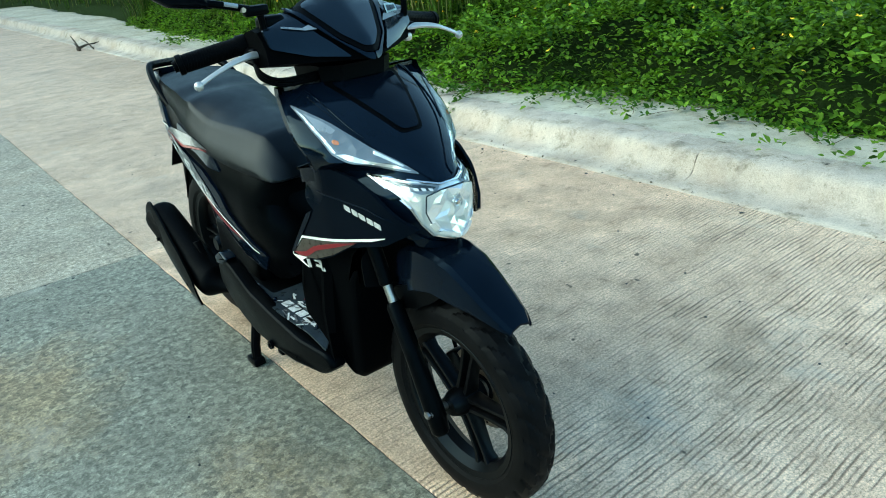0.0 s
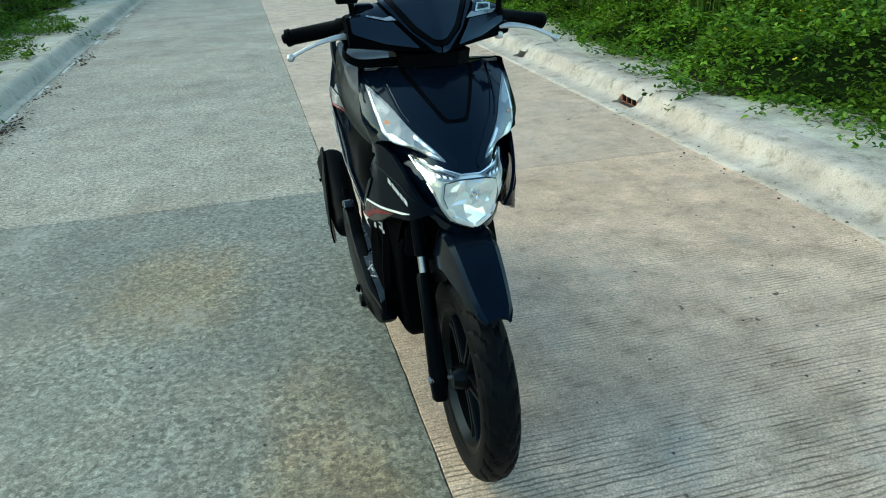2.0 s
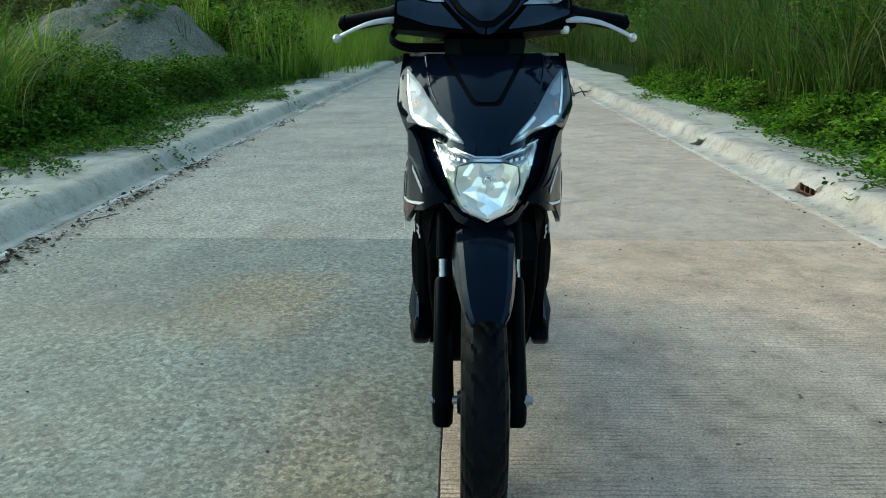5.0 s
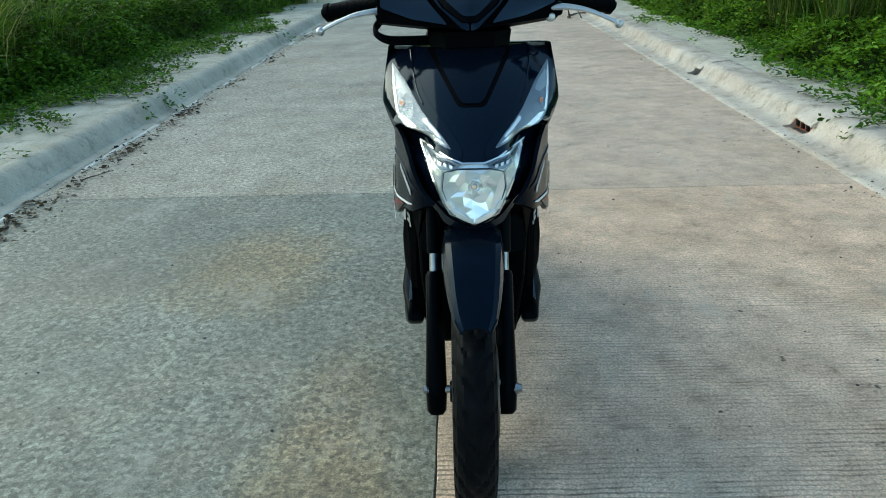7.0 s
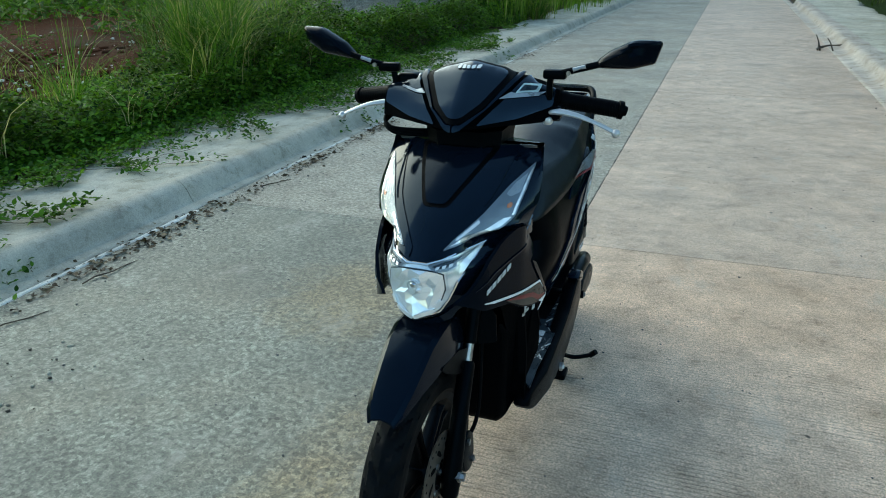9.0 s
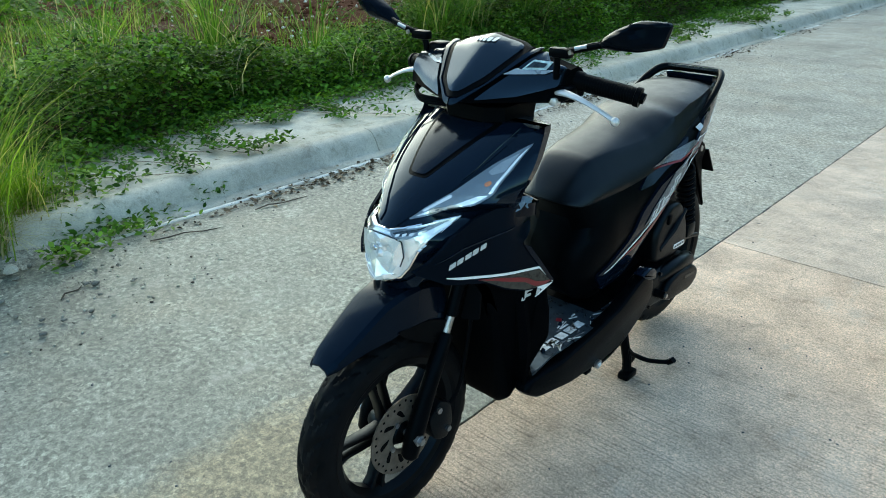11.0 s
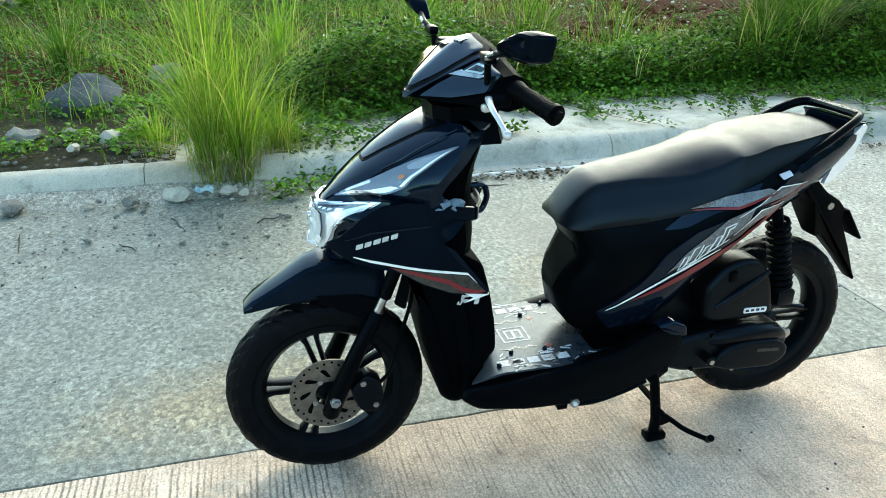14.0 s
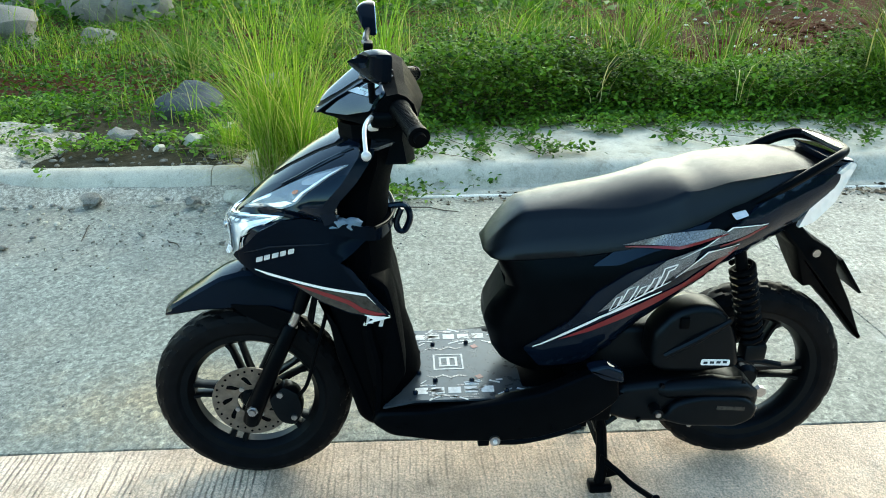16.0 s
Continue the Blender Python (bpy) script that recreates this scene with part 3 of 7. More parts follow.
def kerb_block(y0, y1, side, gutter, seed, worn=1.0, low=None):
    """One length of rolled kerb; low: another outline."""
    outline = low or [(-0.07, -0.08), (-0.07, 0.004), (-0.015, 0.012), (0.0, 0.016), (0.03, 0.035), (0.07, 0.075), (0.115, 0.112), (0.165, 0.131), (0.23, 0.138), (0.30, 0.136), (0.335, 0.130), (0.335, -0.08)]
    rings = []
    n = max(3, int((y1 - y0) / (0.035 if worn < 1 else 0.016)))
    for k in range(n + 1):
        y = y0 + (y1 - y0) * k / n
        dip = 0.003 if k in (0, n) else 0.0
        ring = []
        for d, z in outline:
            a = 0.30 * worn * noise.noise((d * 9, y * 2.2, seed)) + 0.34 * worn * noise.noise((d * 25, y * 11, seed)) + 0.42 * worn * noise.noise((d * 60, y * 38, seed)) - 0.9 * worn * max(0.0, noise.noise((d * 14, y * 7, seed + 9)) - 0.32)
            ring.append((gutter + side * (d + 0.012 * a * (z > 0.02)), y, z + (0.010 * a - dip) * (z > 0.02)))
        rings.append(ring if side > 0 else ring[::-1])
    return loft(rings)


NARROW = [(-0.02, -0.08), (-0.02, 0.004), (0.0, 0.010), (0.012, 0.034), (0.032, 0.078), (0.052, 0.106), (0.078, 0.126), (0.108, 0.134), (0.136, 0.136), (0.142, 0.126), (0.142, -0.08)]
kerb_left = empty("kerb_left", "pale grey rolled concrete kerb with cracks between its lengths", "kerb", kind="structure")
y = -3.45
for i, ln in enumerate((2.75, 2.70, 2.8, 2.7, 2.7, 2.8, 2.7, 2.7, 2.8, 2.7)):
    part("kerb_block", kerb_block(y + 0.0025, y + ln - 0.0025, -1, LEFT, i * 1.7, 0.35, NARROW), kerb_stone, kerb_left, angle=1.0)
    y += ln
STEEP = [(-0.07, -0.08), (-0.07, 0.003), (-0.02, 0.008), (0.02, 0.014), (0.055, 0.026), (0.075, 0.055), (0.088, 0.09), (0.10, 0.113), (0.125, 0.127), (0.17, 0.133), (0.23, 0.135), (0.29, 0.133), (0.335, 0.129), (0.335, -0.08)]
kerb_right = empty("kerb_right", "pale worn concrete kerb with a drain hole and broken rims", "kerb", kind="structure")
y = -9.2
for i, ln in enumerate((2.6, 2.6, 2.6, 2.2, 2.22, 0.24, 1.9, 0.16, 2.72, 2.7, 2.7, 2.7, 2.7, 2.7), -2):
    if i in (3, 5):
        if i == 3:
            brick = part("drain_brick", block((RIGHT + 0.070, y + 0.004, 0.006), (RIGHT + 0.17, y + ln - 0.004, 0.067), 0.004), brick_red, kerb_right, "hollow red brick set into the kerb as a drain")
            for k in range(3):
                part("brick_hole", block((RIGHT + 0.0675, y + 0.020 + 0.070 * k, 0.018), (RIGHT + 0.10, y + 0.074 + 0.070 * k, 0.058), 0.003), matt, brick)
        part("kerb_lintel", kerb_block(y - 0.03, y + ln + 0.03, 1, RIGHT, 71 + i, 1.6, [(0.05, 0.068), (0.055, 0.082), (0.075, 0.093), (0.115, 0.118), (0.165, 0.135), (0.23, 0.142), (0.30, 0.139), (0.33, 0.133), (0.33, 0.07), (0.2, 0.066)]), kerb_worn, kerb_right, angle=1.0)
        part("drain_back", block((RIGHT + 0.20, y + 0.01, -0.05), (RIGHT + 0.32, y + ln - 0.01, 0.089), 0.004), clay, kerb_right, "dark hollow of the drain")
    else:
        part("kerb_block", kerb_block(y + 0.002, y + ln - 0.002, 1, RIGHT, 20 + i * 2.3, 2.1, STEEP), kerb_worn, kerb_right, angle=1.0)
    y += ln

# road slabs: two lanes, cross joints every 4.5 m
road = empty("road", "two-lane concrete road, gravelly on one lane and broomed tan on the other", "road", kind="structure")


def slab(x0, x1, y0, y1, seed):
    """A slab with slightly ragged, worn rims; its top is flat."""
    pts = []
    for (ax, ay), (bx, by) in (((x0, y0), (x1, y0)), ((x1, y0), (x1, y1)), ((x1, y1), (x0, y1)), ((x0, y1), (x0, y0))):
        n = max(2, int(math.hypot(bx - ax, by - ay) / 0.05))
        for k in range(n):
            s = k / n
            px, py = ax + (bx - ax) * s, ay + (by - ay) * s
            w = 0.0035 * noise.noise((px * 9, py * 9, seed)) + 0.002 * noise.noise((px * 40, py * 40, seed))
            pts.append((px + w * (ay != by), py + w * (ax != bx)))
    mx, my = (x0 + x1) / 2, (y0 + y1) / 2
    bm = bmesh.new()
    rows = []
    for inset, z in ((0.0018, -0.09), (0.0018, -0.003), (0.0040, 0.0)):
        rows.append([bm.verts.new((x - math.copysign(inset, x - mx), yy - math.copysign(inset, yy - my), z)) for x, yy in pts])
    m = len(pts)
    for a, b in zip(rows, rows[1:]):
        for i in range(m):
            bm.faces.new((a[i], a[(i + 1) % m], b[(i + 1) % m], b[i]))
    bm.faces.new(rows[-1])
    return bm


for k in range(-3, 24):
    ya, yb = CROSS + 4.5 * (k - 1), CROSS + 4.5 * k
    part("slab", slab(LEFT - 0.05, JOINT, ya, yb, k), slab_bare if k <= 0 else slab_smooth, road, angle=0.2)
    part("slab", slab(JOINT, RIGHT + 0.05, ya, yb, k + 30), slab_broom if k <= 0 else slab_tan, road, angle=0.2)
bed = block((LEFT - 0.1, CROSS - 18, -0.2), (RIGHT + 0.1, CROSS + 103.5, -0.006), 0)
part("joint_filler", bed, rock_dark, road, "dark joint filler under the slabs")

# cement gutter strips between the slabs and the kerbs
for inner_, outer_, lo_ in ((LEFT + 0.084, LEFT + 0.004, 0.05), (RIGHT - 0.11, RIGHT - 0.004, -9.2)):
    rows = []
    m = 300
    for i in range(m):
        y = lo_ + (24 - lo_) * i / (m - 1)
        w_ = 0.010 * noise.noise((outer_, y * 3, 2)) + 0.006 * noise.noise((outer_, y * 14, 5))
        sgn = math.copysign(1, inner_)
        for x, z in ((inner_ - sgn * w_, -0.01), (inner_ - sgn * w_, 0.003), ((inner_ + outer_) / 2, 0.005), (outer_, 0.010)):
            rows.append((x, y, z))
    ib = (np.arange(m - 1)[:, None] * 4 + np.arange(3)[None]).ravel()
    strip = cloud_mesh("gutter", np.array(rows), np.stack([ib, ib + 1, ib + 5, ib + 4], 1), kerb_stone if outer_ < 0 else kerb_worn)
    tagged(strip, "pale cement gutter strip at the foot of the kerb", "gutter", kind="structure")

# a thin pale line of cement left along the kerb's foot
rows = []
m = 420
for i in range(m):
    y = 0.15 + 26 * i / (m - 1)
    c = LEFT + 0.10 + 0.006 * math.sin(1.3 * y) + 0.004 * noise.noise((3, y * 7, 1))
    gone = 0.012 * float(noise.noise((8, y * 1.1, 6)) > 0.34 - 0.05 * y)
    wd = 0.014 * max(0.15, 0.8 + 0.9 * noise.noise((1, y * 2.2, 4)) + 0.5 * noise.noise((5, y * 12, 2)))
    rows += [(c - wd - 0.004, y, -0.001 - gone), (c - wd, y, 0.005 - gone), (c + wd, y, 0.005 - gone), (c + wd + 0.004, y, -0.001 - gone)]
ib = (np.arange(m - 1)[:, None] * 4 + np.arange(3)[None]).ravel()
gutter_line = cloud_mesh("gutter_line", np.array(rows), np.stack([ib, ib + 1, ib + 5, ib + 4], 1), verge_line)
tagged(gutter_line, "thin white line of cement along the foot of the kerb", "cement line", kind="structure")

# ---- plants ----
rng = np.random.default_rng(7)
LEAF = np.array([(0, 0, 0), (0.21, 0.22, 0.05), (0.25, 0.52, 0.06), (0, 1.0, -0.16), (-0.25, 0.52, 0.06), (-0.21, 0.22, 0.05)])


def turned(local, yaw, pitch, roll):
    """local (k, 3) turned for each of n leaves: (n, k, 3)."""
    cy, sy, cp, sp, cr, sr = np.cos(yaw), np.sin(yaw), np.cos(pitch), np.sin(pitch), np.cos(roll), np.sin(roll)
    x, y, z = local[None, :, 0], local[None, :, 1], local[None, :, 2]
    x, z = x * cr[:, None] + z * sr[:, None], -x * sr[:, None] + z * cr[:, None]
    y, z = y * cp[:, None] - z * sp[:, None], y * sp[:, None] + z * cp[:, None]
    x, y = x * cy[:, None] - y * sy[:, None], x * sy[:, None] + y * cy[:, None]
    return np.stack([np.broadcast_to(x, y.shape), y, np.broadcast_to(z, y.shape)], 2)


def leaves(name, at, size, material, parent=None, tilt=(-0.3, 0.9)):
    """Many small folded leaves, one at each place."""
    n = len(at)
    shape = LEAF if size[1] < 0.09 else LEAF[[0, 2, 3, 4]]
    v = turned(shape, rng.uniform(0, 6.283, n), rng.uniform(*tilt, n), rng.normal(0, 0.45, n))
    v = v * rng.uniform(*size, n)[:, None, None] + at[:, None, :]
    f = np.arange(n * len(shape)).reshape(n, -1)
    return cloud_mesh(name, v.reshape(-1, 3), f, material, parent)


def blades(name, base, height, bend, width, material, parent=None, yaw=None):
    """Grass blades: tapering strips that lean and droop."""
    n = len(base)
    yaw = rng.uniform(0, 6.283, n) if yaw is None else yaw
    height, bend = np.broadcast_to(height, n), np.broadcast_to(bend, n)
    s = np.linspace(0, 1, 6)
    out = bend[:, None] * height[:, None] * s[None] ** 2.2
    up = height[:, None] * (s[None] - 0.32 * bend[:, None] * s[None] ** 3)
    d = np.stack([np.cos(yaw), np.sin(yaw)], 1)
    mid = np.stack([base[:, None, 0] + d[:, None, 0] * out, base[:, None, 1] + d[:, None, 1] * out, base[:, None, 2] + up], 2)
    tw = yaw + rng.uniform(0.8, 2.3, n)
    across = np.stack([np.cos(tw), np.sin(tw), np.zeros(n)], 1)
    half = (width * rng.uniform(0.6, 1.2, n))[:, None] * (1 - s[None] ** 1.6) * 0.5 + 0.0004
    a, b = mid + across[:, None] * half[..., None], mid - across[:, None] * half[..., None]
    v = np.stack([a, b], 2).reshape(n, -1, 3)
    k = np.arange(5) * 2
    q = np.stack([k, k + 1, k + 3, k + 2], 1)
    f = (q[None] + (np.arange(n) * 12)[:, None, None]).reshape(-1, 4)
    return cloud_mesh(name, v.reshape(-1, 3), f, material, parent)


def scatter(n, x0, x1, y0, y1):
    return rng.uniform(x0, x1, n), rng.uniform(y0, y1, n)


# leafy creeper bank on the far side of the broomed lane
x, y = scatter(270000, 2.4, 6.6, -4.5, 13.0)
deep = x - right_rim(y)
keep = (deep > 0) & (rng.uniform(0, 1, len(x)) < np.clip(1.3 - 0.28 * deep, 0.2, 1)) & (rng.uniform(0, 1, len(x)) < 1 - 0.75 * ease(4.0, 6.0, y) * ease(0.35, 0.8, deep))
x, y, deep = x[keep], y[keep], deep[keep]
hump = 0.02 + (0.24 - 0.13 * ease(3.4, 5.2, y)) * ease(0, 0.45, deep) * (1 + 0.65 * wave(1.6 * x, 1.6 * y, 5) + 0.55 * wave(4.4 * x, 4.4 * y, 2)) + 0.07 * wave(9 * x, 9 * y, 7) * ease(0, 0.3, deep)
z = lift(x, y) + np.maximum(0.02, hump) * rng.uniform(0.30, 1.0, len(x)) ** 0.4
bank = leaves("creeper_bank", np.stack([x, y, z], 1), (0.028, 0.062), leaf_bright)
tagged(bank, "dense bright green creeper with toothed leaves, spilling over the verge", "creeper", kind="stuff")
x, y = scatter(150, 2.7, 5.5, -3, 7)
z = lift(x, y) + 0.34 + 0.1 * wave(1.6 * x, 1.6 * y, 5)
petal = leaves("yellow_flowers", np.repeat(np.stack([x, y, z], 1), 4, 0), (0.016, 0.022), flower_yellow)
tagged(petal, "small yellow flowers among the creeper leaves", "flower", kind="stuff")

# darker low bushes along the other verge
x, y = scatter(330000, -6.2, -3.2, -0.1, 14.0)
deep = left_rim(y) - x
keep = (deep > 0) & (rng.uniform(0, 1, len(x)) < np.clip(1.5 - 0.95 * deep, 0.0, 1)) & (rng.uniform(0, 1, len(x)) < np.clip(1.25 - 0.06 * y, 0.4, 1))
x, y, deep = x[keep], y[keep], deep[keep]
top = (0.31 + 0.10 * ease(4.0, 5.0, y) - 0.10 * ease(2.2, 2.7, y) * (1 - ease(3.6, 4.2, y)) - 0.16 * ease(5.6, 7.5, y)) * ease(-0.05, 0.20, deep) * (1 - 0.75 * ease(0.7, 1.4, deep)) * (1 + 0.42 * wave(1.9 * x, 1.5 * y, 3) + 0.36 * wave(6 * x, 5 * y, 2)) * ease(-0.3, 0.7, y) + 0.07
z = lift(x, y) + np.maximum(0.03, top) * rng.uniform(0.1, 1.0, len(x)) ** 0.6
bush = leaves("low_bushes", np.stack([x, y, z], 1), (0.026, 0.058), leaf_dark)
tagged(bush, "dense dark green low bushes along the verge", "bush", kind="stuff")

# thin green cover on the open field
x, y = scatter(110000, -13, -2.9, -8, 6.5)
keep = (wave(0.9 * x, 0.9 * y, 6) + 0.4 * wave(2.5 * x, 2.5 * y, 1) > -1.15 + 3.4 * ease(-4.8, -5.4, x) * ease(2.6, 3.6, y)) & ((x < -3.35) | (y < -2.6)) & (lift(x, y) < 0.35)
x, y = x[keep], y[keep]
z = lift(x, y) + rng.uniform(0.0, 0.20, len(x)) * (0.6 + 0.4 * wave(1.9 * x, 1.9 * y))
cover = leaves("field_cover", np.stack([x, y, np.maximum(z, lift(x, y) + 0.01)], 1), (0.025, 0.06), leaf_field)
tagged(cover, "patchy bright green weeds covering the open field", "weeds", kind="stuff")
x, y = scatter(9000, -9, -3.4, -6, 5)
keep = wave(0.8 * x, 0.8 * y, 9) > 0.05
x, y = x[keep], y[keep]
field_grass = blades("field_grass", np.stack([x, y, lift(x, y)], 1), rng.uniform(0.12, 0.42, len(x)), rng.uniform(0.2, 0.9, len(x)), 0.007, blade_bright)
tagged(field_grass, "short bright green grass between the weeds", "grass", kind="stuff")


x, y = scatter(46000, -34, -9, -14, 16)
keep = wave(0.5 * x, 0.5 * y, 6) > -0.9 + 1.2 * ease(2, 4, y) * (1 - ease(-10, -13, x))
x, y = x[keep], y[keep]
far_cover = leaves("field_cover", np.stack([x, y, lift(x, y) + rng.uniform(0, 0.35, len(x))], 1), (0.10, 0.24), leaf_field)
tagged(far_cover, "rough green weeds over the far field", "weeds", kind="stuff")
x, y = scatter(2800, -24, -5, -8, 12)
keep = wave(0.6 * x, 0.6 * y, 4) > 0.1
x, y = x[keep], y[keep]
stalks = blades("field_stalks", np.stack([x, y, lift(x, y)], 1), rng.uniform(0.4, 1.1, len(x)), rng.uniform(0.2, 0.9, len(x)), 0.007, blade_tuft)
tagged(stalks, "thin yellow-green grass stalks over the field", "grass", kind="stuff")


# creepers that run out over the pale strips
def creeper(start, heading, length, seed):
    r = random.Random(seed)
    pts, p, a = [], Vector(start), heading
    while length > 0:
        s = 1 if p.x > 0 else -1
        d = abs(p.x) - (RIGHT if s > 0 else -LEFT)
        zz = 0.138 if d > 0.17 else 0.142 * max(0.05, min(1, (d + 0.02) / 0.18))
        pts.append(Vector((p.x, p.y, zz + 0.006)))
        a += r.uniform(-0.35, 0.35)
        p = p + Vector((math.cos(a), math.sin(a), 0)) * 0.06
        length -= 0.06
    return pts


runner = empty("creeper_runners", "thin creepers with small leaves running across the pale verge", "creeper", kind="stuff")
spots, stems = [], []
for i in range(190):
    r = random.Random(i)
    if i < 140:
        yy = r.uniform(-0.6, 9.5)
        line = creeper((float(left_rim(yy)) - 0.05, yy, 0), r.uniform(-0.9, 0.9), r.uniform(0.3, 1.25), i)
    else:
        yy = r.uniform(-1.2, 7.5)
        line = creeper((float(right_rim(yy)) + 0.05, yy, 0), math.pi + r.uniform(-0.9, 0.9), r.uniform(0.15, 0.45), i)
    stems.append(tube(line, 0.0016, 4))
    for p in line:
        for k in range(6):
            spots.append((p.x + r.gauss(0, 0.020), p.y + r.gauss(0, 0.020), p.z + r.uniform(0.004, 0.045)))
part("runner_stems", join(*stems), stem_brown, runner)
leaves("runner_leaves", np.array(spots), (0.022, 0.050), leaf_field, runner)

# mats of small leaves lying on the pale strips
x, y = scatter(34000, -3.45, -2.45, -0.7, 12.0)
keep = wave(2.1 * x + 0.3, 1.4 * y, 2) + 0.5 * wave(6 * x, 5 * y, 1) > -0.02 + 1.0 * ease(-3.15, -2.5, x)
x, y = x[keep], y[keep]
flat_l = leaves("verge_weeds", np.stack([x, y, 0.145 + rng.uniform(0, 0.045, len(x))], 1), (0.02, 0.05), leaf_dark)
tagged(flat_l, "flat green weeds creeping over the pale verge", "weeds", kind="stuff")
x, y = scatter(6000, 2.3, 3.3, -2.0, 9.0)
keep = (wave(2.3 * x + 0.9, 1.7 * y, 7) + 0.5 * wave(6 * x, 5 * y, 4) > 0.75 - 0.8 * ease(2.45, 2.75, x))
x, y = x[keep], y[keep]
flat_r = leaves("verge_weeds", np.stack([x, y, 0.145 + rng.uniform(0, 0.05, len(x))], 1), (0.025, 0.06), leaf_bright)
tagged(flat_r, "flat green weeds creeping over the pale verge", "weeds", kind="stuff")

for cx, cy, n in ((-2.72, -0.02, 420), (-2.85, -0.75, 380), (-3.05, -0.25, 420), (-2.62, 0.30, 200), (-3.1, 0.45, 380)):
    x, y = rng.normal(cx, 0.11, n), rng.normal(cy, 0.13, n)
    z = 0.14 + rng.uniform(0, 0.13, n) * np.exp(-((x - cx) ** 2 + (y - cy) ** 2) / 0.02)
    herb = leaves("herb", np.stack([x, y, z], 1), (0.025, 0.06), leaf_bright)
    tagged(herb, "bright green leafy herb beside the grass tuft", "weeds", kind="stuff")

# clumps of weeds along the foot of the field, where the kerb is buried
x, y = scatter(16000, -4.2, -2.25, -3.6, -0.6)
keep = wave(2.6 * x, 2.6 * y, 4) + 0.5 * wave(7 * x, 7 * y, 1) > 0.75 - 1.5 * ease(-1.5, -2.3, y)
x, y = x[keep], y[keep]
weeds = leaves("kerb_weeds", np.stack([x, y, 0.13 + rng.uniform(0, 0.07, len(x))], 1), (0.02, 0.05), leaf_bright)
tagged(weeds, "small weeds on the bare earth by the broken kerb", "weeds", kind="stuff")


def tuft(name, cx, cy, n, high, spread, label, material, z=0.0, lean=(0.15, 0.75), wide=0.0046):
    """One clump of grass: blades from one root, straw at its foot."""
    thing = empty(name, label, "grass")
    a, r = rng.uniform(0, 6.283, n), np.abs(rng.normal(0, spread, n))
    base = np.stack([cx + r * np.cos(a), cy + r * np.sin(a), np.full(n, z)], 1)
    hh = high * np.clip(rng.normal(0.70, 0.26, n), 0.18, 1.2)
    tagged(blades("green_grass", base, hh, rng.uniform(*lean, n), wide, material, thing, a + rng.normal(0, 0.5, n)), kind="stuff")
    m = n // 2
    a2, r2 = rng.uniform(0, 6.283, m), np.abs(rng.normal(0, spread * 1.1, m))
    base = np.stack([cx + r2 * np.cos(a2), cy + r2 * np.sin(a2), np.full(m, z)], 1)
    tagged(blades("dry_grass", base, high * rng.uniform(0.05, 0.34, m), rng.uniform(0.6, 1.6, m), 0.005, straw, thing, a2), "dry straw-coloured blades", kind="stuff")
    return thing


tuft("grass_tuft", -2.33, -0.20, 330, 1.12, 0.045, "tall bright green grass tuft growing out of the kerb", blade_tuft, 0.02, (0.04, 0.85))
tuft("grass_tuft", -2.35, -0.36, 380, 1.30, 0.050, "tall bright green grass tuft growing out of the kerb", blade_tuft, 0.02, (0.04, 0.9))
tuft("grass_tuft", -2.74, -0.66, 200, 0.34, 0.10, "tall bright green grass tuft growing out of the kerb", blade_tuft, 0.1)
tuft("grass_tuft", -2.52, 0.02, 300, 0.45, 0.09, "small green grass tuft beside the kerb", blade_tuft, 0.1)
for i, (tx, ty, th, tn) in enumerate(((-4.3, 1.2, 1.1, 80), (-4.7, 2.3, 1.3, 110), (-4.1, 2.9, 1.1, 70), (-5.6, 0.2, 1.1, 120), (-5.2, 1.6, 1.2, 70), (-4.0, 0.5, 0.9, 50), (-5.9, 3.0, 1.4, 100), (-4.4, 4.7, 1.25, 380), (-4.5, 5.4, 1.4, 350), (-4.2, 5.9, 1.2, 260), (-3.15, 13.9, 0.9, 240), (-5.3, -1.6, 0.8, 150), (-6.7, -0.6, 0.9, 160))):
    tuft("grass_clump", tx, ty, tn, th, 0.13, "loose clump of tall grass with bent pale stalks", blade_bright if i % 3 == 0 else blade_field, float(lift(tx, ty)), (0.15, 1.25), 0.0095)

def heap(x, y):
    """Height of the gravel mound."""
    return 0.05 + 1.45 * np.exp(-(((x + 5.7) / 1.5) ** 4 + ((y - 11.0) / 2.3) ** 2)) * (1 + 0.10 * wave(3 * x, 3 * y, 2) + 0.05 * wave(9 * x, 9 * y, 5))


for tx, ty, th, tn in ((-3.75, 4.1, 0.9, 260), (-3.85, 4.6, 1.1, 380), (-3.7, 5.2, 0.85, 200)):
    tuft("grass_clump", tx, ty, tn, th, 0.14, "drooping clump of long grass hanging over the bushes", blade_field, float(lift(tx, ty)) + 0.1, (0.5, 1.35), 0.0075)
x, y = scatter(30000, -10, -4.9, 2.8, 10)
keep = wave(2.2 * x, 2.0 * y, 3) + 0.5 * wave(5 * x, 5 * y, 8) > 1.0
x, y = x[keep], y[keep]
sparse = leaves("soil_weeds", np.stack([x, y, lift(x, y) + rng.uniform(0, 0.12, len(x))], 1), (0.025, 0.06), leaf_field)
tagged(sparse, "sparse green weeds on the red earth", "weeds", kind="stuff")

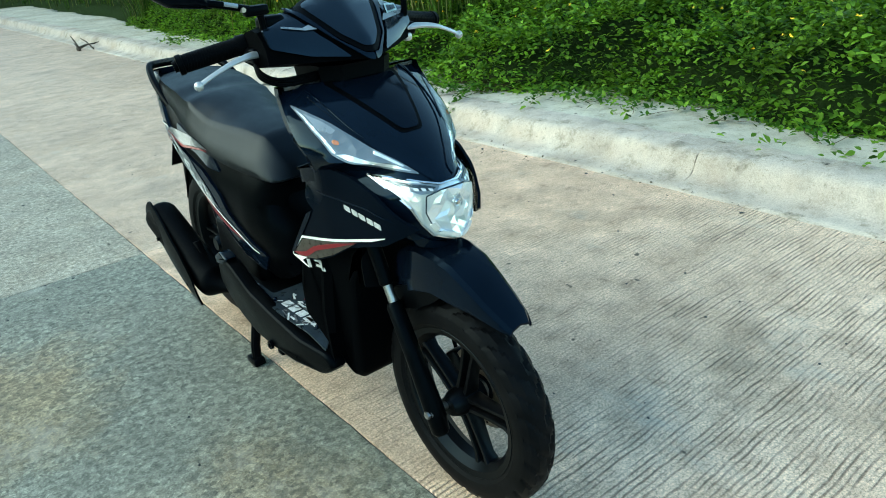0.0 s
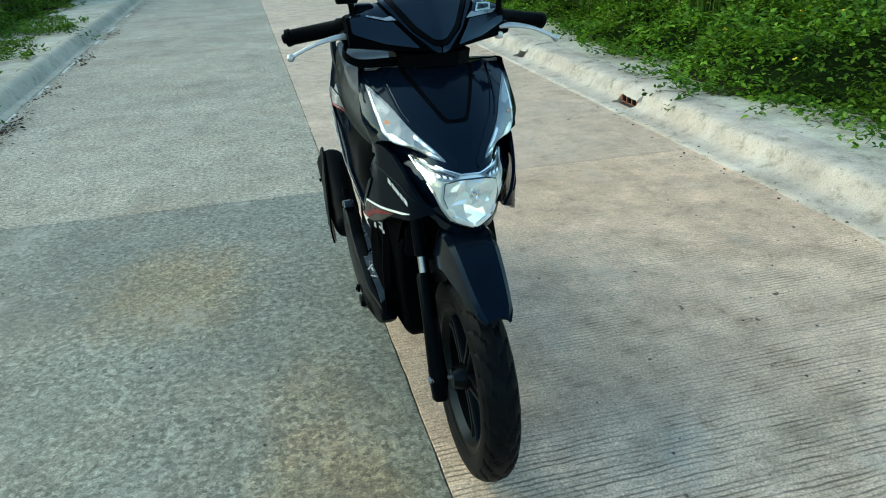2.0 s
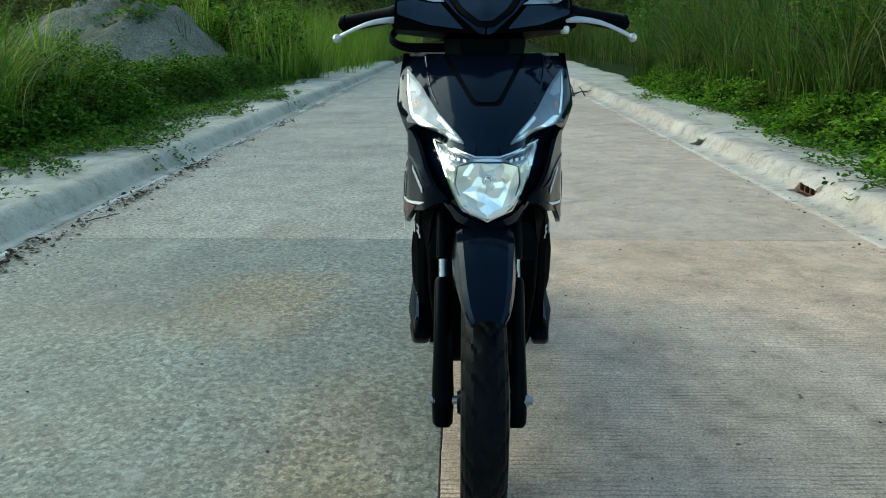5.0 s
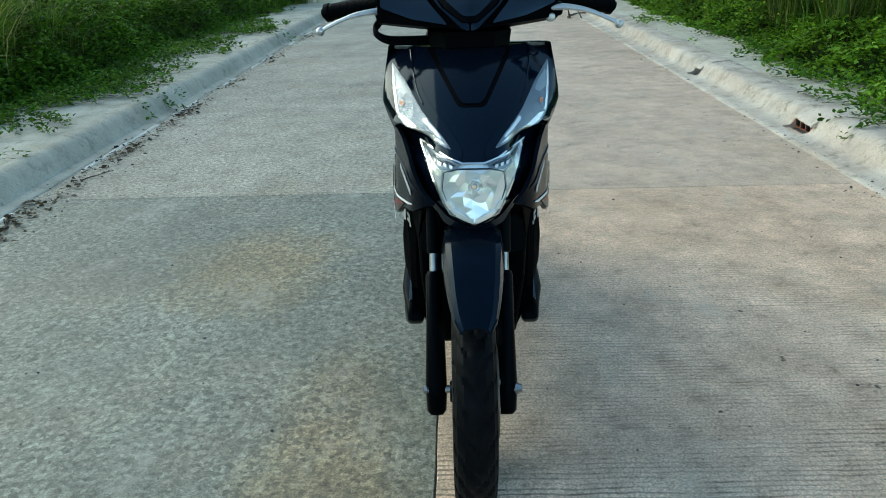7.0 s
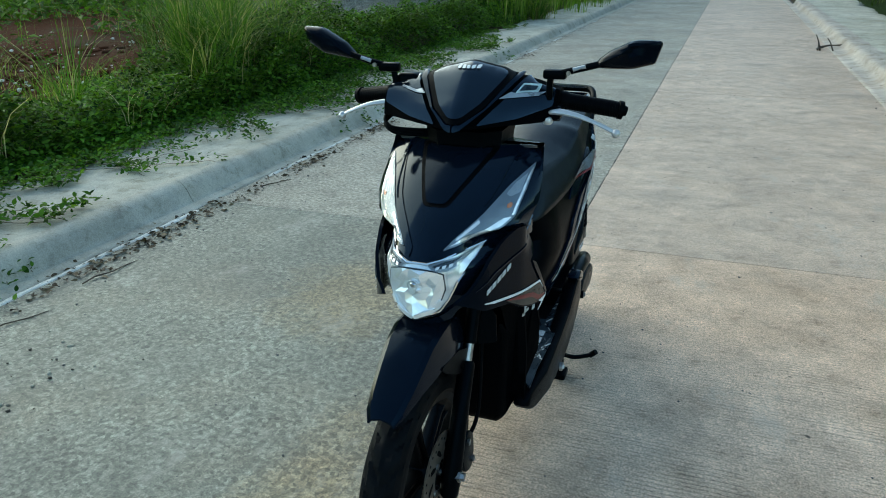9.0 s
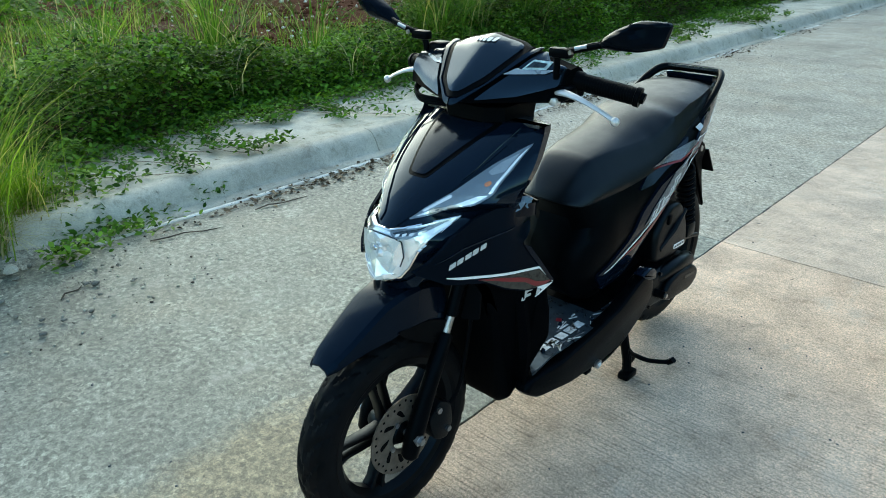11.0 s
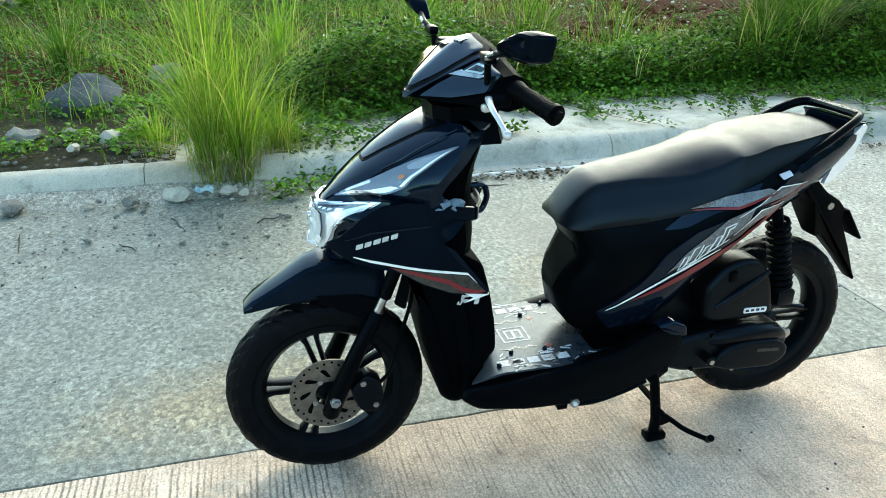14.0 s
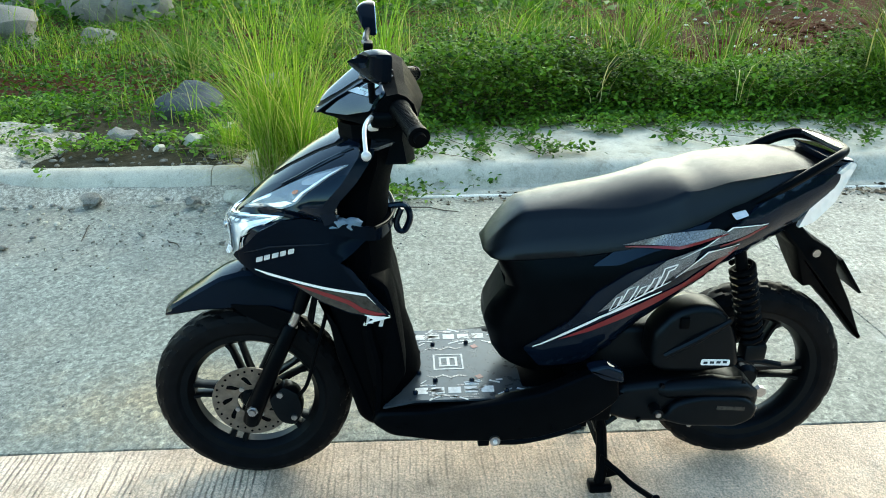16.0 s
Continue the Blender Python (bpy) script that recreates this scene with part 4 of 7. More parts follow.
for tx, ty, th, tn in ((-3.40, 2.75, 0.62, 8), (-3.48, 1.75, 0.62, 7), (-3.5, 3.3, 0.55, 6), (-3.7, 0.75, 0.7, 8), (-4.1, 2.2, 0.9, 12), (-4.3, 1.5, 1.0, 14)):
    tuft("grass_stalks", tx, ty, tn, th, 0.08, "few long pale grass stalks hanging over the bushes", straw, float(lift(tx, ty)) + 0.12, (0.5, 1.5), 0.006)

# tall grass, a thicket on each side further up the road
def thicket(name, n, x0, x1, y0, y1, lo, hi, label, material, arch=(0.1, 1.25), cell=0.55):
    """Tall grass in clumps: each clump fans out from its own foot, upright in the middle and arching at its rim."""
    gx_, gy_ = int((x1 - x0) / cell) + 1, int((y1 - y0) / cell) + 1
    count = gx_ * gy_
    fx, fy = x0 + cell * (np.arange(count) % gx_) + rng.uniform(0, cell, count), y0 + cell * (np.arange(count) // gx_) + rng.uniform(0, cell, count)
    tall = rng.uniform(0.65, 1.0, count)
    pick = rng.integers(0, count, n)
    a, r = rng.uniform(0, 6.283, n), np.abs(rng.normal(0, 0.13, n))
    x, y = fx[pick] + r * np.cos(a), fy[pick] + r * np.sin(a)
    h = rng.uniform(lo, hi, n) * tall[pick]
    bend = arch[0] + (arch[1] - arch[0]) * np.clip(r / 0.22, 0, 1) * rng.uniform(0.3, 1.0, n)
    ob = blades(name, np.stack([x, y, np.maximum(lift(x, y), heap(x, y) - 0.03)], 1), h, bend, 0.011, material, None, a + rng.normal(0, 0.6, n))
    return tagged(ob, label, "tall grass", kind="stuff")


thicket("tall_grass", 3000, 3.25, 4.2, 4.4, 13, 0.9, 1.9, "dark arching grass leaning over the creeper", blade_dull, (0.3, 1.5))
thicket("tall_grass", 9000, 3.7, 7.2, 4.0, 12, 1.2, 2.7, "tall dull green reed-like grass thicket", blade_dull)
thicket("tall_grass", 420, 3.8, 5.6, 4.6, 12, 1.0, 2.3, "pale green arching grass among the reeds", blade_bright, (0.4, 1.6), 1.1)
thicket("tall_grass", 8000, 3.7, 9, 12, 34, 1.2, 2.7, "tall dull green reed-like grass thicket", blade_dull)
thicket("tall_grass", 900, -6.6, -5.2, 6.4, 8.0, 0.6, 1.2, "tall dull green grass thicket", blade_dull)
thicket("tall_grass", 8500, -6.5, -3.5, 12.2, 36, 0.9, 2.4, "tall dull green grass thicket", blade_bright)
thicket("tall_grass", 2600, -3.7, -2.75, 15, 46, 0.8, 2.0, "yellow-green grass leaning over the far kerb", blade_bright, (0.3, 1.4))
thicket("tall_grass", 700, -7.6, -4.4, 10.6, 13.5, 0.25, 0.6, "short grass on the gravel mound", blade_dull)

# gravel mound with scattered weeds
mx, my = np.meshgrid(np.linspace(-8.6, -3.4, 60), np.linspace(7.2, 15.5, 70))
mz = heap(mx, my)
ib = (np.arange(69)[:, None] * 60 + np.arange(59)[None]).ravel()
mound = cloud_mesh("gravel_mound", np.stack([mx.ravel(), my.ravel(), mz.ravel()], 1), np.stack([ib, ib + 1, ib + 61, ib + 60], 1), gravel_soil)
tagged(mound, "grey heap of gravelly earth with sparse weeds", "mound", kind="stuff")
x, y = scatter(9000, -7.8, -3.8, 8.6, 13.2)
keep = wave(1.7 * x, 1.3 * y, 5) + 0.5 * wave(5 * x, 4 * y, 2) > 0.3
x, y = x[keep], y[keep]
tagged(leaves("mound_weeds", np.stack([x, y, heap(x, y) + rng.uniform(0, 0.14, len(x))], 1), (0.05, 0.12), leaf_field), "patchy green weeds on the gravel mound", "weeds", kind="stuff")


# a belt of far undergrowth on both sides
for x0, x1, y0, y1, high, n in ((-30, -9.5, 15, 30, 3.4, 17000), (9, 28, 12, 30, 3.6, 13000), (-9.5, -4.0, 24, 40, 3.0, 8000), (4.0, 9, 27, 42, 3.2, 8000), (-11, -7.0, 40, 66, 3.6, 6000), (3.4, 10, 40, 66, 3.6, 7000), (-7, 14, 106, 116, 6.0, 8000), (-5.2, -2.9, 66, 106, 3.0, 6000), (3.0, 11, 66, 106, 4.0, 8000), (5.2, 9, 6, 13, 1.5, 5000), (5.0, 9, 13, 27, 1.9, 6000)):
    n = int(n * 1.7)
    x, y = scatter(n, x0, x1, y0, y1)
    z = lift(x, y) + high * (0.75 + 0.3 * wave(0.5 * x, 0.5 * y, 3)) * rng.uniform(0.02, 1, n) ** 0.7
    belt = leaves("undergrowth", np.stack([x, y, z], 1), (0.12, 0.28), leaf_far)
    tagged(belt, "dark green undergrowth behind the tall grass", "undergrowth", kind="stuff")


def shrub(name, cx, cy, high, wide, n, label, leaf, seed, size=(0.05, 0.11)):
    """A small tree: forking limbs and a loose crown of leaves about their ends."""
    r = random.Random(seed)
    z0 = float(lift(cx, cy))
    thing = empty(name, label, "shrub")
    limbs, tips = [], []
    for i in range(9):
        a, out = r.uniform(0, 6.283), r.uniform(0.25, 0.95) * wide
        top = Vector((cx + out * math.cos(a), cy + out * math.sin(a), z0 + high * r.uniform(0.3, 0.95)))
        midp = Vector((cx + 0.3 * out * math.cos(a), cy + 0.3 * out * math.sin(a), z0 + high * 0.35))
        line = smooth_line([(cx, cy, z0 - 0.05), midp, top], 4)
        limbs.append(tube(line, [0.022 * high * (1 - 0.75 * k / len(line)) for k in range(len(line))], 6))
        tips += [midp.lerp(top, s) for s in (0.35, 0.6, 0.8, 1.0)]
    part("trunk", join(*limbs), bark, thing)
    tips = np.array(tips)
    at = tips[rng.integers(0, len(tips), n)] + rng.normal(0, 1, (n, 3)) * (0.20 * wide, 0.20 * wide, 0.13 * high)
    leaves("crown", at, size, leaf, thing)
    return thing


shrub("shrub", -3.75, 13.4, 1.5, 0.62, 2200, "young leafy shrub beside the verge", leaf_bright, 3)
shrub("shrub", -4.9, 13.0, 1.6, 0.9, 2600, "bushy green shrub among tall grass", leaf_dark, 4)
shrub("shrub", 4.3, 15.0, 1.6, 1.0, 2600, "bushy green shrub among tall grass", leaf_dark, 5)
shrub("shrub", 3.9, 6.4, 1.4, 0.7, 1500, "weedy dark green shrub at the foot of tall grass", leaf_dark, 6, (0.03, 0.07))

# trees that close the road off
spots = [(-7.5, 17, 3.2), (-10, 20, 5), (-13, 16, 5), (-17, 22, 6), (-9, 25, 6), (-6, 29, 5), (-20, 17, 6), (7.5, 18, 4), (10, 14, 5), (6.5, 25, 5), (12, 22, 6), (-13, 27, 8), (-9, 33, 9), (-16, 36, 11), (-9.5, 40, 8), (-22, 30, 10), (-28, 38, 13), (5.5, 34, 7), (9, 30, 8), (13, 36, 10), (18, 30, 10), (24, 37, 12), (8, 44, 9), (-11, 45, 12), (16, 46, 13), (-20, 47, 13), (0.8, 108, 10), (-10.5, 58, 8), (-1.5, 110, 10), (5.5, 60, 7), (6.5, 86, 8)]
for i, (tx, ty, th) in enumerate(spots):
    shrub("tree", tx, ty, th, th * 0.36, 4200, "dark leafy tree closing off the road", leaf_far, 20 + i, (0.20, 0.40))

# far woods: a closed mass of crowns behind everything
woods = []
for i in range(64):
    r = random.Random(900 + i)
    a = -1.15 + 2.3 * i / 63
    d = r.uniform(120, 132)
    wx, wy = d * math.sin(a), d * math.cos(a)
    high = r.uniform(11.0, 17.0) if abs(wx + 12) > 4 else 3.6
    woods.append(lump((wx, wy, high * 0.32), (r.uniform(6.0, 8.0), r.uniform(4.5, 6.0), high * 0.68), i * 0.37, 0.45, 3))
far_woods = part("far_woods", join(*woods), woods_green, angle=3.2)
tagged(far_woods, "dark closed woods at the far end of the road", "woods", kind="stuff")
at = []
for v in far_woods.data.vertices:
    at.append(v.co[:])
at = np.repeat(np.array(at), 2, 0)
at = at[at[:, 2] > 0.3]
tagged(leaves("far_woods_leaves", at + rng.normal(0, 0.5, at.shape), (1.0, 2.0), leaf_far), "dark foliage of the far woods", "woods", kind="stuff")

# ---- the scooter; its nose points to -y, its left side to +x ----
scooter = empty("motor_scooter", "glossy black motor scooter with red stripes, standing on the road", "scooter")


def along(v, xs, ys):
    return float(np.interp(v, xs, ys))


def wheel(name, centre, radius, half, angle0, disc_side):
    """A tyre on a five-spoke cast wheel with twin spokes."""
    c = Vector(centre)
    hub = empty(name, "black five-spoke cast wheel with a worn road tyre", "")
    hub.parent = scooter
    k = radius - 0.25
    prof = [(-0.70, 0.176), (-0.93, 0.190), (-1.0, 0.207), (-0.96, 0.222), (-0.80, 0.236), (-0.48, 0.2465), (0, 0.25)]
    prof = [(x * half, r + k) for x, r in prof] + [(-x * half, r + k) for x, r in prof[-2::-1]]
    fine = [prof[0], prof[1], prof[2]]
    for i in range(2, len(prof) - 3):
        p, q = Vector(prof[i]), Vector(prof[i + 1])
        fine += [tuple(p.lerp(q, f)) for f in (0.34, 0.67, 1.0)]
    fine += prof[-2:]
    bm = spin(fine + [(0.5 * half, 0.172 + k), (-0.5 * half, 0.172 + k)], c, 216)
    for v in bm.verts:
        d = v.co - c
        r, side = math.hypot(d.y, d.z), abs(d.x) / half
        turn_ = math.atan2(d.z, d.y) / (2 * math.pi) * 27 + 0.5 * (d.x > 0) + 1.3 * side
        cut_ = (turn_ % 1.0 < 0.26 and 0.16 < side < 0.93) or (abs((turn_ * 0.5) % 1.0 - 0.5) < 0.07 and side < 0.5)
        if cut_ and r > 0.214 + k:
            v.co = c + Vector((d.x, d.y * (1 - 0.0042 / r), d.z * (1 - 0.0042 / r)))
    part("tyre", bm, tyre_rubber, hub, angle=0.42)
    r0 = 0.178 + k
    part("rim", spin([(-0.75 * half, r0), (-0.8 * half, r0 + 0.004), (-0.72 * half, r0 - 0.012), (-0.30 * half, r0 - 0.026), (0.30 * half, r0 - 0.026), (0.72 * half, r0 - 0.012), (0.8 * half, r0 + 0.004), (0.75 * half, r0)], c, 64), rim_paint, hub)
    part("rim_stripe", spin([(-0.80 * half, r0 - 0.001), (-0.82 * half, r0 + 0.002), (-0.80 * half, r0 + 0.003), (-0.76 * half, r0 + 0.001)], c, 64), rim_paint, hub)
    part("hub", spin([(-0.050, 0.0), (-0.050, 0.022), (-0.035, 0.030), (-0.015, 0.034), (0.015, 0.034), (0.035, 0.034), (0.048, 0.024), (0.048, 0.0)], c, 28, closed=False), rim_paint, hub)
    for i in range(5):
        a = radians(angle0 + 72 * i)
        d, e = Vector((0, -math.cos(a), math.sin(a))), Vector((0, math.sin(a), math.cos(a)))
        for s in (-1, 1):
            pts = [c + d * 0.024 + e * 0.012 * s, c + d * 0.075 + e * 0.0115 * s, c + d * (r0 - 0.045) + e * 0.014 * s, c + d * (r0 - 0.018) + e * 0.019 * s]
            rings = []
            for p, wd, dp in zip(pts, (0.0075, 0.006, 0.006, 0.009), (0.020, 0.016, 0.014, 0.018)):
                rings.append([p + e * (wd * u) + Vector((dp * v, 0, 0)) for u, v in ((-1, -0.7), (-0.6, -1), (0.6, -1), (1, -0.7), (1, 0.7), (0.6, 1), (-0.6, 1), (-1, 0.7))])
            part("spoke", loft(rings), rim_paint, hub)
    if disc_side:
        x = c.x + disc_side * 0.050
        part("brake_disc", spin([(x - c.x - 0.002, 0.036), (x - c.x + 0.002, 0.036), (x - c.x + 0.002, 0.099), (x - c.x - 0.002, 0.099)], c, 64), steel, hub, "brown-tinged steel brake disc")
        for i in range(9):
            a = radians(8 + 40 * i)
            p0 = Vector((x, c.y, c.z))
            slot = []
            for r, t in ((0.048, -0.10), (0.058, 0.02), (0.068, 0.10), (0.075, 0.20), (0.072, 0.34), (0.060, 0.24), (0.050, 0.12)):
                slot.append((c.y + r * math.cos(a + t), c.z + r * math.sin(a + t)))
            part("disc_slot", extrude_side(rounded(slot, 0.004), x - 0.0026, x + 0.0026, 0), matt, hub, "dark slanted slot through the disc")
        for i in range(4):
            a = radians(30 + 90 * i)
            part("disc_bolt", tube([(x, c.y + 0.043 * math.cos(a), c.z + 0.043 * math.sin(a)), (x + disc_side * 0.006, c.y + 0.043 * math.cos(a), c.z + 0.043 * math.sin(a))], 0.0065, 8), bolt_steel, hub)
        holes = []
        for i in range(30):
            a = 2 * math.pi * i / 30
            r = (0.084, 0.091, 0.088)[i % 3]
            p = c + Vector((0, r * math.cos(a), r * math.sin(a)))
            holes.append(tube([(x - 0.0026, p.y, p.z), (x + 0.0026, p.y, p.z)], 0.0032, 8))
        part("disc_drillings", join(*holes), matt, hub, "small dark holes drilled through the disc")
    return hub


FRONT, REAR = (-0.006, -0.013, 0.25), (0.0, 1.263, 0.268)
front_wheel = wheel("front_wheel", FRONT, 0.25, 0.043, 4, 1)
rear_wheel = wheel("rear_wheel", REAR, 0.256, 0.048, 40, 0)

# fork
for name, x, nut in (("fork_leg", -0.086, -0.112), ("fork_leg", 0.066, 0.099)):
    s = math.copysign(1, x)
    leg = part(name, tube([(x, -0.020, 0.196), (x, -0.016, 0.204), (x, 0.0, 0.25), (x, 0.052, 0.36), (x, 0.106, 0.47), (x, 0.110, 0.478)], [0.014, 0.021, 0.0235, 0.020, 0.019, 0.015], 16), satin, scooter)
    part("fork_tube", tube([(x, 0.108, 0.474), (x, 0.130, 0.520)], 0.0105, 14), bolt_steel, leg, "steel upper fork tube")
    part("fork_sleeve", tube([(x, 0.127, 0.513), (x, 0.129, 0.517), (x, 0.180, 0.645)], [0.012, 0.016, 0.017], 12), satin, leg)
    part("axle_nut", tube([(x + s * 0.012, -0.004, 0.25), (nut - s * 0.008, -0.004, 0.25), (nut - s * 0.008, -0.004, 0.25), (nut, -0.004, 0.25)], [0.014, 0.014, 0.010, 0.009], 6), bolt_steel, leg)
part("axle", tube([(-0.10, -0.004, 0.25), (0.075, -0.004, 0.25)], 0.009, 12), bolt_steel, scooter)
caliper = part("brake_caliper", extrude_side(rounded([(0.035, 0.275), (0.075, 0.315), (0.112, 0.29), (0.118, 0.235), (0.098, 0.195), (0.06, 0.205), (0.045, 0.235)], 0.012), 0.035, 0.082, 0.008), engine, scooter, "black brake caliper")
for y, z in ((0.066, 0.292), (0.096, 0.225)):
    part("caliper_bolt", tube([(0.082, y, z), (0.088, y, z)], 0.008, 6), bolt_steel, caliper)
part("brake_hose", tube(smooth_line([(0.07, 0.10, 0.27), (0.082, 0.135, 0.32), (0.08, 0.165, 0.42), (0.07, 0.195, 0.52), (0.05, 0.20, 0.64)]), 0.005, 8), matt, scooter)

# front mudguard
rings = []
for y, zt, wt_, wl, zl in ((-0.196, 0.505, 0.024, 0.029, 0.495), (-0.176, 0.524, 0.033, 0.039, 0.502), (-0.14, 0.546, 0.039, 0.046, 0.511), (-0.10, 0.571, 0.043, 0.052, 0.519), (-0.05, 0.600, 0.047, 0.058, 0.523), (0.0, 0.614, 0.050, 0.063, 0.530), (0.05, 0.615, 0.050, 0.065, 0.520), (0.10, 0.600, 0.041, 0.060, 0.500), (0.135, 0.582, 0.038, 0.054, 0.500)):
    d = 0.004
    outer = [(-wl, zl), (-wl * 1.0, zl + (zt - zl) * 0.35), (-wt_ * 1.12, zt - 0.010), (-wt_ * 0.9, zt - 0.002), (0, zt + 0.004)]
    outer += [(-a, b) for a, b in outer[-2::-1]]
    inner = [(a * 0.93, b - d) for a, b in outer[::-1]]
    rings.append([(a - 0.003, y, b) for a, b in outer + inner])
fender = part("front_mudguard", loft(rings), gloss_dimmed, scooter, "glossy black front mudguard with a pointed tip", 0.45)
for s in (-1, 1):
    part("mudguard_stay", sheet(rounded([(-0.035, 0.535), (0.06, 0.53), (0.135, 0.50), (0.11, 0.455), (0.06, 0.47), (0.0, 0.505)], 0.012), lambda u, v, s=s: Vector((s * (0.060 + 0.06 * max(0, u)), u, v)), (-s * 0.004, 0, 0)), satin, fender)


for s in (-1, 1):
    part("fork_guard", sheet(rounded([(0.076, 0.50), (0.118, 0.505), (0.112, 0.565), (0.095, 0.585), (0.080, 0.58)], 0.006), lambda u, v, s=s: Vector((s * u, 0.150 + 0.35 * (u - 0.08) + 0.25 * (v - 0.5), v)), (0, 0.004, 0)), matt, scooter, "dark grey plate beside the fork")


# front cover: Yf is its face seen from ahead, Wf its flank
def y_mid(z):
    return along(z, (0.60, 0.63, 0.645, 0.70, 0.745, 0.765, 0.80, 0.83, 0.868, 0.905, 0.94), (0.03, 0.0, -0.012, -0.016, -0.008, 0.010, 0.045, 0.080, 0.132, 0.19, 0.26))


def Yf(x, z):
    swept = 0.046 * float(ease(0.065, 0.105, abs(x))) * float(ease(0.73, 0.76, z)) * (1 - float(ease(0.775, 0.80, z)))
    return swept + y_mid(z) + along(z, (0.66, 0.70, 0.766, 0.80, 0.84, 0.88), (10.0, 8.0, 6.5, 4.5, 3.5, 3.2)) * x * x


def Wf(y, z):
    tuck = 0.040 * float(ease(0.69, 0.735, z)) * float(ease(0.20, 0.335, y))
    return along(y, (-0.03, -0.01, 0.02, 0.055, 0.09, 0.12, 0.2, 0.3, 0.4), (0.02, 0.068, 0.098, 0.118, 0.128, 0.136, 0.158, 0.174, 0.182)) * (1 - 0.08 * min(1, max(0, (z - 0.8) / 0.13))) - tuck


rings = []
for z in (0.622, 0.63, 0.645, 0.67, 0.70, 0.73, 0.74, 0.75, 0.758, 0.766, 0.775, 0.788, 0.80, 0.815, 0.83, 0.85, 0.868, 0.885, 0.905, 0.92, 0.934):
    wmax = along(z, (0.622, 0.65, 0.70, 0.75, 0.79, 0.835, 0.88, 0.934), (0.05, 0.085, 0.118, 0.138, 0.157, 0.178, 0.178, 0.175))
    back = along(z, (0.622, 0.70, 0.76, 0.80, 0.824, 0.867, 0.926), (0.24, 0.25, 0.25, 0.240, 0.250, 0.290, 0.330))
    front = []
    for k in range(-8, 9):
        x = wmax * k / 8
        front.append((x, min(Yf(x, z), back - 0.01), z))
    bulge = wmax + along(z, (0.622, 0.75, 0.83, 0.934), (0.03, 0.02, 0.012, 0.002))
    rings.append(front + [(bulge, back - 0.03, z), (bulge - 0.006, back, z), (0.08, back - 0.02, z + (z > 0.93) * -0.006), (-0.08, back - 0.02, z), (-bulge + 0.006, back, z), (-bulge, back - 0.03, z)])
cover = part("front_cover", loft(rings), gloss, scooter, "glossy black front cover", 0.5)


def front_sheet(name, outline, lift_, thick, material, parent, label="", r=0.006, step=0.012):
    return part(name, sheet(rounded(outline, r), lambda u, v: Vector((u, Yf(u, v) - lift_, v)), (0, thick, 0), step), material, parent, label, 0.8)


def mirrored(o):
    return [(-u, v) for u, v in o][::-1]


front_sheet("nose_groove", [(-0.092, 0.934), (0.092, 0.934), (0.027, 0.840), (-0.027, 0.840)], 0.0015, 0.003, matt, cover, "dark groove round the nose panel", r=0.008)
front_sheet("nose_panel", [(-0.078, 0.932), (0.078, 0.932), (0.021, 0.846), (-0.021, 0.846)], 0.005, 0.006, gloss_dimmed, cover, r=0.008)
# creases between the nose panel and the brow of the lamps
for s in (-1, 1):
    edge_l = [(0.135, 0.915), (0.132, 0.905), (0.115, 0.86), (0.085, 0.815), (0.055, 0.79), (0.024, 0.757), (0.020, 0.775), (0.05, 0.81), (0.09, 0.85), (0.115, 0.895), (0.125, 0.918)]
    o = edge_l if s > 0 else mirrored(edge_l)
    front_sheet("brow_panel", o, 0.004, 0.006, gloss, cover)

# fine ridge down each side of the nose
for s in (-1, 1):
    line = [Vector((s * a, Yf(a, b) - 0.0055, b)) for a, b in ((0.128, 0.928), (0.120, 0.895), (0.110, 0.862), (0.098, 0.842))]
    part("nose_crease", tube(smooth_line(line, 4), 0.0016, 6), gloss, cover, "fine raised crease beside the nose panel")

# position lamps
POS = [(0.169, 0.905), (0.165, 0.862), (0.155, 0.815), (0.138, 0.799), (0.092, 0.786), (0.041, 0.772), (0.062, 0.795), (0.098, 0.827), (0.133, 0.872)]
for s in (-1, 1):
    o = POS if s > 0 else mirrored(POS)
    lamp = front_sheet("position_lamp", o, 0.003, 0.003, silver_lens, cover, "silver front position lamp with an amber bulb under a clear lens")
    front_sheet("lens", o, 0.0075, 0.0008, glass, lamp, "clear lens")

    def cell(name, q, material, label="", lift_=0.0045, r=0.002):
        front_sheet(name, q if s > 0 else mirrored(q), lift_, 0.0015, material, lamp, label, r)

    cell("upper_cell", [(0.160, 0.888), (0.156, 0.858), (0.140, 0.852), (0.131, 0.858), (0.142, 0.874)], dim_alu, "bright upper cell of the lamp", 0.0038)
    cell("reflector", [(0.167, 0.898), (0.163, 0.862), (0.154, 0.820), (0.149, 0.818), (0.158, 0.860), (0.162, 0.885)], facet, "bright outer edge of the reflector")
    cell("reflector", [(0.150, 0.816), (0.136, 0.803), (0.092, 0.790), (0.052, 0.779), (0.075, 0.792), (0.112, 0.803), (0.136, 0.816)], facet, "bright lower edge of the reflector")
    cell("reflector", [(0.094, 0.820), (0.060, 0.790), (0.064, 0.788), (0.098, 0.814)], facet, "bright inner edge of the reflector")
    b = [(0.143 + 0.0050 * math.cos(k), 0.838 + 0.0050 * math.sin(k)) for k in (0, 0.8, 1.6, 2.4, 3.2, 4.0, 4.8, 5.6)]
    cell("amber_bulb", b, amber, "amber bulb", 0.0060)

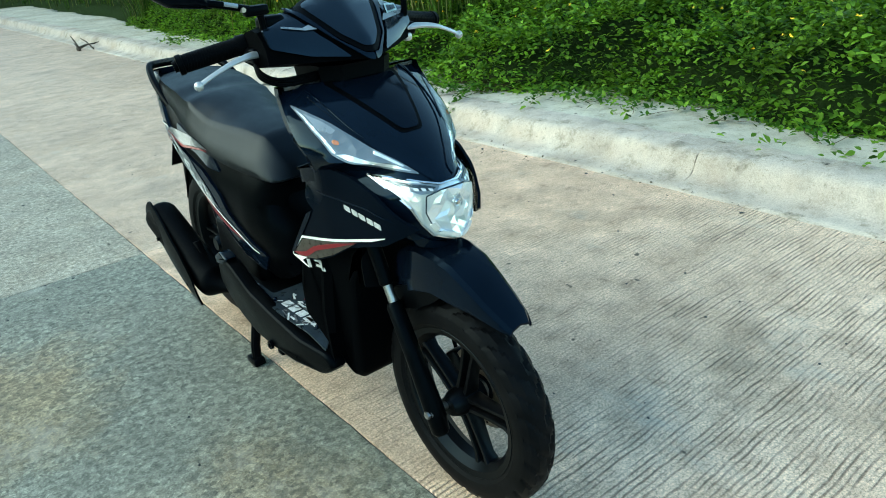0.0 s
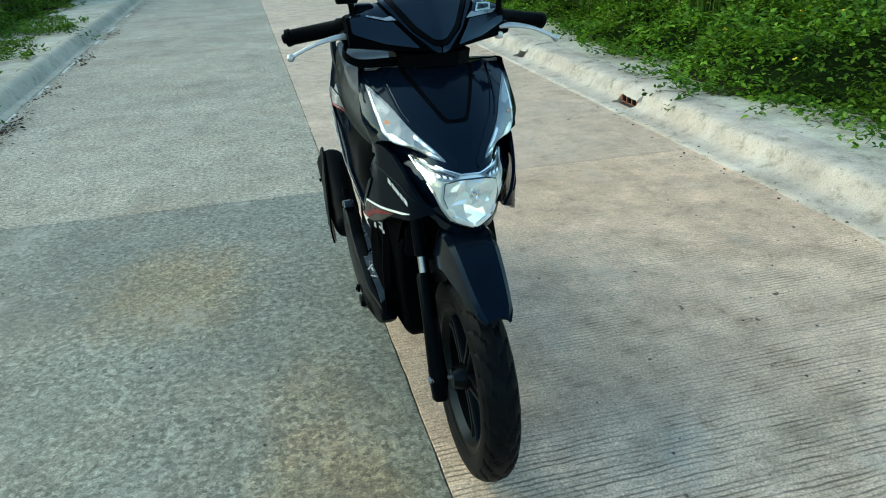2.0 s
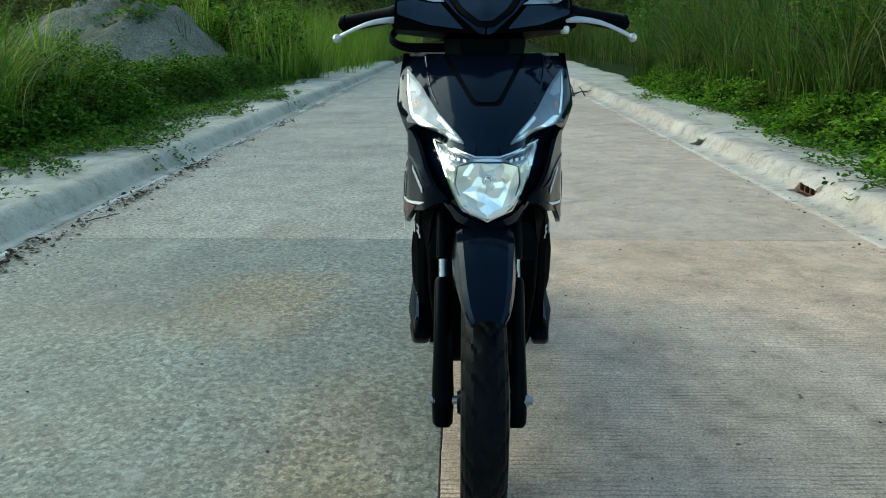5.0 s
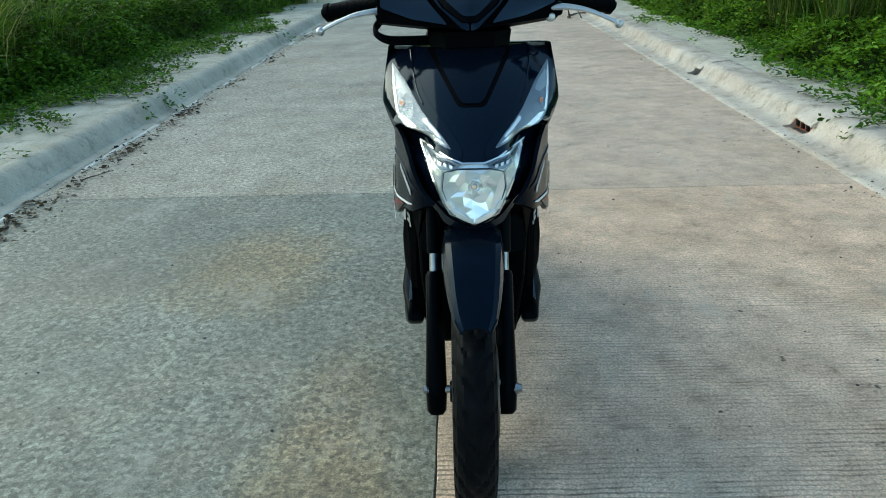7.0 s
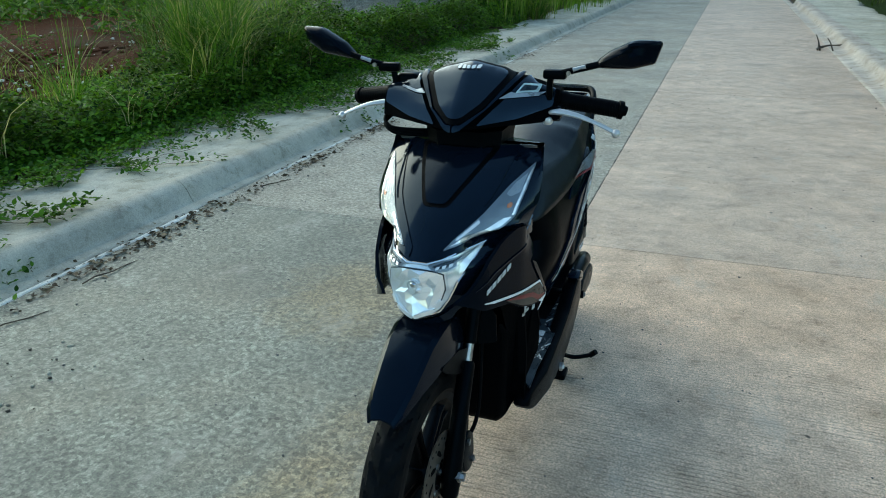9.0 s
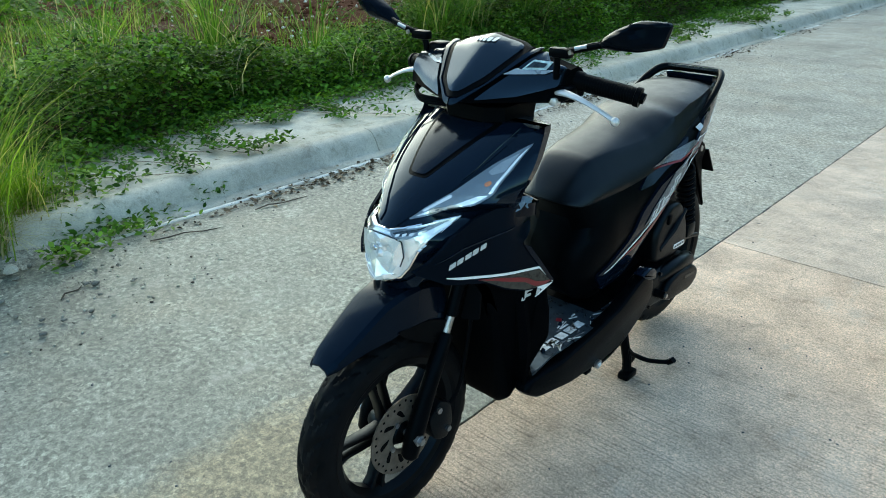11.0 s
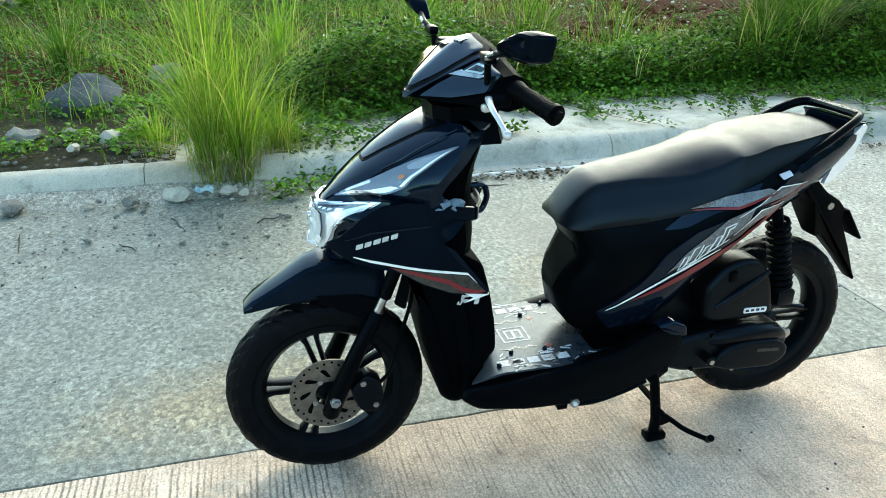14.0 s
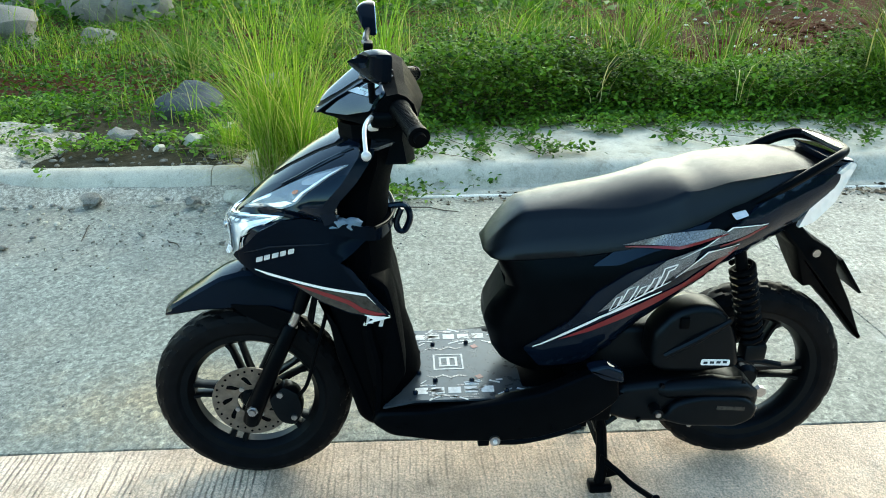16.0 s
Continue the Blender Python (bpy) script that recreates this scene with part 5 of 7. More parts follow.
# headlamp: a bright bowl behind a clear lens, with fluted and stepped cells
HEAD = [(-0.104, 0.770), (-0.046, 0.760), (-0.021, 0.754), (0.021, 0.754), (0.046, 0.760), (0.104, 0.770), (0.076, 0.712), (0.061, 0.676), (0.046, 0.653), (0.0, 0.634), (-0.046, 0.653), (-0.061, 0.676), (-0.076, 0.712)]


def bowl(u, v, shard=0.0):
    """The reflector: a shallow dish."""
    r = math.hypot(u / 0.060, (v - 0.700) / 0.052)
    return Vector((u, Yf(u, v) - 0.020 + 0.012 * max(0.0, 1 - r * r) + shard, v))


def shards(outline, n, seed):
    """The dish broken into flat three-cornered pieces."""
    r = random.Random(seed)
    pts = [Vector(p) for p in outline]
    edge_n = len(pts)
    while len(pts) < edge_n + n:
        p = Vector((r.uniform(-0.06, 0.06), r.uniform(0.645, 0.747)))
        if all((p - q).length > 0.0085 for q in pts) and abs(p.x) < along(p.y, (0.645, 0.667, 0.705, 0.747), (0.004, 0.040, 0.055, 0.035)):
            pts.append(p)
    flat = geometry.delaunay_2d_cdt(pts, [], [list(range(edge_n))], 1, 1e-5)
    bm = bmesh.new()
    vs = [bm.verts.new(bowl(p.x, p.y, r.uniform(-0.0048, 0.0048))) for p in flat[0]]
    for f in flat[2]:
        bm.faces.new([vs[i] for i in f])
    return bm


headlamp = part("headlamp", sheet(rounded(HEAD, 0.004), lambda u, v: Vector((u, Yf(u, v) - 0.008, v)), (0, 0.004, 0), 0.0055), facet_plain, cover, "bright facetted headlamp reflector", 0.12)
BOWL = [(-0.056, 0.737), (-0.030, 0.747), (0.030, 0.747), (0.056, 0.737), (0.060, 0.705), (0.047, 0.667), (0.0, 0.645), (-0.047, 0.667), (-0.060, 0.705)]
part("reflector", shards(BOWL, 34, 5), shard_metal, headlamp, "bright facetted reflector bowl", 0.05)
ring = [Vector((u, Yf(u, v) - 0.020, v)) for u, v in BOWL]
part("bowl_rim", tube(ring + [ring[0]], 0.0018, 6), mat_print, headlamp, "thin dark line round the bowl")
part("lens", sheet(rounded(HEAD, 0.004), lambda u, v: Vector((u, Yf(u, v) - 0.027, v)), (0, 0.002, 0), 0.012), glass, headlamp, "clear lens")
rim = [Vector((u, Yf(u, v) - 0.011, v)) for u, v in HEAD]
part("rim", tube(rim + [rim[0]], 0.0030, 6), chrome, headlamp, "chrome rim")
BULB = 0.716
part("bulb", tube([(0, -0.034, BULB), (0, -0.031, BULB), (0, -0.018, BULB)], [0.004, 0.0065, 0.007], 14), chrome, headlamp, "round bulb cap")
arch = [(0.0105 * math.cos(k), -0.0325, BULB + 0.0105 * math.sin(k)) for k in (-0.9, -0.3, 0.3, 0.9, 1.57, 2.2, 2.8, 3.4, 4.0)]
part("bulb_holder", tube(arch, 0.0012, 6), dim_alu, headlamp, "grey arched bulb holder")
for s in (-1, 1):
    def cell(name, q, lift_, material, label="", r=0.002):
        front_sheet(name, q if s > 0 else mirrored(q), lift_, 0.002, material, headlamp, label, r)

    cell("dark_corner", [(0.096, 0.7655), (0.046, 0.7575), (0.024, 0.752), (0.036, 0.741), (0.060, 0.739), (0.076, 0.748)], 0.0115, silver_lens, "dark inner corner of the lamp")
    cell("dark_corner", [(0.080, 0.761), (0.048, 0.756), (0.032, 0.751), (0.044, 0.746), (0.062, 0.748)], 0.0138, mat_print, "dark inner corner of the lamp")
    for k in range(4):
        a = 0.040 + 0.011 * k
        cell("side_cell", [(a, 0.7495 + 0.0012 * k), (a + 0.007, 0.7510 + 0.0012 * k), (a + 0.006, 0.7460 + 0.0010 * k), (a + 0.001, 0.7450 + 0.0010 * k)], 0.0150, facet, "", 0.001)
    cell("reflector_facet", [(0.097, 0.764), (0.075, 0.745), (0.060, 0.735), (0.064, 0.700), (0.060, 0.682), (0.072, 0.710)], 0.0125, facet, "bright side facet")
    cell("reflector_facet", [(0.049, 0.664), (0.057, 0.679), (0.050, 0.684), (0.040, 0.668)], 0.0245, facet, "bright lower facet")
    cell("reflector_facet", [(0.002, 0.642), (0.042, 0.659), (0.037, 0.666), (0.002, 0.652)], 0.0245, facet, "bright lower facet")
part("chin", sheet(rounded([(-0.085, 0.668), (-0.05, 0.640), (0, 0.624), (0.05, 0.640), (0.085, 0.668), (0.06, 0.622), (0.0, 0.608), (-0.06, 0.622)], 0.006), lambda u, v: Vector((u, Yf(u, max(v, 0.645)) - 0.006 + 0.6 * max(0, 0.645 - v), v)), (0, 0.01, 0), 0.012), gloss, cover)


def flank(s, lift_):
    return lambda u, v: Vector((s * (Wf(u, v) + lift_), u, v))


def side_sheet(name, outline, s, lift_, thick, material, parent, label="", r=0.006, step=0.016, surf=None):
    f = surf or flank
    return part(name, sheet(rounded(outline, r), f(s, lift_), (-s * thick, 0, 0), step), material, parent, label, 0.8)


def band(pts, wide):
    """A narrow stripe along pts, tapering at its ends."""
    n = len(pts)
    a, b = [], []
    for i, (y, z) in enumerate(pts):
        d = (Vector(pts[min(i + 1, n - 1)]) - Vector(pts[max(i - 1, 0)])).normalized()
        w_ = wide * (0.35 if i in (0, n - 1) else 1.0) / 2
        a.append((y - d.y * w_, z + d.x * w_))
        b.append((y + d.y * w_, z - d.x * w_))
    return a + b[::-1]


WING = [(-0.004, 0.672), (0.03, 0.702), (0.07, 0.744), (0.12, 0.772), (0.17, 0.783), (0.20, 0.780), (0.26, 0.766), (0.326, 0.752), (0.316, 0.738), (0.262, 0.698), (0.243, 0.684), (0.268, 0.668), (0.304, 0.618), (0.350, 0.560), (0.302, 0.556), (0.258, 0.563), (0.2, 0.586), (0.15, 0.616), (0.054, 0.638)]
for s in (-1, 1):
    wing = side_sheet("side_wing", WING, s, 0.006, 0.008, gloss_shaded, cover, "glossy black side wing with white and red stripes")
    side_sheet("white_stripe", band([(0.052, 0.655), (0.085, 0.646), (0.16, 0.631), (0.231, 0.620), (0.300, 0.611), (0.348, 0.559)], 0.0058), s, 0.0085, 0.001, white_paint, wing, "white stripe", 0.001)
    side_sheet("grey_field", [(0.13, 0.630), (0.298, 0.606), (0.341, 0.563), (0.300, 0.560), (0.258, 0.567), (0.2, 0.590)], s, 0.0080, 0.001, bronze, wing, "dark bronze field", 0.002)
    side_sheet("red_stripe", [(0.127, 0.631), (0.189, 0.619), (0.240, 0.604), (0.262, 0.596), (0.290, 0.578), (0.316, 0.570), (0.344, 0.564), (0.316, 0.561), (0.285, 0.568), (0.256, 0.587), (0.237, 0.594), (0.18, 0.613)], s, 0.0090, 0.001, red_paint, wing, "red stripe", 0.001)
    side_sheet("white_arrow", [(0.291, 0.563), (0.349, 0.557), (0.288, 0.538), (0.311, 0.551)], s, 0.0095, 0.001, white_paint, wing, "white arrow head", 0.001)
    side_sheet("rear_facet", [(0.247, 0.683), (0.268, 0.671), (0.305, 0.622), (0.350, 0.563), (0.340, 0.563), (0.296, 0.616), (0.262, 0.660)], s, 0.0095, 0.002, gloss_dimmed, wing, "bevelled rear edge", 0.002)
    side_sheet("wing_crease", band([(0.03, 0.690), (0.09, 0.712), (0.16, 0.722), (0.225, 0.730)], 0.0035), s, 0.0085, 0.003, gloss, wing, "", 0.001)
    # plain white blocks in place of the maker's name
    for i, wd in enumerate((0.0150, 0.0140, 0.0150, 0.0135, 0.0140)):
        y0 = 0.058 + i * 0.0186
        z0 = 0.672 + (y0 - 0.058) * 0.34
        rise = 0.34 * wd
        o = [(y0 - 0.001, z0), (y0 + wd - 0.001, z0 + rise), (y0 + wd + 0.001, z0 + rise + 0.0115), (y0 + 0.001, z0 + 0.0115)]
        side_sheet("name_block", o, s, 0.0085, 0.001, pale_print, wing, "", 0.0015)

# open pocket behind the cover, with a rim that runs across
rim_line = [(-0.165, 0.205, 0.786), (-0.164, 0.26, 0.772), (-0.152, 0.322, 0.756), (-0.09, 0.350, 0.750), (0, 0.362, 0.748), (0.09, 0.350, 0.750), (0.152, 0.322, 0.756), (0.164, 0.26, 0.772), (0.165, 0.205, 0.786)]
tray = part("pocket_tray", sheet(rounded([(-0.158, 0.19), (0.158, 0.19), (0.156, 0.262), (0.146, 0.316), (0.09, 0.344), (0, 0.356), (-0.09, 0.344), (-0.146, 0.316), (-0.156, 0.262)], 0.01), lambda u, v: Vector((u, v, 0.735 + 0.6 * max(0, abs(u) - 0.13) + 0.3 * max(0, v - 0.32))), (0, 0, -0.02)), gloss_shaded, cover, "open black pocket behind the cover")
part("pocket_rim", tube(smooth_line(rim_line[2:-2], 5), 0.0036, 8), satin, tray, "worn shining rim of the pocket")
part("pocket_wall", loft([[(x, y, z) for x, y, z in smooth_line([(a * 0.99, b - 0.002, c + d) for a, b, c in rim_line], 4)] for d in (0.0, -0.03)], caps=False, closed=False), gloss_shaded, tray)

# lower shield round the front wheel, inner leg shield, neck
LOW = [(0.15, 0.625), (0.184, 0.574), (0.206, 0.50), (0.216, 0.42), (0.260, 0.226), (0.286, 0.198), (0.316, 0.200), (0.328, 0.29), (0.380, 0.395), (0.374, 0.462), (0.360, 0.551), (0.345, 0.615), (0.30, 0.64)]
bm = extrude_side(rounded(LOW, 0.012), -0.178, 0.178, 0.018, 3)
for v in bm.verts:
    v.co.x *= along(v.co.z, (0.19, 0.24, 0.33, 0.50, 0.62), (0.60, 0.78, 0.96, 1.0, 0.9)) * along(v.co.y, (0.15, 0.25, 0.30, 0.36, 0.42), (0.66, 0.72, 0.84, 0.98, 1.0))
lower = part("lower_shield", bm, shield_black, scooter, "black lower front shield", 0.5)
for s in (-1, 1):
    def low_flank(s_, l_):
        return lambda u, v: Vector((s_ * (0.178 * along(v, (0.50, 0.62), (1.0, 0.9)) * along(u, (0.15, 0.25, 0.30, 0.36, 0.42), (0.66, 0.72, 0.84, 0.98, 1.0)) + l_), u, v))
    for o in ([(0.284, 0.516), (0.294, 0.540), (0.316, 0.544), (0.314, 0.538), (0.301, 0.535), (0.298, 0.530), (0.310, 0.531), (0.308, 0.525), (0.296, 0.523), (0.292, 0.516)], [(0.320, 0.520), (0.328, 0.545), (0.336, 0.547), (0.330, 0.522)]):
        side_sheet("white_mark", o, s, 0.005, 0.001, pale_print, lower, "white slanted mark", 0.001, 0.02, low_flank)
rings = []
for z, rear, fore, wide in ((0.270, 0.420, 0.31, 0.152), (0.345, 0.414, 0.30, 0.152), (0.41, 0.400, 0.29, 0.152), (0.49, 0.376, 0.28, 0.150), (0.568, 0.358, 0.27, 0.146), (0.606, 0.350, 0.27, 0.140), (0.664, 0.354, 0.25, 0.128), (0.70, 0.352, 0.25, 0.125), (0.735, 0.346, 0.24, 0.125), (0.79, 0.350, 0.24, 0.122), (0.83, 0.356, 0.25, 0.124), (0.885, 0.372, 0.28, 0.130), (0.918, 0.374, 0.30, 0.140), (0.930, 0.345, 0.30, 0.150)):
    drop = along(z, (0.29, 0.40, 0.50, 0.66, 0.80, 0.93), (0.108, 0.080, 0.070, 0.045, 0.045, 0.04))
    ring = [(wide * k / 6, rear - drop * (k / 6) ** 2, z) for k in range(-6, 7)]
    rings.append(ring + [(wide, min(rear - drop - 0.012, fore + 0.04), z), (wide * 0.9, fore, z), (-wide * 0.9, fore, z), (-wide, min(rear - drop - 0.012, fore + 0.04), z)])
inner = part("leg_shield", loft(rings), shield_black, scooter, "black inner leg shield", 0.5)
part("shield_top", sheet(rounded([(-0.166, 0.296), (0.166, 0.296), (0.164, 0.328), (0.10, 0.368), (0.0, 0.378), (-0.10, 0.368), (-0.164, 0.328)], 0.01), lambda u, v: Vector((u, v, 0.934 - 0.10 * max(0, v - 0.33))), (0, 0, -0.006)), sky_plastic, inner, "smooth top of the leg shield, shining with sky")
part("bag_hook", tube(smooth_line([(0, 0.335, 0.748), (0, 0.365, 0.752), (0, 0.388, 0.750), (0, 0.398, 0.722), (0, 0.386, 0.690), (0, 0.371, 0.690), (0, 0.366, 0.712), (0, 0.378, 0.744)], 5), 0.0078, 8), gloss, inner, "black bag hook")
for i, (x, y, z) in enumerate(((0.146, 0.218, 0.778), (0.150, 0.245, 0.770), (0.148, 0.272, 0.764))):
    part("cloth", lump((x, y, z), (0.014, 0.024, 0.014), 3 + i, 0.5), pale_blue, inner, "pale blue cloth in the pocket")
part("steering_neck", loft([[(0.085 * a * k, 0.325 + 0.075 * b * k, z) for a, b in ((-1, -0.6), (-0.6, -1), (0.6, -1), (1, -0.6), (1, 0.8), (0.6, 1), (-0.6, 1), (-1, 0.8))] for z, k in ((0.88, 1.15), (0.93, 1.0), (0.965, 1.05))]), matt, scooter)

# handlebar cover
P0 = [(0.203, 0.975), (0.228, 1.012), (0.283, 1.058), (0.327, 1.092), (0.362, 1.102), (0.388, 1.088), (0.418, 1.04), (0.433, 1.005), (0.425, 0.972), (0.32, 0.955)]
P1 = [(0.330, 0.985), (0.333, 1.008), (0.342, 1.030), (0.358, 1.046), (0.380, 1.050), (0.396, 1.044), (0.410, 1.030), (0.416, 1.01), (0.41, 0.985), (0.37, 0.975)]


def bar_mix(x):
    return min(1.0, abs(x) / 0.19) ** 1.15


P1_TURNED = [(a - d, b) for (a, b), d in zip(P1, (0.050, 0.050, 0.048, 0.046, 0.042, 0.03, 0.015, 0.01, 0.01, 0.03))]
rings = []
for k in range(-14, 15):
    x = 0.195 * k / 14
    s = bar_mix(x)
    rings.append([(x, a[0] * (1 - s) + b[0] * s, a[1] * (1 - s) + b[1] * s) for a, b in zip(P0, P1 if k > 0 else P1_TURNED)])
bar = part("handlebar_cover", loft(rings), shield_black, scooter, "black handlebar cover", 0.5)


def bar_face(lift_):
    def at(u, v):
        s = bar_mix(u)
        zs = [a[1] * (1 - s) + b[1] * s for a, b in zip(P0[:5], P1)]
        ys = [a[0] * (1 - s) + b[0] * s for a, b in zip(P0[:5], P1 if u > 0 else P1_TURNED)]
        return Vector((u, along(v, zs, ys) - lift_, v + lift_ * 0.4))
    return at


part("visor_groove", sheet(rounded([(-0.100, 1.074), (-0.07, 1.086), (0, 1.102), (0.07, 1.086), (0.100, 1.074), (0.054, 1.014), (0.015, 0.985), (-0.015, 0.985), (-0.054, 1.014)], 0.008), bar_face(0.0085), (0, 0.008, 0), 0.012), matt, bar, "dark groove round the visor", 0.8)
part("visor", sheet(rounded([(-0.086, 1.076), (-0.07, 1.084), (0, 1.1), (0.07, 1.084), (0.086, 1.076), (0.046, 1.022), (0.013, 0.996), (-0.013, 0.996), (-0.046, 1.022)], 0.008), bar_face(0.010), (0, 0.012, 0), 0.012), visor_paint, bar, "glossy black visor", 0.8)
for s in (-1, 1):
    o = [(0.0015, 0.968), (0.016, 0.972), (0.062, 1.012), (0.112, 1.068), (0.117, 1.078), (0.103, 1.076), (0.057, 1.012), (0.016, 0.983), (0.0015, 0.983)]
    part("visor_rim", sheet(rounded(o if s > 0 else mirrored(o), 0.004), bar_face(0.011), (0, 0.010, 0), 0.012), gloss, bar, "", 0.8)
    # silver strip that paints the bright highlight along the cover's crease
    o = [(0.080, 1.030), (0.100, 1.042), (0.112, 1.039), (0.172, 1.041), (0.158, 1.0335), (0.106, 1.031)] if s > 0 else [(0.086, 1.036), (0.098, 1.045), (0.112, 1.041), (0.150, 1.048), (0.152, 1.045), (0.110, 1.036)]
    part("bright_edge", sheet(rounded(o if s > 0 else mirrored(o), 0.0015), bar_face(0.0115), (0, 0.002, 0), 0.02), dim_alu, bar, "silver strip standing for the highlight along the handlebar cover edge", 0.8)
    o = [(0.122, 1.072), (0.150, 1.056), (0.188, 1.046), (0.188, 1.012), (0.12, 0.990), (0.045, 0.980), (0.088, 1.026)]
    part("brow", sheet(rounded(o if s > 0 else mirrored(o), 0.006), bar_face(0.009), (0, 0.008, 0), 0.014), visor_paint, bar, "", 0.8)
for i in range(5):
    o = [(-0.026 + i * 0.0108, 1.0865), (-0.018 + i * 0.0108, 1.0865), (-0.018 + i * 0.0108, 1.0925), (-0.026 + i * 0.0108, 1.0925)]
    part("name_block", sheet(rounded(o, 0.0015), bar_face(0.0125), (0, 0.001, 0), 0.02), white_paint, bar)
o = [(0.110, 1.040), (0.122, 1.058), (0.160, 1.055), (0.156, 1.041)]
part("sticker", sheet(rounded(o, 0.002), bar_face(0.0115), (0, 0.001, 0), 0.02), pale_plastic, bar, "small pale sticker")
o = [(0.117, 1.0435), (0.125, 1.0545), (0.153, 1.0515), (0.150, 1.0445)]
part("sticker_field", sheet(rounded(o, 0.001), bar_face(0.0128), (0, 0.001, 0), 0.02), mat_print, bar)

for s in (-1, 1):
    grip = part("grip", tube([(s * 0.19, 0.382, 1.020), (s * 0.205, 0.386, 1.018), (s * 0.21, 0.387, 1.017), (s * 0.315, 0.414, 0.999), (s * 0.316, 0.414, 0.999), (s * 0.326, 0.417, 0.997), (s * 0.327, 0.417, 0.997), (s * 0.334, 0.419, 0.995)], [0.021, 0.021, 0.0182, 0.0178, 0.0205, 0.0205, 0.012, 0.011], 18), matt, bar, "ribbed black rubber grip")
    for i in range(18):
        q = 0.05 + i * 0.053
        p = Vector((s * 0.21, 0.387, 1.017)).lerp(Vector((s * 0.315, 0.414, 0.999)), q)
        part("rib", tube([p + Vector((s * -0.0018, 0, 0)), p + Vector((s * 0.0018, 0, 0))], 0.0187, 16), matt, grip)
    part("lever_bracket", block((min(s * 0.165, s * 0.205), 0.325, 0.985), (max(s * 0.165, s * 0.205), 0.375, 1.015), 0.008, 3), satin, bar)
    line = smooth_line([(s * 0.180, 0.332, 1.004), (s * 0.215, 0.322, 1.004), (s * 0.255, 0.316, 0.997), (s * 0.295, 0.318, 0.982), (s * 0.324, 0.321, 0.968)], 4)
    lever = part("brake_lever", tube(line, [0.009 - 0.004 * min(1, k / 10) for k in range(len(line))], 10, 0.7), alu, bar, "aluminium brake lever")
    ball = bmesh.new()
    bmesh.ops.create_uvsphere(ball, u_segments=14, v_segments=10, radius=0.0095)
    bmesh.ops.translate(ball, verts=ball.verts, vec=(s * 0.327, 0.321, 0.966))
    part("ball_end", ball, alu, lever)
    # mirrors
    up, my = (0.0, 0.318) if s > 0 else (0.004, 0.302)
    stem = part("mirror_stem", tube(smooth_line([(s * 0.178, my + 0.012, 1.030), (s * 0.180, my + 0.010, 1.074), (s * 0.194, my + 0.006, 1.084 + up), (s * 0.238, my, 1.097 + up), (s * 0.285, my + 0.004, 1.109 + up)], 5), 0.0072, 10), satin, bar)
    part("mirror_clamp", block((min(s * 0.165, s * 0.215), my - 0.004, 1.074 + up), (max(s * 0.165, s * 0.215), my + 0.018, 1.094 + up), 0.005), satin, stem)
    face = [(0.270, 1.100), (0.278, 1.116), (0.300, 1.134), (0.340, 1.153), (0.353, 1.156), (0.398, 1.154), (0.403, 1.147), (0.391, 1.107), (0.346, 1.096), (0.300, 1.097)] if s > 0 else [(0.268, 1.100), (0.280, 1.115), (0.302, 1.138), (0.352, 1.168), (0.364, 1.172), (0.402, 1.174), (0.405, 1.167), (0.392, 1.137), (0.356, 1.113), (0.300, 1.104)]
    face = rounded(face, 0.005)

    def mirror_y(a, s=s):
        return 0.334 + (a - 0.27) * 0.26 if s > 0 else 0.320 - (a - 0.27) * 0.06

    cx, cz = sum(a for a, b in face) / len(face), sum(b for a, b in face) / len(face)
    rings = []
    for dy, grow, rise in ((0.006, 0.97, 0.0), (0.0, 1.0, 0.0), (-0.009, 0.98, 0.001), (-0.019, 0.88, 0.003), (-0.029, 0.68, 0.006), (-0.036, 0.40, 0.009), (-0.038, 0.15, 0.010)):
        rings.append([(s * (cx + (a - cx) * grow), mirror_y(a) + dy, cz + (b - cz) * grow + rise) for a, b in face])
    head = part("mirror_head", loft(rings), gloss_shaded, bar, "black angular rear-view mirror", 0.35)
    part("mirror_glass", sheet([(s * (cx + (a - cx) * 0.90), cz + (b - cz) * 0.88) for a, b in face], lambda u, v: Vector((u, mirror_y(abs(u)) + 0.0075, v)), (0, -0.002, 0)), mirror_glass, head, "mirror glass")
    part("stem_pin", tube([(s * 0.230, my - 0.004, 1.0965 + up), (s * 0.256, my - 0.003, 1.1035 + up)], 0.0046, 8), dim_alu, stem, "silver pin along the mirror stem")
    part("clamp_bolt", tube([(s * 0.221, my + 0.002, 1.089 + up), (s * 0.221, my - 0.010, 1.089 + up)], 0.0048, 10), bolt_steel, stem)
part("brake_reservoir", block((-0.176, 0.312, 1.036), (-0.126, 0.357, 1.074), 0.010, 3), satin, bar, "black box on the handlebar")
for dx, dz in ((0, 0), (0.006, -0.012), (0.012, -0.006)):
    part("cable", tube(smooth_line([(-0.195, 0.345, 0.990 + dz), (-0.205, 0.305, 0.972 + dz), (-0.180 + dx, 0.285, 0.955 + dz), (-0.12, 0.287, 0.952 + dz), (-0.06, 0.30, 0.952 + dz)], 5), 0.0042, 8), matt, bar)
part("lever_holder", block((0.168, 0.318, 0.974), (0.188, 0.340, 0.992), 0.006), alu, bar)

# footboard with its printed mat, and the long side rails
floorboard = part("footboard", block((-0.150, 0.37, 0.225), (0.150, 0.88, 0.304), 0.01), matt, scooter, "flat black footboard")
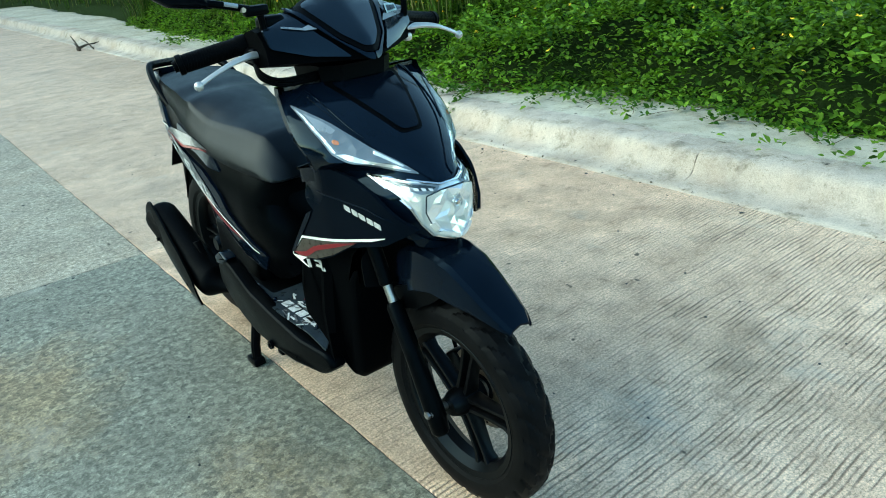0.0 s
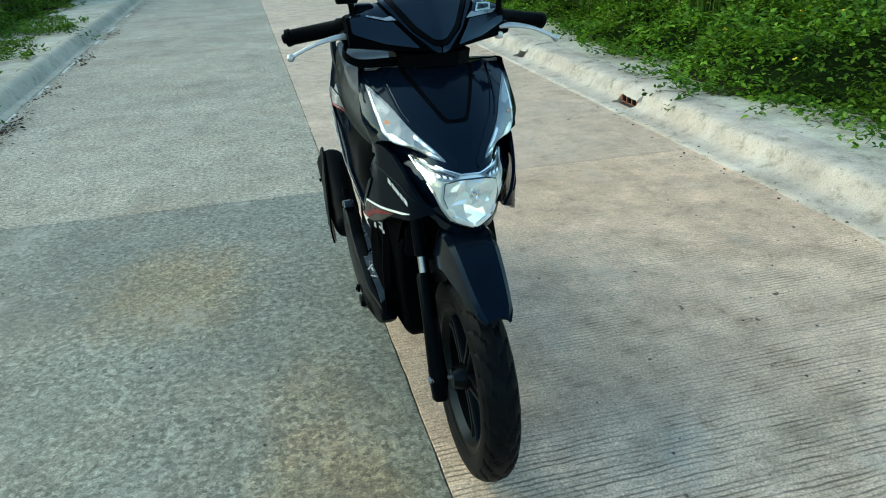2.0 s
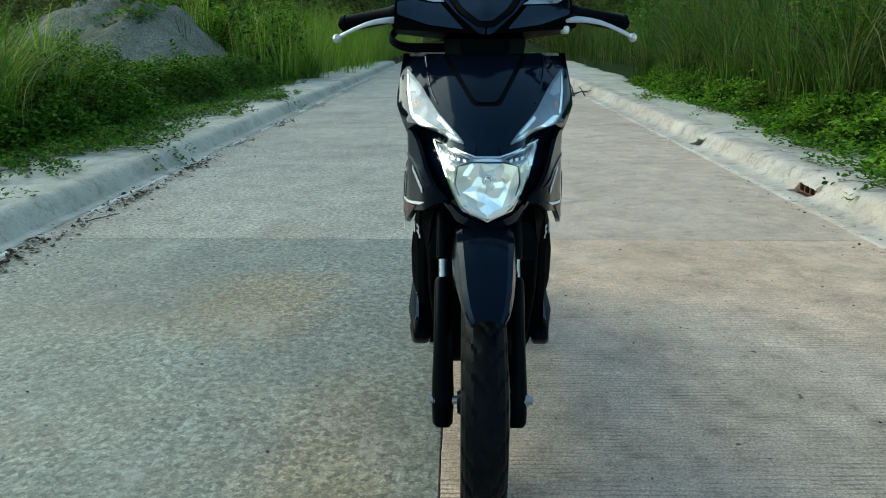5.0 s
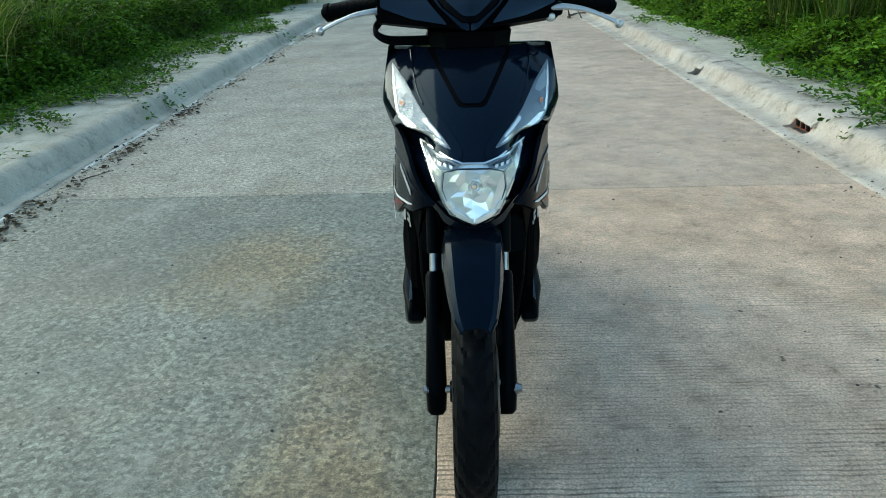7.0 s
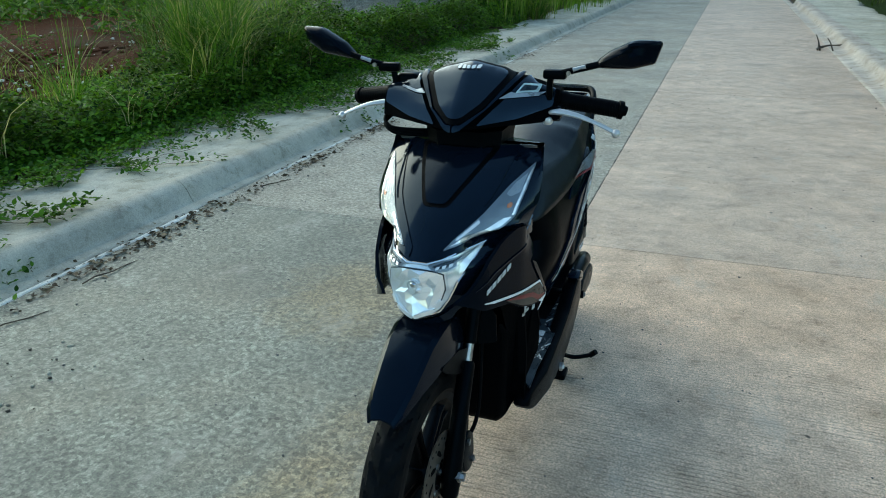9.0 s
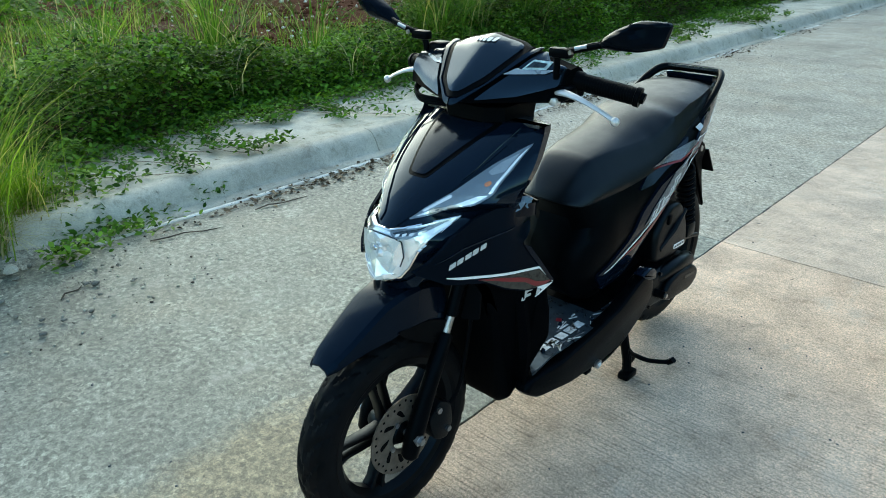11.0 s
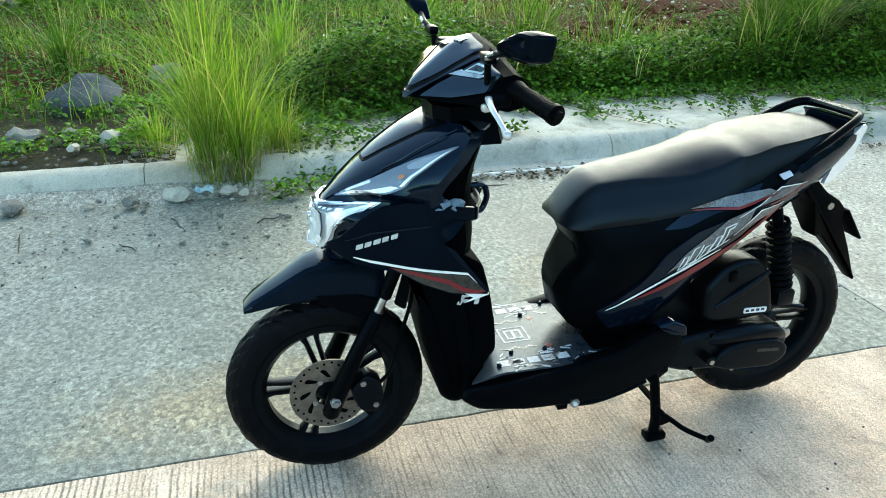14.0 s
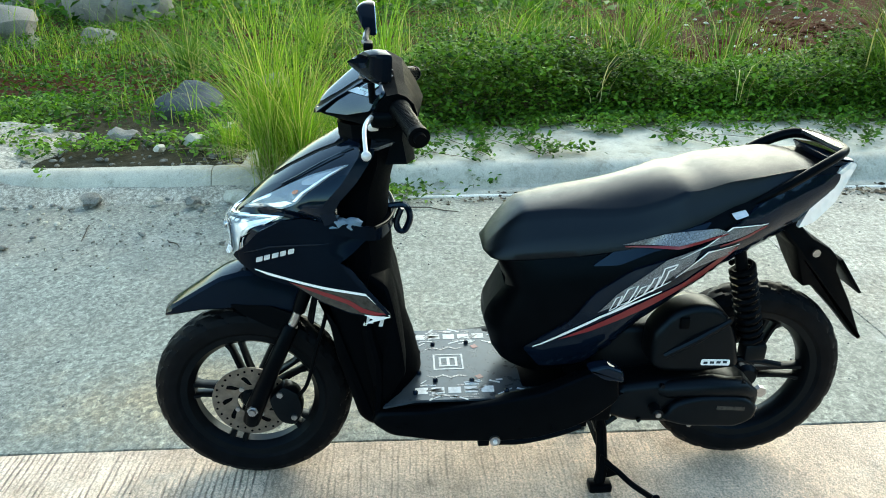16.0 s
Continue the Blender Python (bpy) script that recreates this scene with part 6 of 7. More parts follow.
mat_o = [(-0.162, 0.318), (-0.11, 0.37), (0.11, 0.37), (0.162, 0.318), (0.166, 0.60), (0.162, 0.86), (0.13, 0.87), (0.125, 0.66), (-0.125, 0.66), (-0.13, 0.87), (-0.162, 0.86), (-0.166, 0.60)]
mat_z = 0.318
mat = part("floor_mat", sheet(rounded(mat_o, 0.01), lambda u, v: Vector((u, v, mat_z + 0.05 * max(0, v - 0.64) - 0.22 * max(0, 0.40 - v))), (0, 0, -0.006)), mat_print, floorboard, "glossy dark mat with white prints and round studs")


def mat_mark(name, o, h=0.0008, material=mat_white):
    part(name, sheet(o, lambda u, v: Vector((u, v, mat_z + h + 0.05 * max(0, v - 0.64) - 0.22 * max(0, 0.40 - v))), (0, 0, -0.0006), 0.05), material, mat)


def mat_bar(u0, v0, du, dv, turn=0.0, material=mat_white):
    c, s = math.cos(turn), math.sin(turn)
    mat_mark("print_mark", [(u0 + a * c - b * s, v0 + a * s + b * c) for a, b in ((-du, -dv), (du, -dv), (du, dv), (-du, dv))], material=material)


for side in (-1, 1):
    for i in range(5):
        v0 = 0.415 + i * 0.040
        mat_bar(side * 0.126, v0, 0.0125, 0.0155)
    for i in range(26):
        r = random.Random(100 + i + side)
        mat_bar(side * r.uniform(0.085, 0.16), r.uniform(0.40, 0.64), r.uniform(0.001, 0.003), r.uniform(0.008, 0.022), r.uniform(-0.9, 0.9), mat_white if r.random() < 0.6 else dim_silver)
    for i in range(9):
        r = random.Random(300 + i + side)
        mat_bar(side * r.uniform(0.133, 0.154), r.uniform(0.66, 0.84), r.uniform(0.002, 0.005), r.uniform(0.006, 0.016), r.uniform(-0.9, 0.9))
for lo, hi, th in (((-0.036, 0.448), (0.036, 0.525), 0.0045), ((-0.022, 0.463), (0.022, 0.510), 0.006)):
    for a, b in (((lo[0], lo[1]), (hi[0], lo[1] + th)), ((lo[0], hi[1] - th), (hi[0], hi[1])), ((lo[0], lo[1] + th), (lo[0] + th, hi[1] - th)), ((hi[0] - th, lo[1] + th), (hi[0], hi[1] - th))):
        mat_mark("print_frame", [(a[0], a[1]), (b[0], a[1]), (b[0], b[1]), (a[0], b[1])])
mat_bar(0.0, 0.487, 0.016, 0.004)
for side in (-1, 1):
    mat_mark("print_script", band([(side * 0.062, 0.43), (side * 0.070, 0.45), (side * 0.060, 0.47), (side * 0.072, 0.49), (side * 0.062, 0.51), (side * 0.070, 0.53)], 0.006), 0.0008, dim_silver)
    mat_bar(side * 0.072, 0.560, 0.008, 0.008, 0.5, red_paint)
for x, y in ((0.135, 0.40), (-0.135, 0.40), (0.05, 0.41), (-0.05, 0.41), (0.14, 0.62), (-0.14, 0.62), (0.09, 0.54), (-0.09, 0.54), (0.085, 0.45), (-0.085, 0.45), (0.14, 0.75), (-0.14, 0.75)):
    part("stud", tube([(x, y, mat_z), (x, y, mat_z + 0.006), (x, y, mat_z + 0.009)], [0.0065, 0.006, 0.003], 10), gloss, mat, "round black stud")
RAIL = [(0.312, 0.288), (0.432, 0.299), (0.579, 0.316), (0.698, 0.338), (0.80, 0.385), (0.845, 0.395), (0.88, 0.37), (0.885, 0.31), (0.83, 0.262), (0.776, 0.233), (0.69, 0.207), (0.60, 0.202), (0.472, 0.208), (0.336, 0.222), (0.290, 0.255)]
for s in (-1, 1):
    bm = extrude_side(rounded(RAIL, 0.015), s * 0.142, s * 0.186, 0.012, 3)
    for v in bm.verts:
        v.co.x -= s * along(v.co.y, (0.29, 0.42), (0.022, 0.0))
    rail_ = part("side_rail", bm, satin, scooter, "long black side rail under the footboard", 0.5)
    part("rail_cap", extrude_side(rounded([(0.80, 0.40), (0.845, 0.412), (0.888, 0.392), (0.892, 0.36), (0.84, 0.37)], 0.01), s * 0.15, s * 0.188, 0.008, 3), gloss, rail_)
    part("rail_bolt", tube([(s * 0.186, 0.588, 0.213), (s * 0.194, 0.588, 0.213)], 0.013, 12), bolt_steel if s > 0 else satin, rail_)
    part("rail_bolt", tube([(s * 0.190, 0.588, 0.213), (s * 0.198, 0.588, 0.213)], 0.006, 6), white_paint if s > 0 else satin, rail_)
    part("rail_foot", block((min(s * 0.15, s * 0.18), 0.548, 0.188), (max(s * 0.15, s * 0.18), 0.576, 0.206), 0.004), matt, rail_)

# body under the seat
BY = (0.572, 0.585, 0.605, 0.64, 0.70, 0.81, 0.87, 0.92, 1.0, 1.11, 1.2, 1.28, 1.34, 1.375)
BB = (0.46, 0.41, 0.375, 0.352, 0.333, 0.352, 0.405, 0.465, 0.53, 0.615, 0.66, 0.70, 0.75, 0.79)
BT = (0.60, 0.63, 0.648, 0.655, 0.665, 0.682, 0.692, 0.705, 0.738, 0.785, 0.822, 0.846, 0.852, 0.848)
BW = (0.055, 0.082, 0.108, 0.128, 0.145, 0.157, 0.162, 0.165, 0.166, 0.157, 0.138, 0.115, 0.096, 0.082)
FS, FW = (0, 0.12, 0.3, 0.6, 0.85, 1.0), (0.55, 0.74, 0.88, 1.0, 0.97, 0.84)


def body_x(y, z):
    lo, hi = along(y, BY, BB), along(y, BY, BT)
    return along(y, BY, BW) * along((z - lo) / (hi - lo), FS, FW)


rings = []
for i in range(40):
    y = BY[0] + (BY[-1] - BY[0]) * i / 39
    lo, hi, wd = along(y, BY, BB), along(y, BY, BT), along(y, BY, BW)
    half = [(wd * along(q, FS, FW), lo + (hi - lo) * q) for q in (0, 0.06, 0.15, 0.3, 0.45, 0.6, 0.75, 0.88, 1.0)]
    rings.append([(x, y, z) for x, z in half] + [(-x, y, z) for x, z in half[::-1]])
bm = loft(rings)
for v in bm.verts:
    v.co.y += 0.05 * math.exp(-((v.co.z - 0.575) / 0.05) ** 2) * max(0, 1 - (v.co.y - 0.57) / 0.12)
body = part("body", bm, satin, scooter, "black body under the seat", 0.5)


def body_side(s, lift_):
    return lambda u, v: Vector((s * (body_x(u, v) + lift_), u, v))


SIDE = [(0.655, 0.43), (0.755, 0.51), (0.81, 0.588), (0.889, 0.645), (0.987, 0.678), (1.08, 0.722), (1.16, 0.785), (1.27, 0.835), (1.365, 0.838), (1.35, 0.775), (1.27, 0.705), (1.20, 0.670), (1.11, 0.628), (1.0, 0.545), (0.92, 0.482), (0.865, 0.425), (0.79, 0.372), (0.70, 0.372)]
for s in (-1, 1):
    side = side_sheet("side_cover", SIDE, s, 0.008, 0.012, gloss, body, "glossy black side cover with silver, red and white marks", 0.012, 0.02, body_side)
    upper = side_sheet("upper_side_cover", [(0.80, 0.650), (0.86, 0.690), (0.97, 0.722), (1.06, 0.752), (1.02, 0.712), (0.93, 0.685), (0.86, 0.655)], s, 0.006, 0.008, gloss, body, "", 0.008, 0.02, body_side)

    def mark(name, o, material, label, lift_=0.0105, r=0.001):
        side_sheet(name, o, s, lift_, 0.001, material, side, label, r, 0.02, body_side)

    mark("red_stripe", [(0.735, 0.462), (0.892, 0.548), (1.009, 0.606), (1.118, 0.690), (1.126, 0.688), (1.048, 0.608), (0.937, 0.546), (0.80, 0.485)], red_paint, "red stripe")
    mark("white_stripe", band([(0.678, 0.438), (0.75, 0.481), (0.824, 0.528), (0.893, 0.562), (0.96, 0.590)], 0.006), white_paint, "white stripe", 0.0115)
    mark("grey_field", [(0.817, 0.540), (0.857, 0.588), (0.962, 0.671), (1.037, 0.699), (1.020, 0.664), (0.96, 0.618), (0.915, 0.592)], dim_silver, "silver hatched field")
    mark("grey_field", [(0.980, 0.630), (1.049, 0.685), (1.122, 0.697), (1.106, 0.672), (1.05, 0.655)], dim_silver, "silver hatched field")
    mark("silver_blade", [(0.865, 0.700), (0.955, 0.724), (1.067, 0.741), (1.092, 0.732), (0.983, 0.703)], dim_silver, "silver hatched blade", 0.013)
    mark("silver_blade", [(1.035, 0.696), (1.094, 0.738), (1.185, 0.741), (1.138, 0.721)], dim_silver, "silver hatched blade")
    mark("red_edge", band([(0.870, 0.696), (0.983, 0.700), (1.03, 0.712), (1.09, 0.729)], 0.006), red_paint, "red edge", 0.014)
    mark("red_edge", band([(1.075, 0.700), (1.14, 0.716), (1.185, 0.738)], 0.008), red_paint, "red edge", 0.012)
    # the model name as plain slanting white shapes
    for o in ([(0.842, 0.545), (0.855, 0.580), (0.868, 0.586), (0.858, 0.556)], [(0.862, 0.560), (0.880, 0.602), (0.902, 0.612), (0.884, 0.570)], [(0.895, 0.575), (0.908, 0.606), (0.926, 0.614), (0.914, 0.584)],
              [(0.918, 0.588), (0.935, 0.628), (0.948, 0.634), (0.938, 0.596)], [(0.942, 0.602), (0.957, 0.652), (0.985, 0.662), (0.978, 0.652), (0.966, 0.646), (0.954, 0.606)]):
        mark("name_shape", band(o + o[:1], 0.0030), white_paint, "", 0.0125, 0.0004)
    mark("white_edge", band([(0.83, 0.532), (0.915, 0.586), (0.975, 0.618)], 0.004), white_paint, "", 0.0125)
    mark("white_edge", band([(0.990, 0.675), (1.045, 0.702)], 0.003), white_paint, "", 0.0125)
    mark("white_edge", band([(0.985, 0.628), (1.05, 0.688), (1.125, 0.699)], 0.003), white_paint, "", 0.0125)
    mark("white_edge", band([(1.04, 0.698), (1.10, 0.742), (1.186, 0.743)], 0.003), white_paint, "", 0.0125)
side_sheet("seat_tag", [(1.098, 0.769), (1.128, 0.777), (1.135, 0.766), (1.106, 0.758)], 1, 0.010, 0.002, alu, body, "small white sticker", 0.002, 0.02, body_side)

# seat
SY = (0.566, 0.575, 0.594, 0.620, 0.652, 0.70, 0.76, 0.82, 0.88, 0.93, 0.965, 0.995, 1.02, 1.045, 1.10, 1.2, 1.26, 1.30, 1.325, 1.335)
ST = (0.664, 0.674, 0.700, 0.731, 0.758, 0.769, 0.781, 0.792, 0.806, 0.818, 0.826, 0.830, 0.831, 0.832, 0.845, 0.856, 0.863, 0.862, 0.850, 0.836)
SB = (0.655, 0.648, 0.646, 0.648, 0.652, 0.658, 0.663, 0.672, 0.682, 0.695, 0.707, 0.719, 0.729, 0.74, 0.768, 0.816, 0.828, 0.832, 0.834, 0.836)
SW = (0.050, 0.078, 0.097, 0.109, 0.118, 0.128, 0.136, 0.143, 0.148, 0.150, 0.150, 0.149, 0.147, 0.144, 0.138, 0.127, 0.118, 0.104, 0.085, 0.06)
rings = []
for i in range(52):
    y = SY[0] + (SY[-1] - SY[0]) * (i / 51)
    t_, b_, w_ = along(y, SY, ST), along(y, SY, SB), along(y, SY, SW)
    h = t_ - b_
    edge_, sag = along(y, (0.58, 0.65, 0.74, 0.9, 1.0, 1.17, 1.3), (0.50, 0.54, 0.60, 0.72, 0.78, 0.87, 0.86)), along(y, (0.58, 0.65, 0.74, 0.9, 0.97, 1.0, 1.1, 1.3), (0.004, 0.006, 0.012, 0.036, 0.030, 0.018, 0.012, 0.010))
    sag = min(sag, 0.45 * h)
    half = [(0.0, t_), (0.5 * edge_, t_ - 0.16 * sag), (0.86 * edge_, t_ - 0.62 * sag), (edge_, t_ - sag), (edge_ + 0.035, t_ - sag - 0.022 * h), (edge_ + 0.30 * (1 - edge_), t_ - sag - 0.22 * (h - sag)), (edge_ + 0.62 * (1 - edge_), t_ - sag - 0.50 * (h - sag)), (0.985, t_ - sag - 0.78 * (h - sag)), (0.995, t_ - 0.95 * h), (0.95, b_)]
    rings.append([(q * w_, y, z) for q, z in half] + [(-q * w_, y, z) for q, z in half[:0:-1]])
part("seat", loft(rings), vinyl, scooter, "long black vinyl seat with a stepped pillion part", 0.9)

# grab rail, tail lamp, rear guard
rail_line = [(0.122, 1.11, 0.757), (0.128, 1.165, 0.788), (0.126, 1.24, 0.830), (0.118, 1.295, 0.860), (0.100, 1.345, 0.880), (0.06, 1.378, 0.880), (0, 1.386, 0.879)]
rail_line += [(-a, b, c) for a, b, c in rail_line[-2::-1]]
part("grab_rail", tube(smooth_line(rail_line, 6), 0.0125, 12, 0.8), satin, scooter, "black grab rail round the pillion seat", 0.9)
part("rail_plate", sheet(rounded([(-0.088, 1.352), (-0.055, 1.384), (0.055, 1.384), (0.088, 1.352), (0.060, 1.350), (-0.060, 1.350)], 0.006), lambda u, v: Vector((u, v, 0.893 - 0.10 * (v - 1.35))), (0, 0, -0.008)), sky_plastic, scooter, "smooth top of the grab rail")
tail = part("tail_lamp", extrude_side(rounded([(1.33, 0.76), (1.365, 0.765), (1.400, 0.842), (1.388, 0.852), (1.35, 0.845)], 0.006), -0.075, 0.075, 0.01), red_lens, scooter, "red tail lamp with silver side lenses")
for s in (-1, 1):
    part("side_lens", sheet(rounded([(1.280, 0.712), (1.320, 0.722), (1.368, 0.768), (1.405, 0.852), (1.388, 0.860), (1.340, 0.825), (1.310, 0.775)], 0.006), lambda u, v, s=s: Vector((s * (0.106 - 0.22 * (u - 1.285)), u, v)), (-s * 0.012, 0, 0)), facet, tail, "silver side lens")
part("tail_lip", extrude_side(rounded([(1.345, 0.846), (1.395, 0.852), (1.398, 0.862), (1.33, 0.872)], 0.004), -0.08, 0.08, 0.006), gloss, tail)
guard = part("rear_mudguard", extrude_side(rounded([(1.26, 0.70), (1.30, 0.715), (1.35, 0.668), (1.403, 0.637), (1.429, 0.611), (1.441, 0.570), (1.505, 0.475), (1.568, 0.353), (1.548, 0.362), (1.479, 0.440), (1.395, 0.524), (1.372, 0.520), (1.344, 0.577), (1.315, 0.640), (1.29, 0.662)], 0.006), -0.062, 0.062, 0.008), matt, scooter, "black rear mudguard")
for v in guard.data.vertices:
    v.co.x *= along(v.co.z, (0.35, 0.52, 0.60, 0.66), (0.22, 0.42, 0.85, 1.0))
plate = part("plate_holder", extrude_side([(1.432, 0.606), (1.438, 0.608), (1.505, 0.516), (1.499, 0.513)], -0.06, 0.06, 0.0015), satin, guard, "black plate holder")
part("guard_bolt", tube([(0.062, 1.365, 0.628), (0.066, 1.365, 0.628)], 0.010, 10), bolt_steel, guard)

# engine and drive case
drive = part("engine_case", extrude_side(rounded([(0.86, 0.24), (0.89, 0.32), (0.938, 0.326), (1.004, 0.332), (1.10, 0.336), (1.18, 0.332), (1.237, 0.306), (1.256, 0.27), (1.245, 0.222), (1.197, 0.192), (1.05, 0.205), (0.93, 0.212)], 0.02), 0.045, 0.145, 0.022, 4), engine, scooter, "black engine and drive case", 0.5)
part("case_cover", extrude_side(rounded([(0.995, 0.235), (1.035, 0.285), (1.10, 0.298), (1.20, 0.292), (1.242, 0.262), (1.235, 0.225), (1.19, 0.203), (1.06, 0.212)], 0.018), 0.140, 0.166, 0.012, 4), engine, drive, "", 0.5)
part("case_rib", tube([(0.120, 0.965, 0.300), (0.132, 1.02, 0.306), (0.136, 1.12, 0.312), (0.134, 1.20, 0.302), (0.124, 1.24, 0.276)], [0.014, 0.024, 0.028, 0.027, 0.016], 14), engine, drive, "", 0.9)
part("kick_shaft", tube([(0.14, 0.985, 0.262), (0.178, 0.985, 0.262)], 0.014, 12), engine, drive)
part("kick_bolt", tube([(0.176, 0.985, 0.262), (0.183, 0.985, 0.262)], 0.0075, 6), bolt_steel, drive)
for i, (y, z) in enumerate(((0.90, 0.30), (0.95, 0.225), (1.08, 0.205), (1.24, 0.25), (1.0, 0.322), (1.20, 0.322))):
    part("case_bolt", tube([(0.140, y, z), (0.150, y, z)], 0.006, 6), bolt_steel if i in (2, 3) else engine, drive)
part("case_name_bar", extrude_side([(1.135, 0.262), (1.205, 0.256), (1.205, 0.266), (1.135, 0.272)], 0.164, 0.1672, 0), bronze, drive)
filt = part("air_filter_box", extrude_side(rounded([(0.966, 0.372), (0.968, 0.460), (1.012, 0.516), (1.060, 0.532), (1.112, 0.528), (1.146, 0.500), (1.170, 0.452), (1.193, 0.358), (1.10, 0.346), (1.0, 0.352)], 0.018), 0.05, 0.135, 0.018, 4), engine, scooter, "black air filter box with a small white badge", 0.5)
part("badge", extrude_side(rounded([(1.090, 0.372), (1.162, 0.368), (1.163, 0.384), (1.092, 0.388)], 0.004), 0.130, 0.1366, 0), white_paint, filt, "white badge plate")
for i in range(4):
    part("badge_mark", extrude_side([(1.097 + i * 0.016, 0.3755), (1.107 + i * 0.016, 0.375), (1.107 + i * 0.016, 0.3815), (1.097 + i * 0.016, 0.382)], 0.1366, 0.1372, 0), mat_print, filt)
part("filter_rib", tube([(0.13, 1.0, 0.40), (0.137, 1.07, 0.445), (0.130, 1.15, 0.49)], [0.01, 0.012, 0.008], 10), engine, filt)
part("filter_clip", block((0.13, 1.025, 0.475), (0.142, 1.048, 0.505), 0.004), matt, filt)
part("engine_block", block((-0.10, 0.78, 0.215), (0.06, 1.08, 0.44), 0.02, 3), engine, scooter, "dark engine block under the body")
part("swing_hanger", extrude_side(rounded([(0.78, 0.30), (0.84, 0.34), (0.93, 0.30), (0.92, 0.235), (0.84, 0.22), (0.78, 0.24)], 0.012), 0.06, 0.13, 0.01), matt, scooter)
shock = part("shock_absorber", tube([(0.105, 1.155, 0.66), (0.105, 1.226, 0.40)], 0.014, 12), matt, scooter, "black coil spring shock absorber")
a, b = Vector((0.105, 1.165, 0.625)), Vector((0.105, 1.220, 0.425))
d = (b - a).normalized()
e1 = d.orthogonal().normalized()
e2 = d.cross(e1)
part("coil_spring", tube([a.lerp(b, k / 110) + (e1 * math.cos(k * 0.62) + e2 * math.sin(k * 0.62)) * 0.0255 for k in range(111)], 0.0072, 6), matt, shock)
part("shock_mount", block((0.085, 1.20, 0.372), (0.13, 1.255, 0.418), 0.008), engine, shock)
part("rear_axle_nut", tube([(0.10, 1.268, 0.27), (0.115, 1.268, 0.27)], 0.015, 6), bolt_steel, scooter)
part("brake_rod", tube([(0.115, 1.18, 0.375), (0.118, 1.25, 0.365), (0.116, 1.30, 0.352)], 0.008, 8), engine, scooter)

# exhaust on the other side
pipe = part("exhaust", tube(smooth_line([(-0.10, 0.98, 0.215), (-0.142, 1.06, 0.225), (-0.152, 1.12, 0.245), (-0.155, 1.30, 0.315), (-0.157, 1.42, 0.362), (-0.157, 1.445, 0.371)], 5), [0.020, 0.022, 0.024, 0.028, 0.034, 0.045] + [0.052] * 5 + [0.057] * 10 + [0.056, 0.054, 0.050, 0.045, 0.03], 18), matt, scooter, "black exhaust silencer", 0.9)
shield_o = [(1.03, 0.175), (1.08, 0.262), (1.17, 0.318), (1.32, 0.385), (1.44, 0.432), (1.468, 0.39), (1.452, 0.31), (1.36, 0.262), (1.22, 0.205), (1.10, 0.16)]
part("heat_shield", sheet(rounded(shield_o, 0.018), lambda u, v: Vector((-0.207 - 0.012 * math.sin(u * 7) + 3.0 * (v - (0.245 + 0.38 * (u - 1.12))) ** 2, u, v)), (0.006, 0, 0)), satin, pipe, "grey-black heat shield")
part("shield_slot", sheet(rounded([(1.36, 0.335), (1.41, 0.375), (1.425, 0.355), (1.39, 0.315)], 0.008), lambda u, v: Vector((-0.2115 - 0.012 * math.sin(u * 7) + 3.0 * (v - (0.245 + 0.38 * (u - 1.12))) ** 2, u, v)), (0.003, 0, 0)), matt, pipe)
for y, z in ((1.12, 0.225), (1.33, 0.325)):
    part("shield_bolt", tube([(-0.209, y, z), (-0.219, y, z)], 0.007, 6), matt, pipe)
part("exhaust_bracket", extrude_side([(1.10, 0.28), (1.16, 0.34), (1.19, 0.33), (1.15, 0.27)], -0.15, -0.13, 0.003), matt, pipe)

# centre stand, side stand
stand = part("centre_stand", tube([(-0.115, 0.868, 0.175), (0.115, 0.868, 0.175)], 0.013, 10), matt, scooter, "black centre stand resting on the road")
for s in (-1, 1):
    part("stand_leg", tube([(s * 0.100, 0.868, 0.20), (s * 0.105, 0.872, 0.17), (s * 0.128, 0.878, 0.06), (s * 0.134, 0.872, 0.022)], [0.012, 0.014, 0.015, 0.015], 10), matt, stand)
    part("stand_foot", block((min(s * 0.118, s * 0.156), 0.842, 0.002), (max(s * 0.118, s * 0.156), 0.902, 0.026), 0.006), satin, stand)
part("stand_brace", tube([(-0.118, 0.874, 0.11), (0.118, 0.874, 0.11)], 0.009, 8), matt, stand)
part("stand_plate", sheet(rounded([(0.868, 0.115), (0.905, 0.075), (0.925, 0.045), (0.888, 0.035), (0.866, 0.05)], 0.01), lambda u, v: Vector((0.135, u, v)), (-0.006, 0, 0)), matt, stand)
tread_bar = part("stand_tread", tube(smooth_line([(0.130, 0.880, 0.085), (0.140, 0.915, 0.060), (0.165, 0.945, 0.040), (0.198, 0.975, 0.034), (0.220, 0.990, 0.036)], 5), 0.0075, 10), matt, stand)
part("tread_pad", tube([(0.213, 0.992, 0.030), (0.232, 0.988, 0.050)], 0.010, 8), satin, tread_bar)
part("return_spring", tube([(0.09, 0.868, 0.16), (0.095, 0.91, 0.20)], 0.008, 8), engine, stand)
side_stand = part("side_stand", tube(smooth_line([(0.172, 0.600, 0.198), (0.172, 0.66, 0.198), (0.168, 0.74, 0.212), (0.162, 0.80, 0.228)], 4), 0.0105, 10), satin, scooter, "black side stand folded up")
part("side_stand_plate", block((0.12, 0.70, 0.222), (0.165, 0.80, 0.250), 0.006), bolt_steel, side_stand)

# parts that carry pieces of their own hang directly on the scooter
for ob in [o for p in scooter.children for o in p.children if o.children]:
    ob.parent = scooter

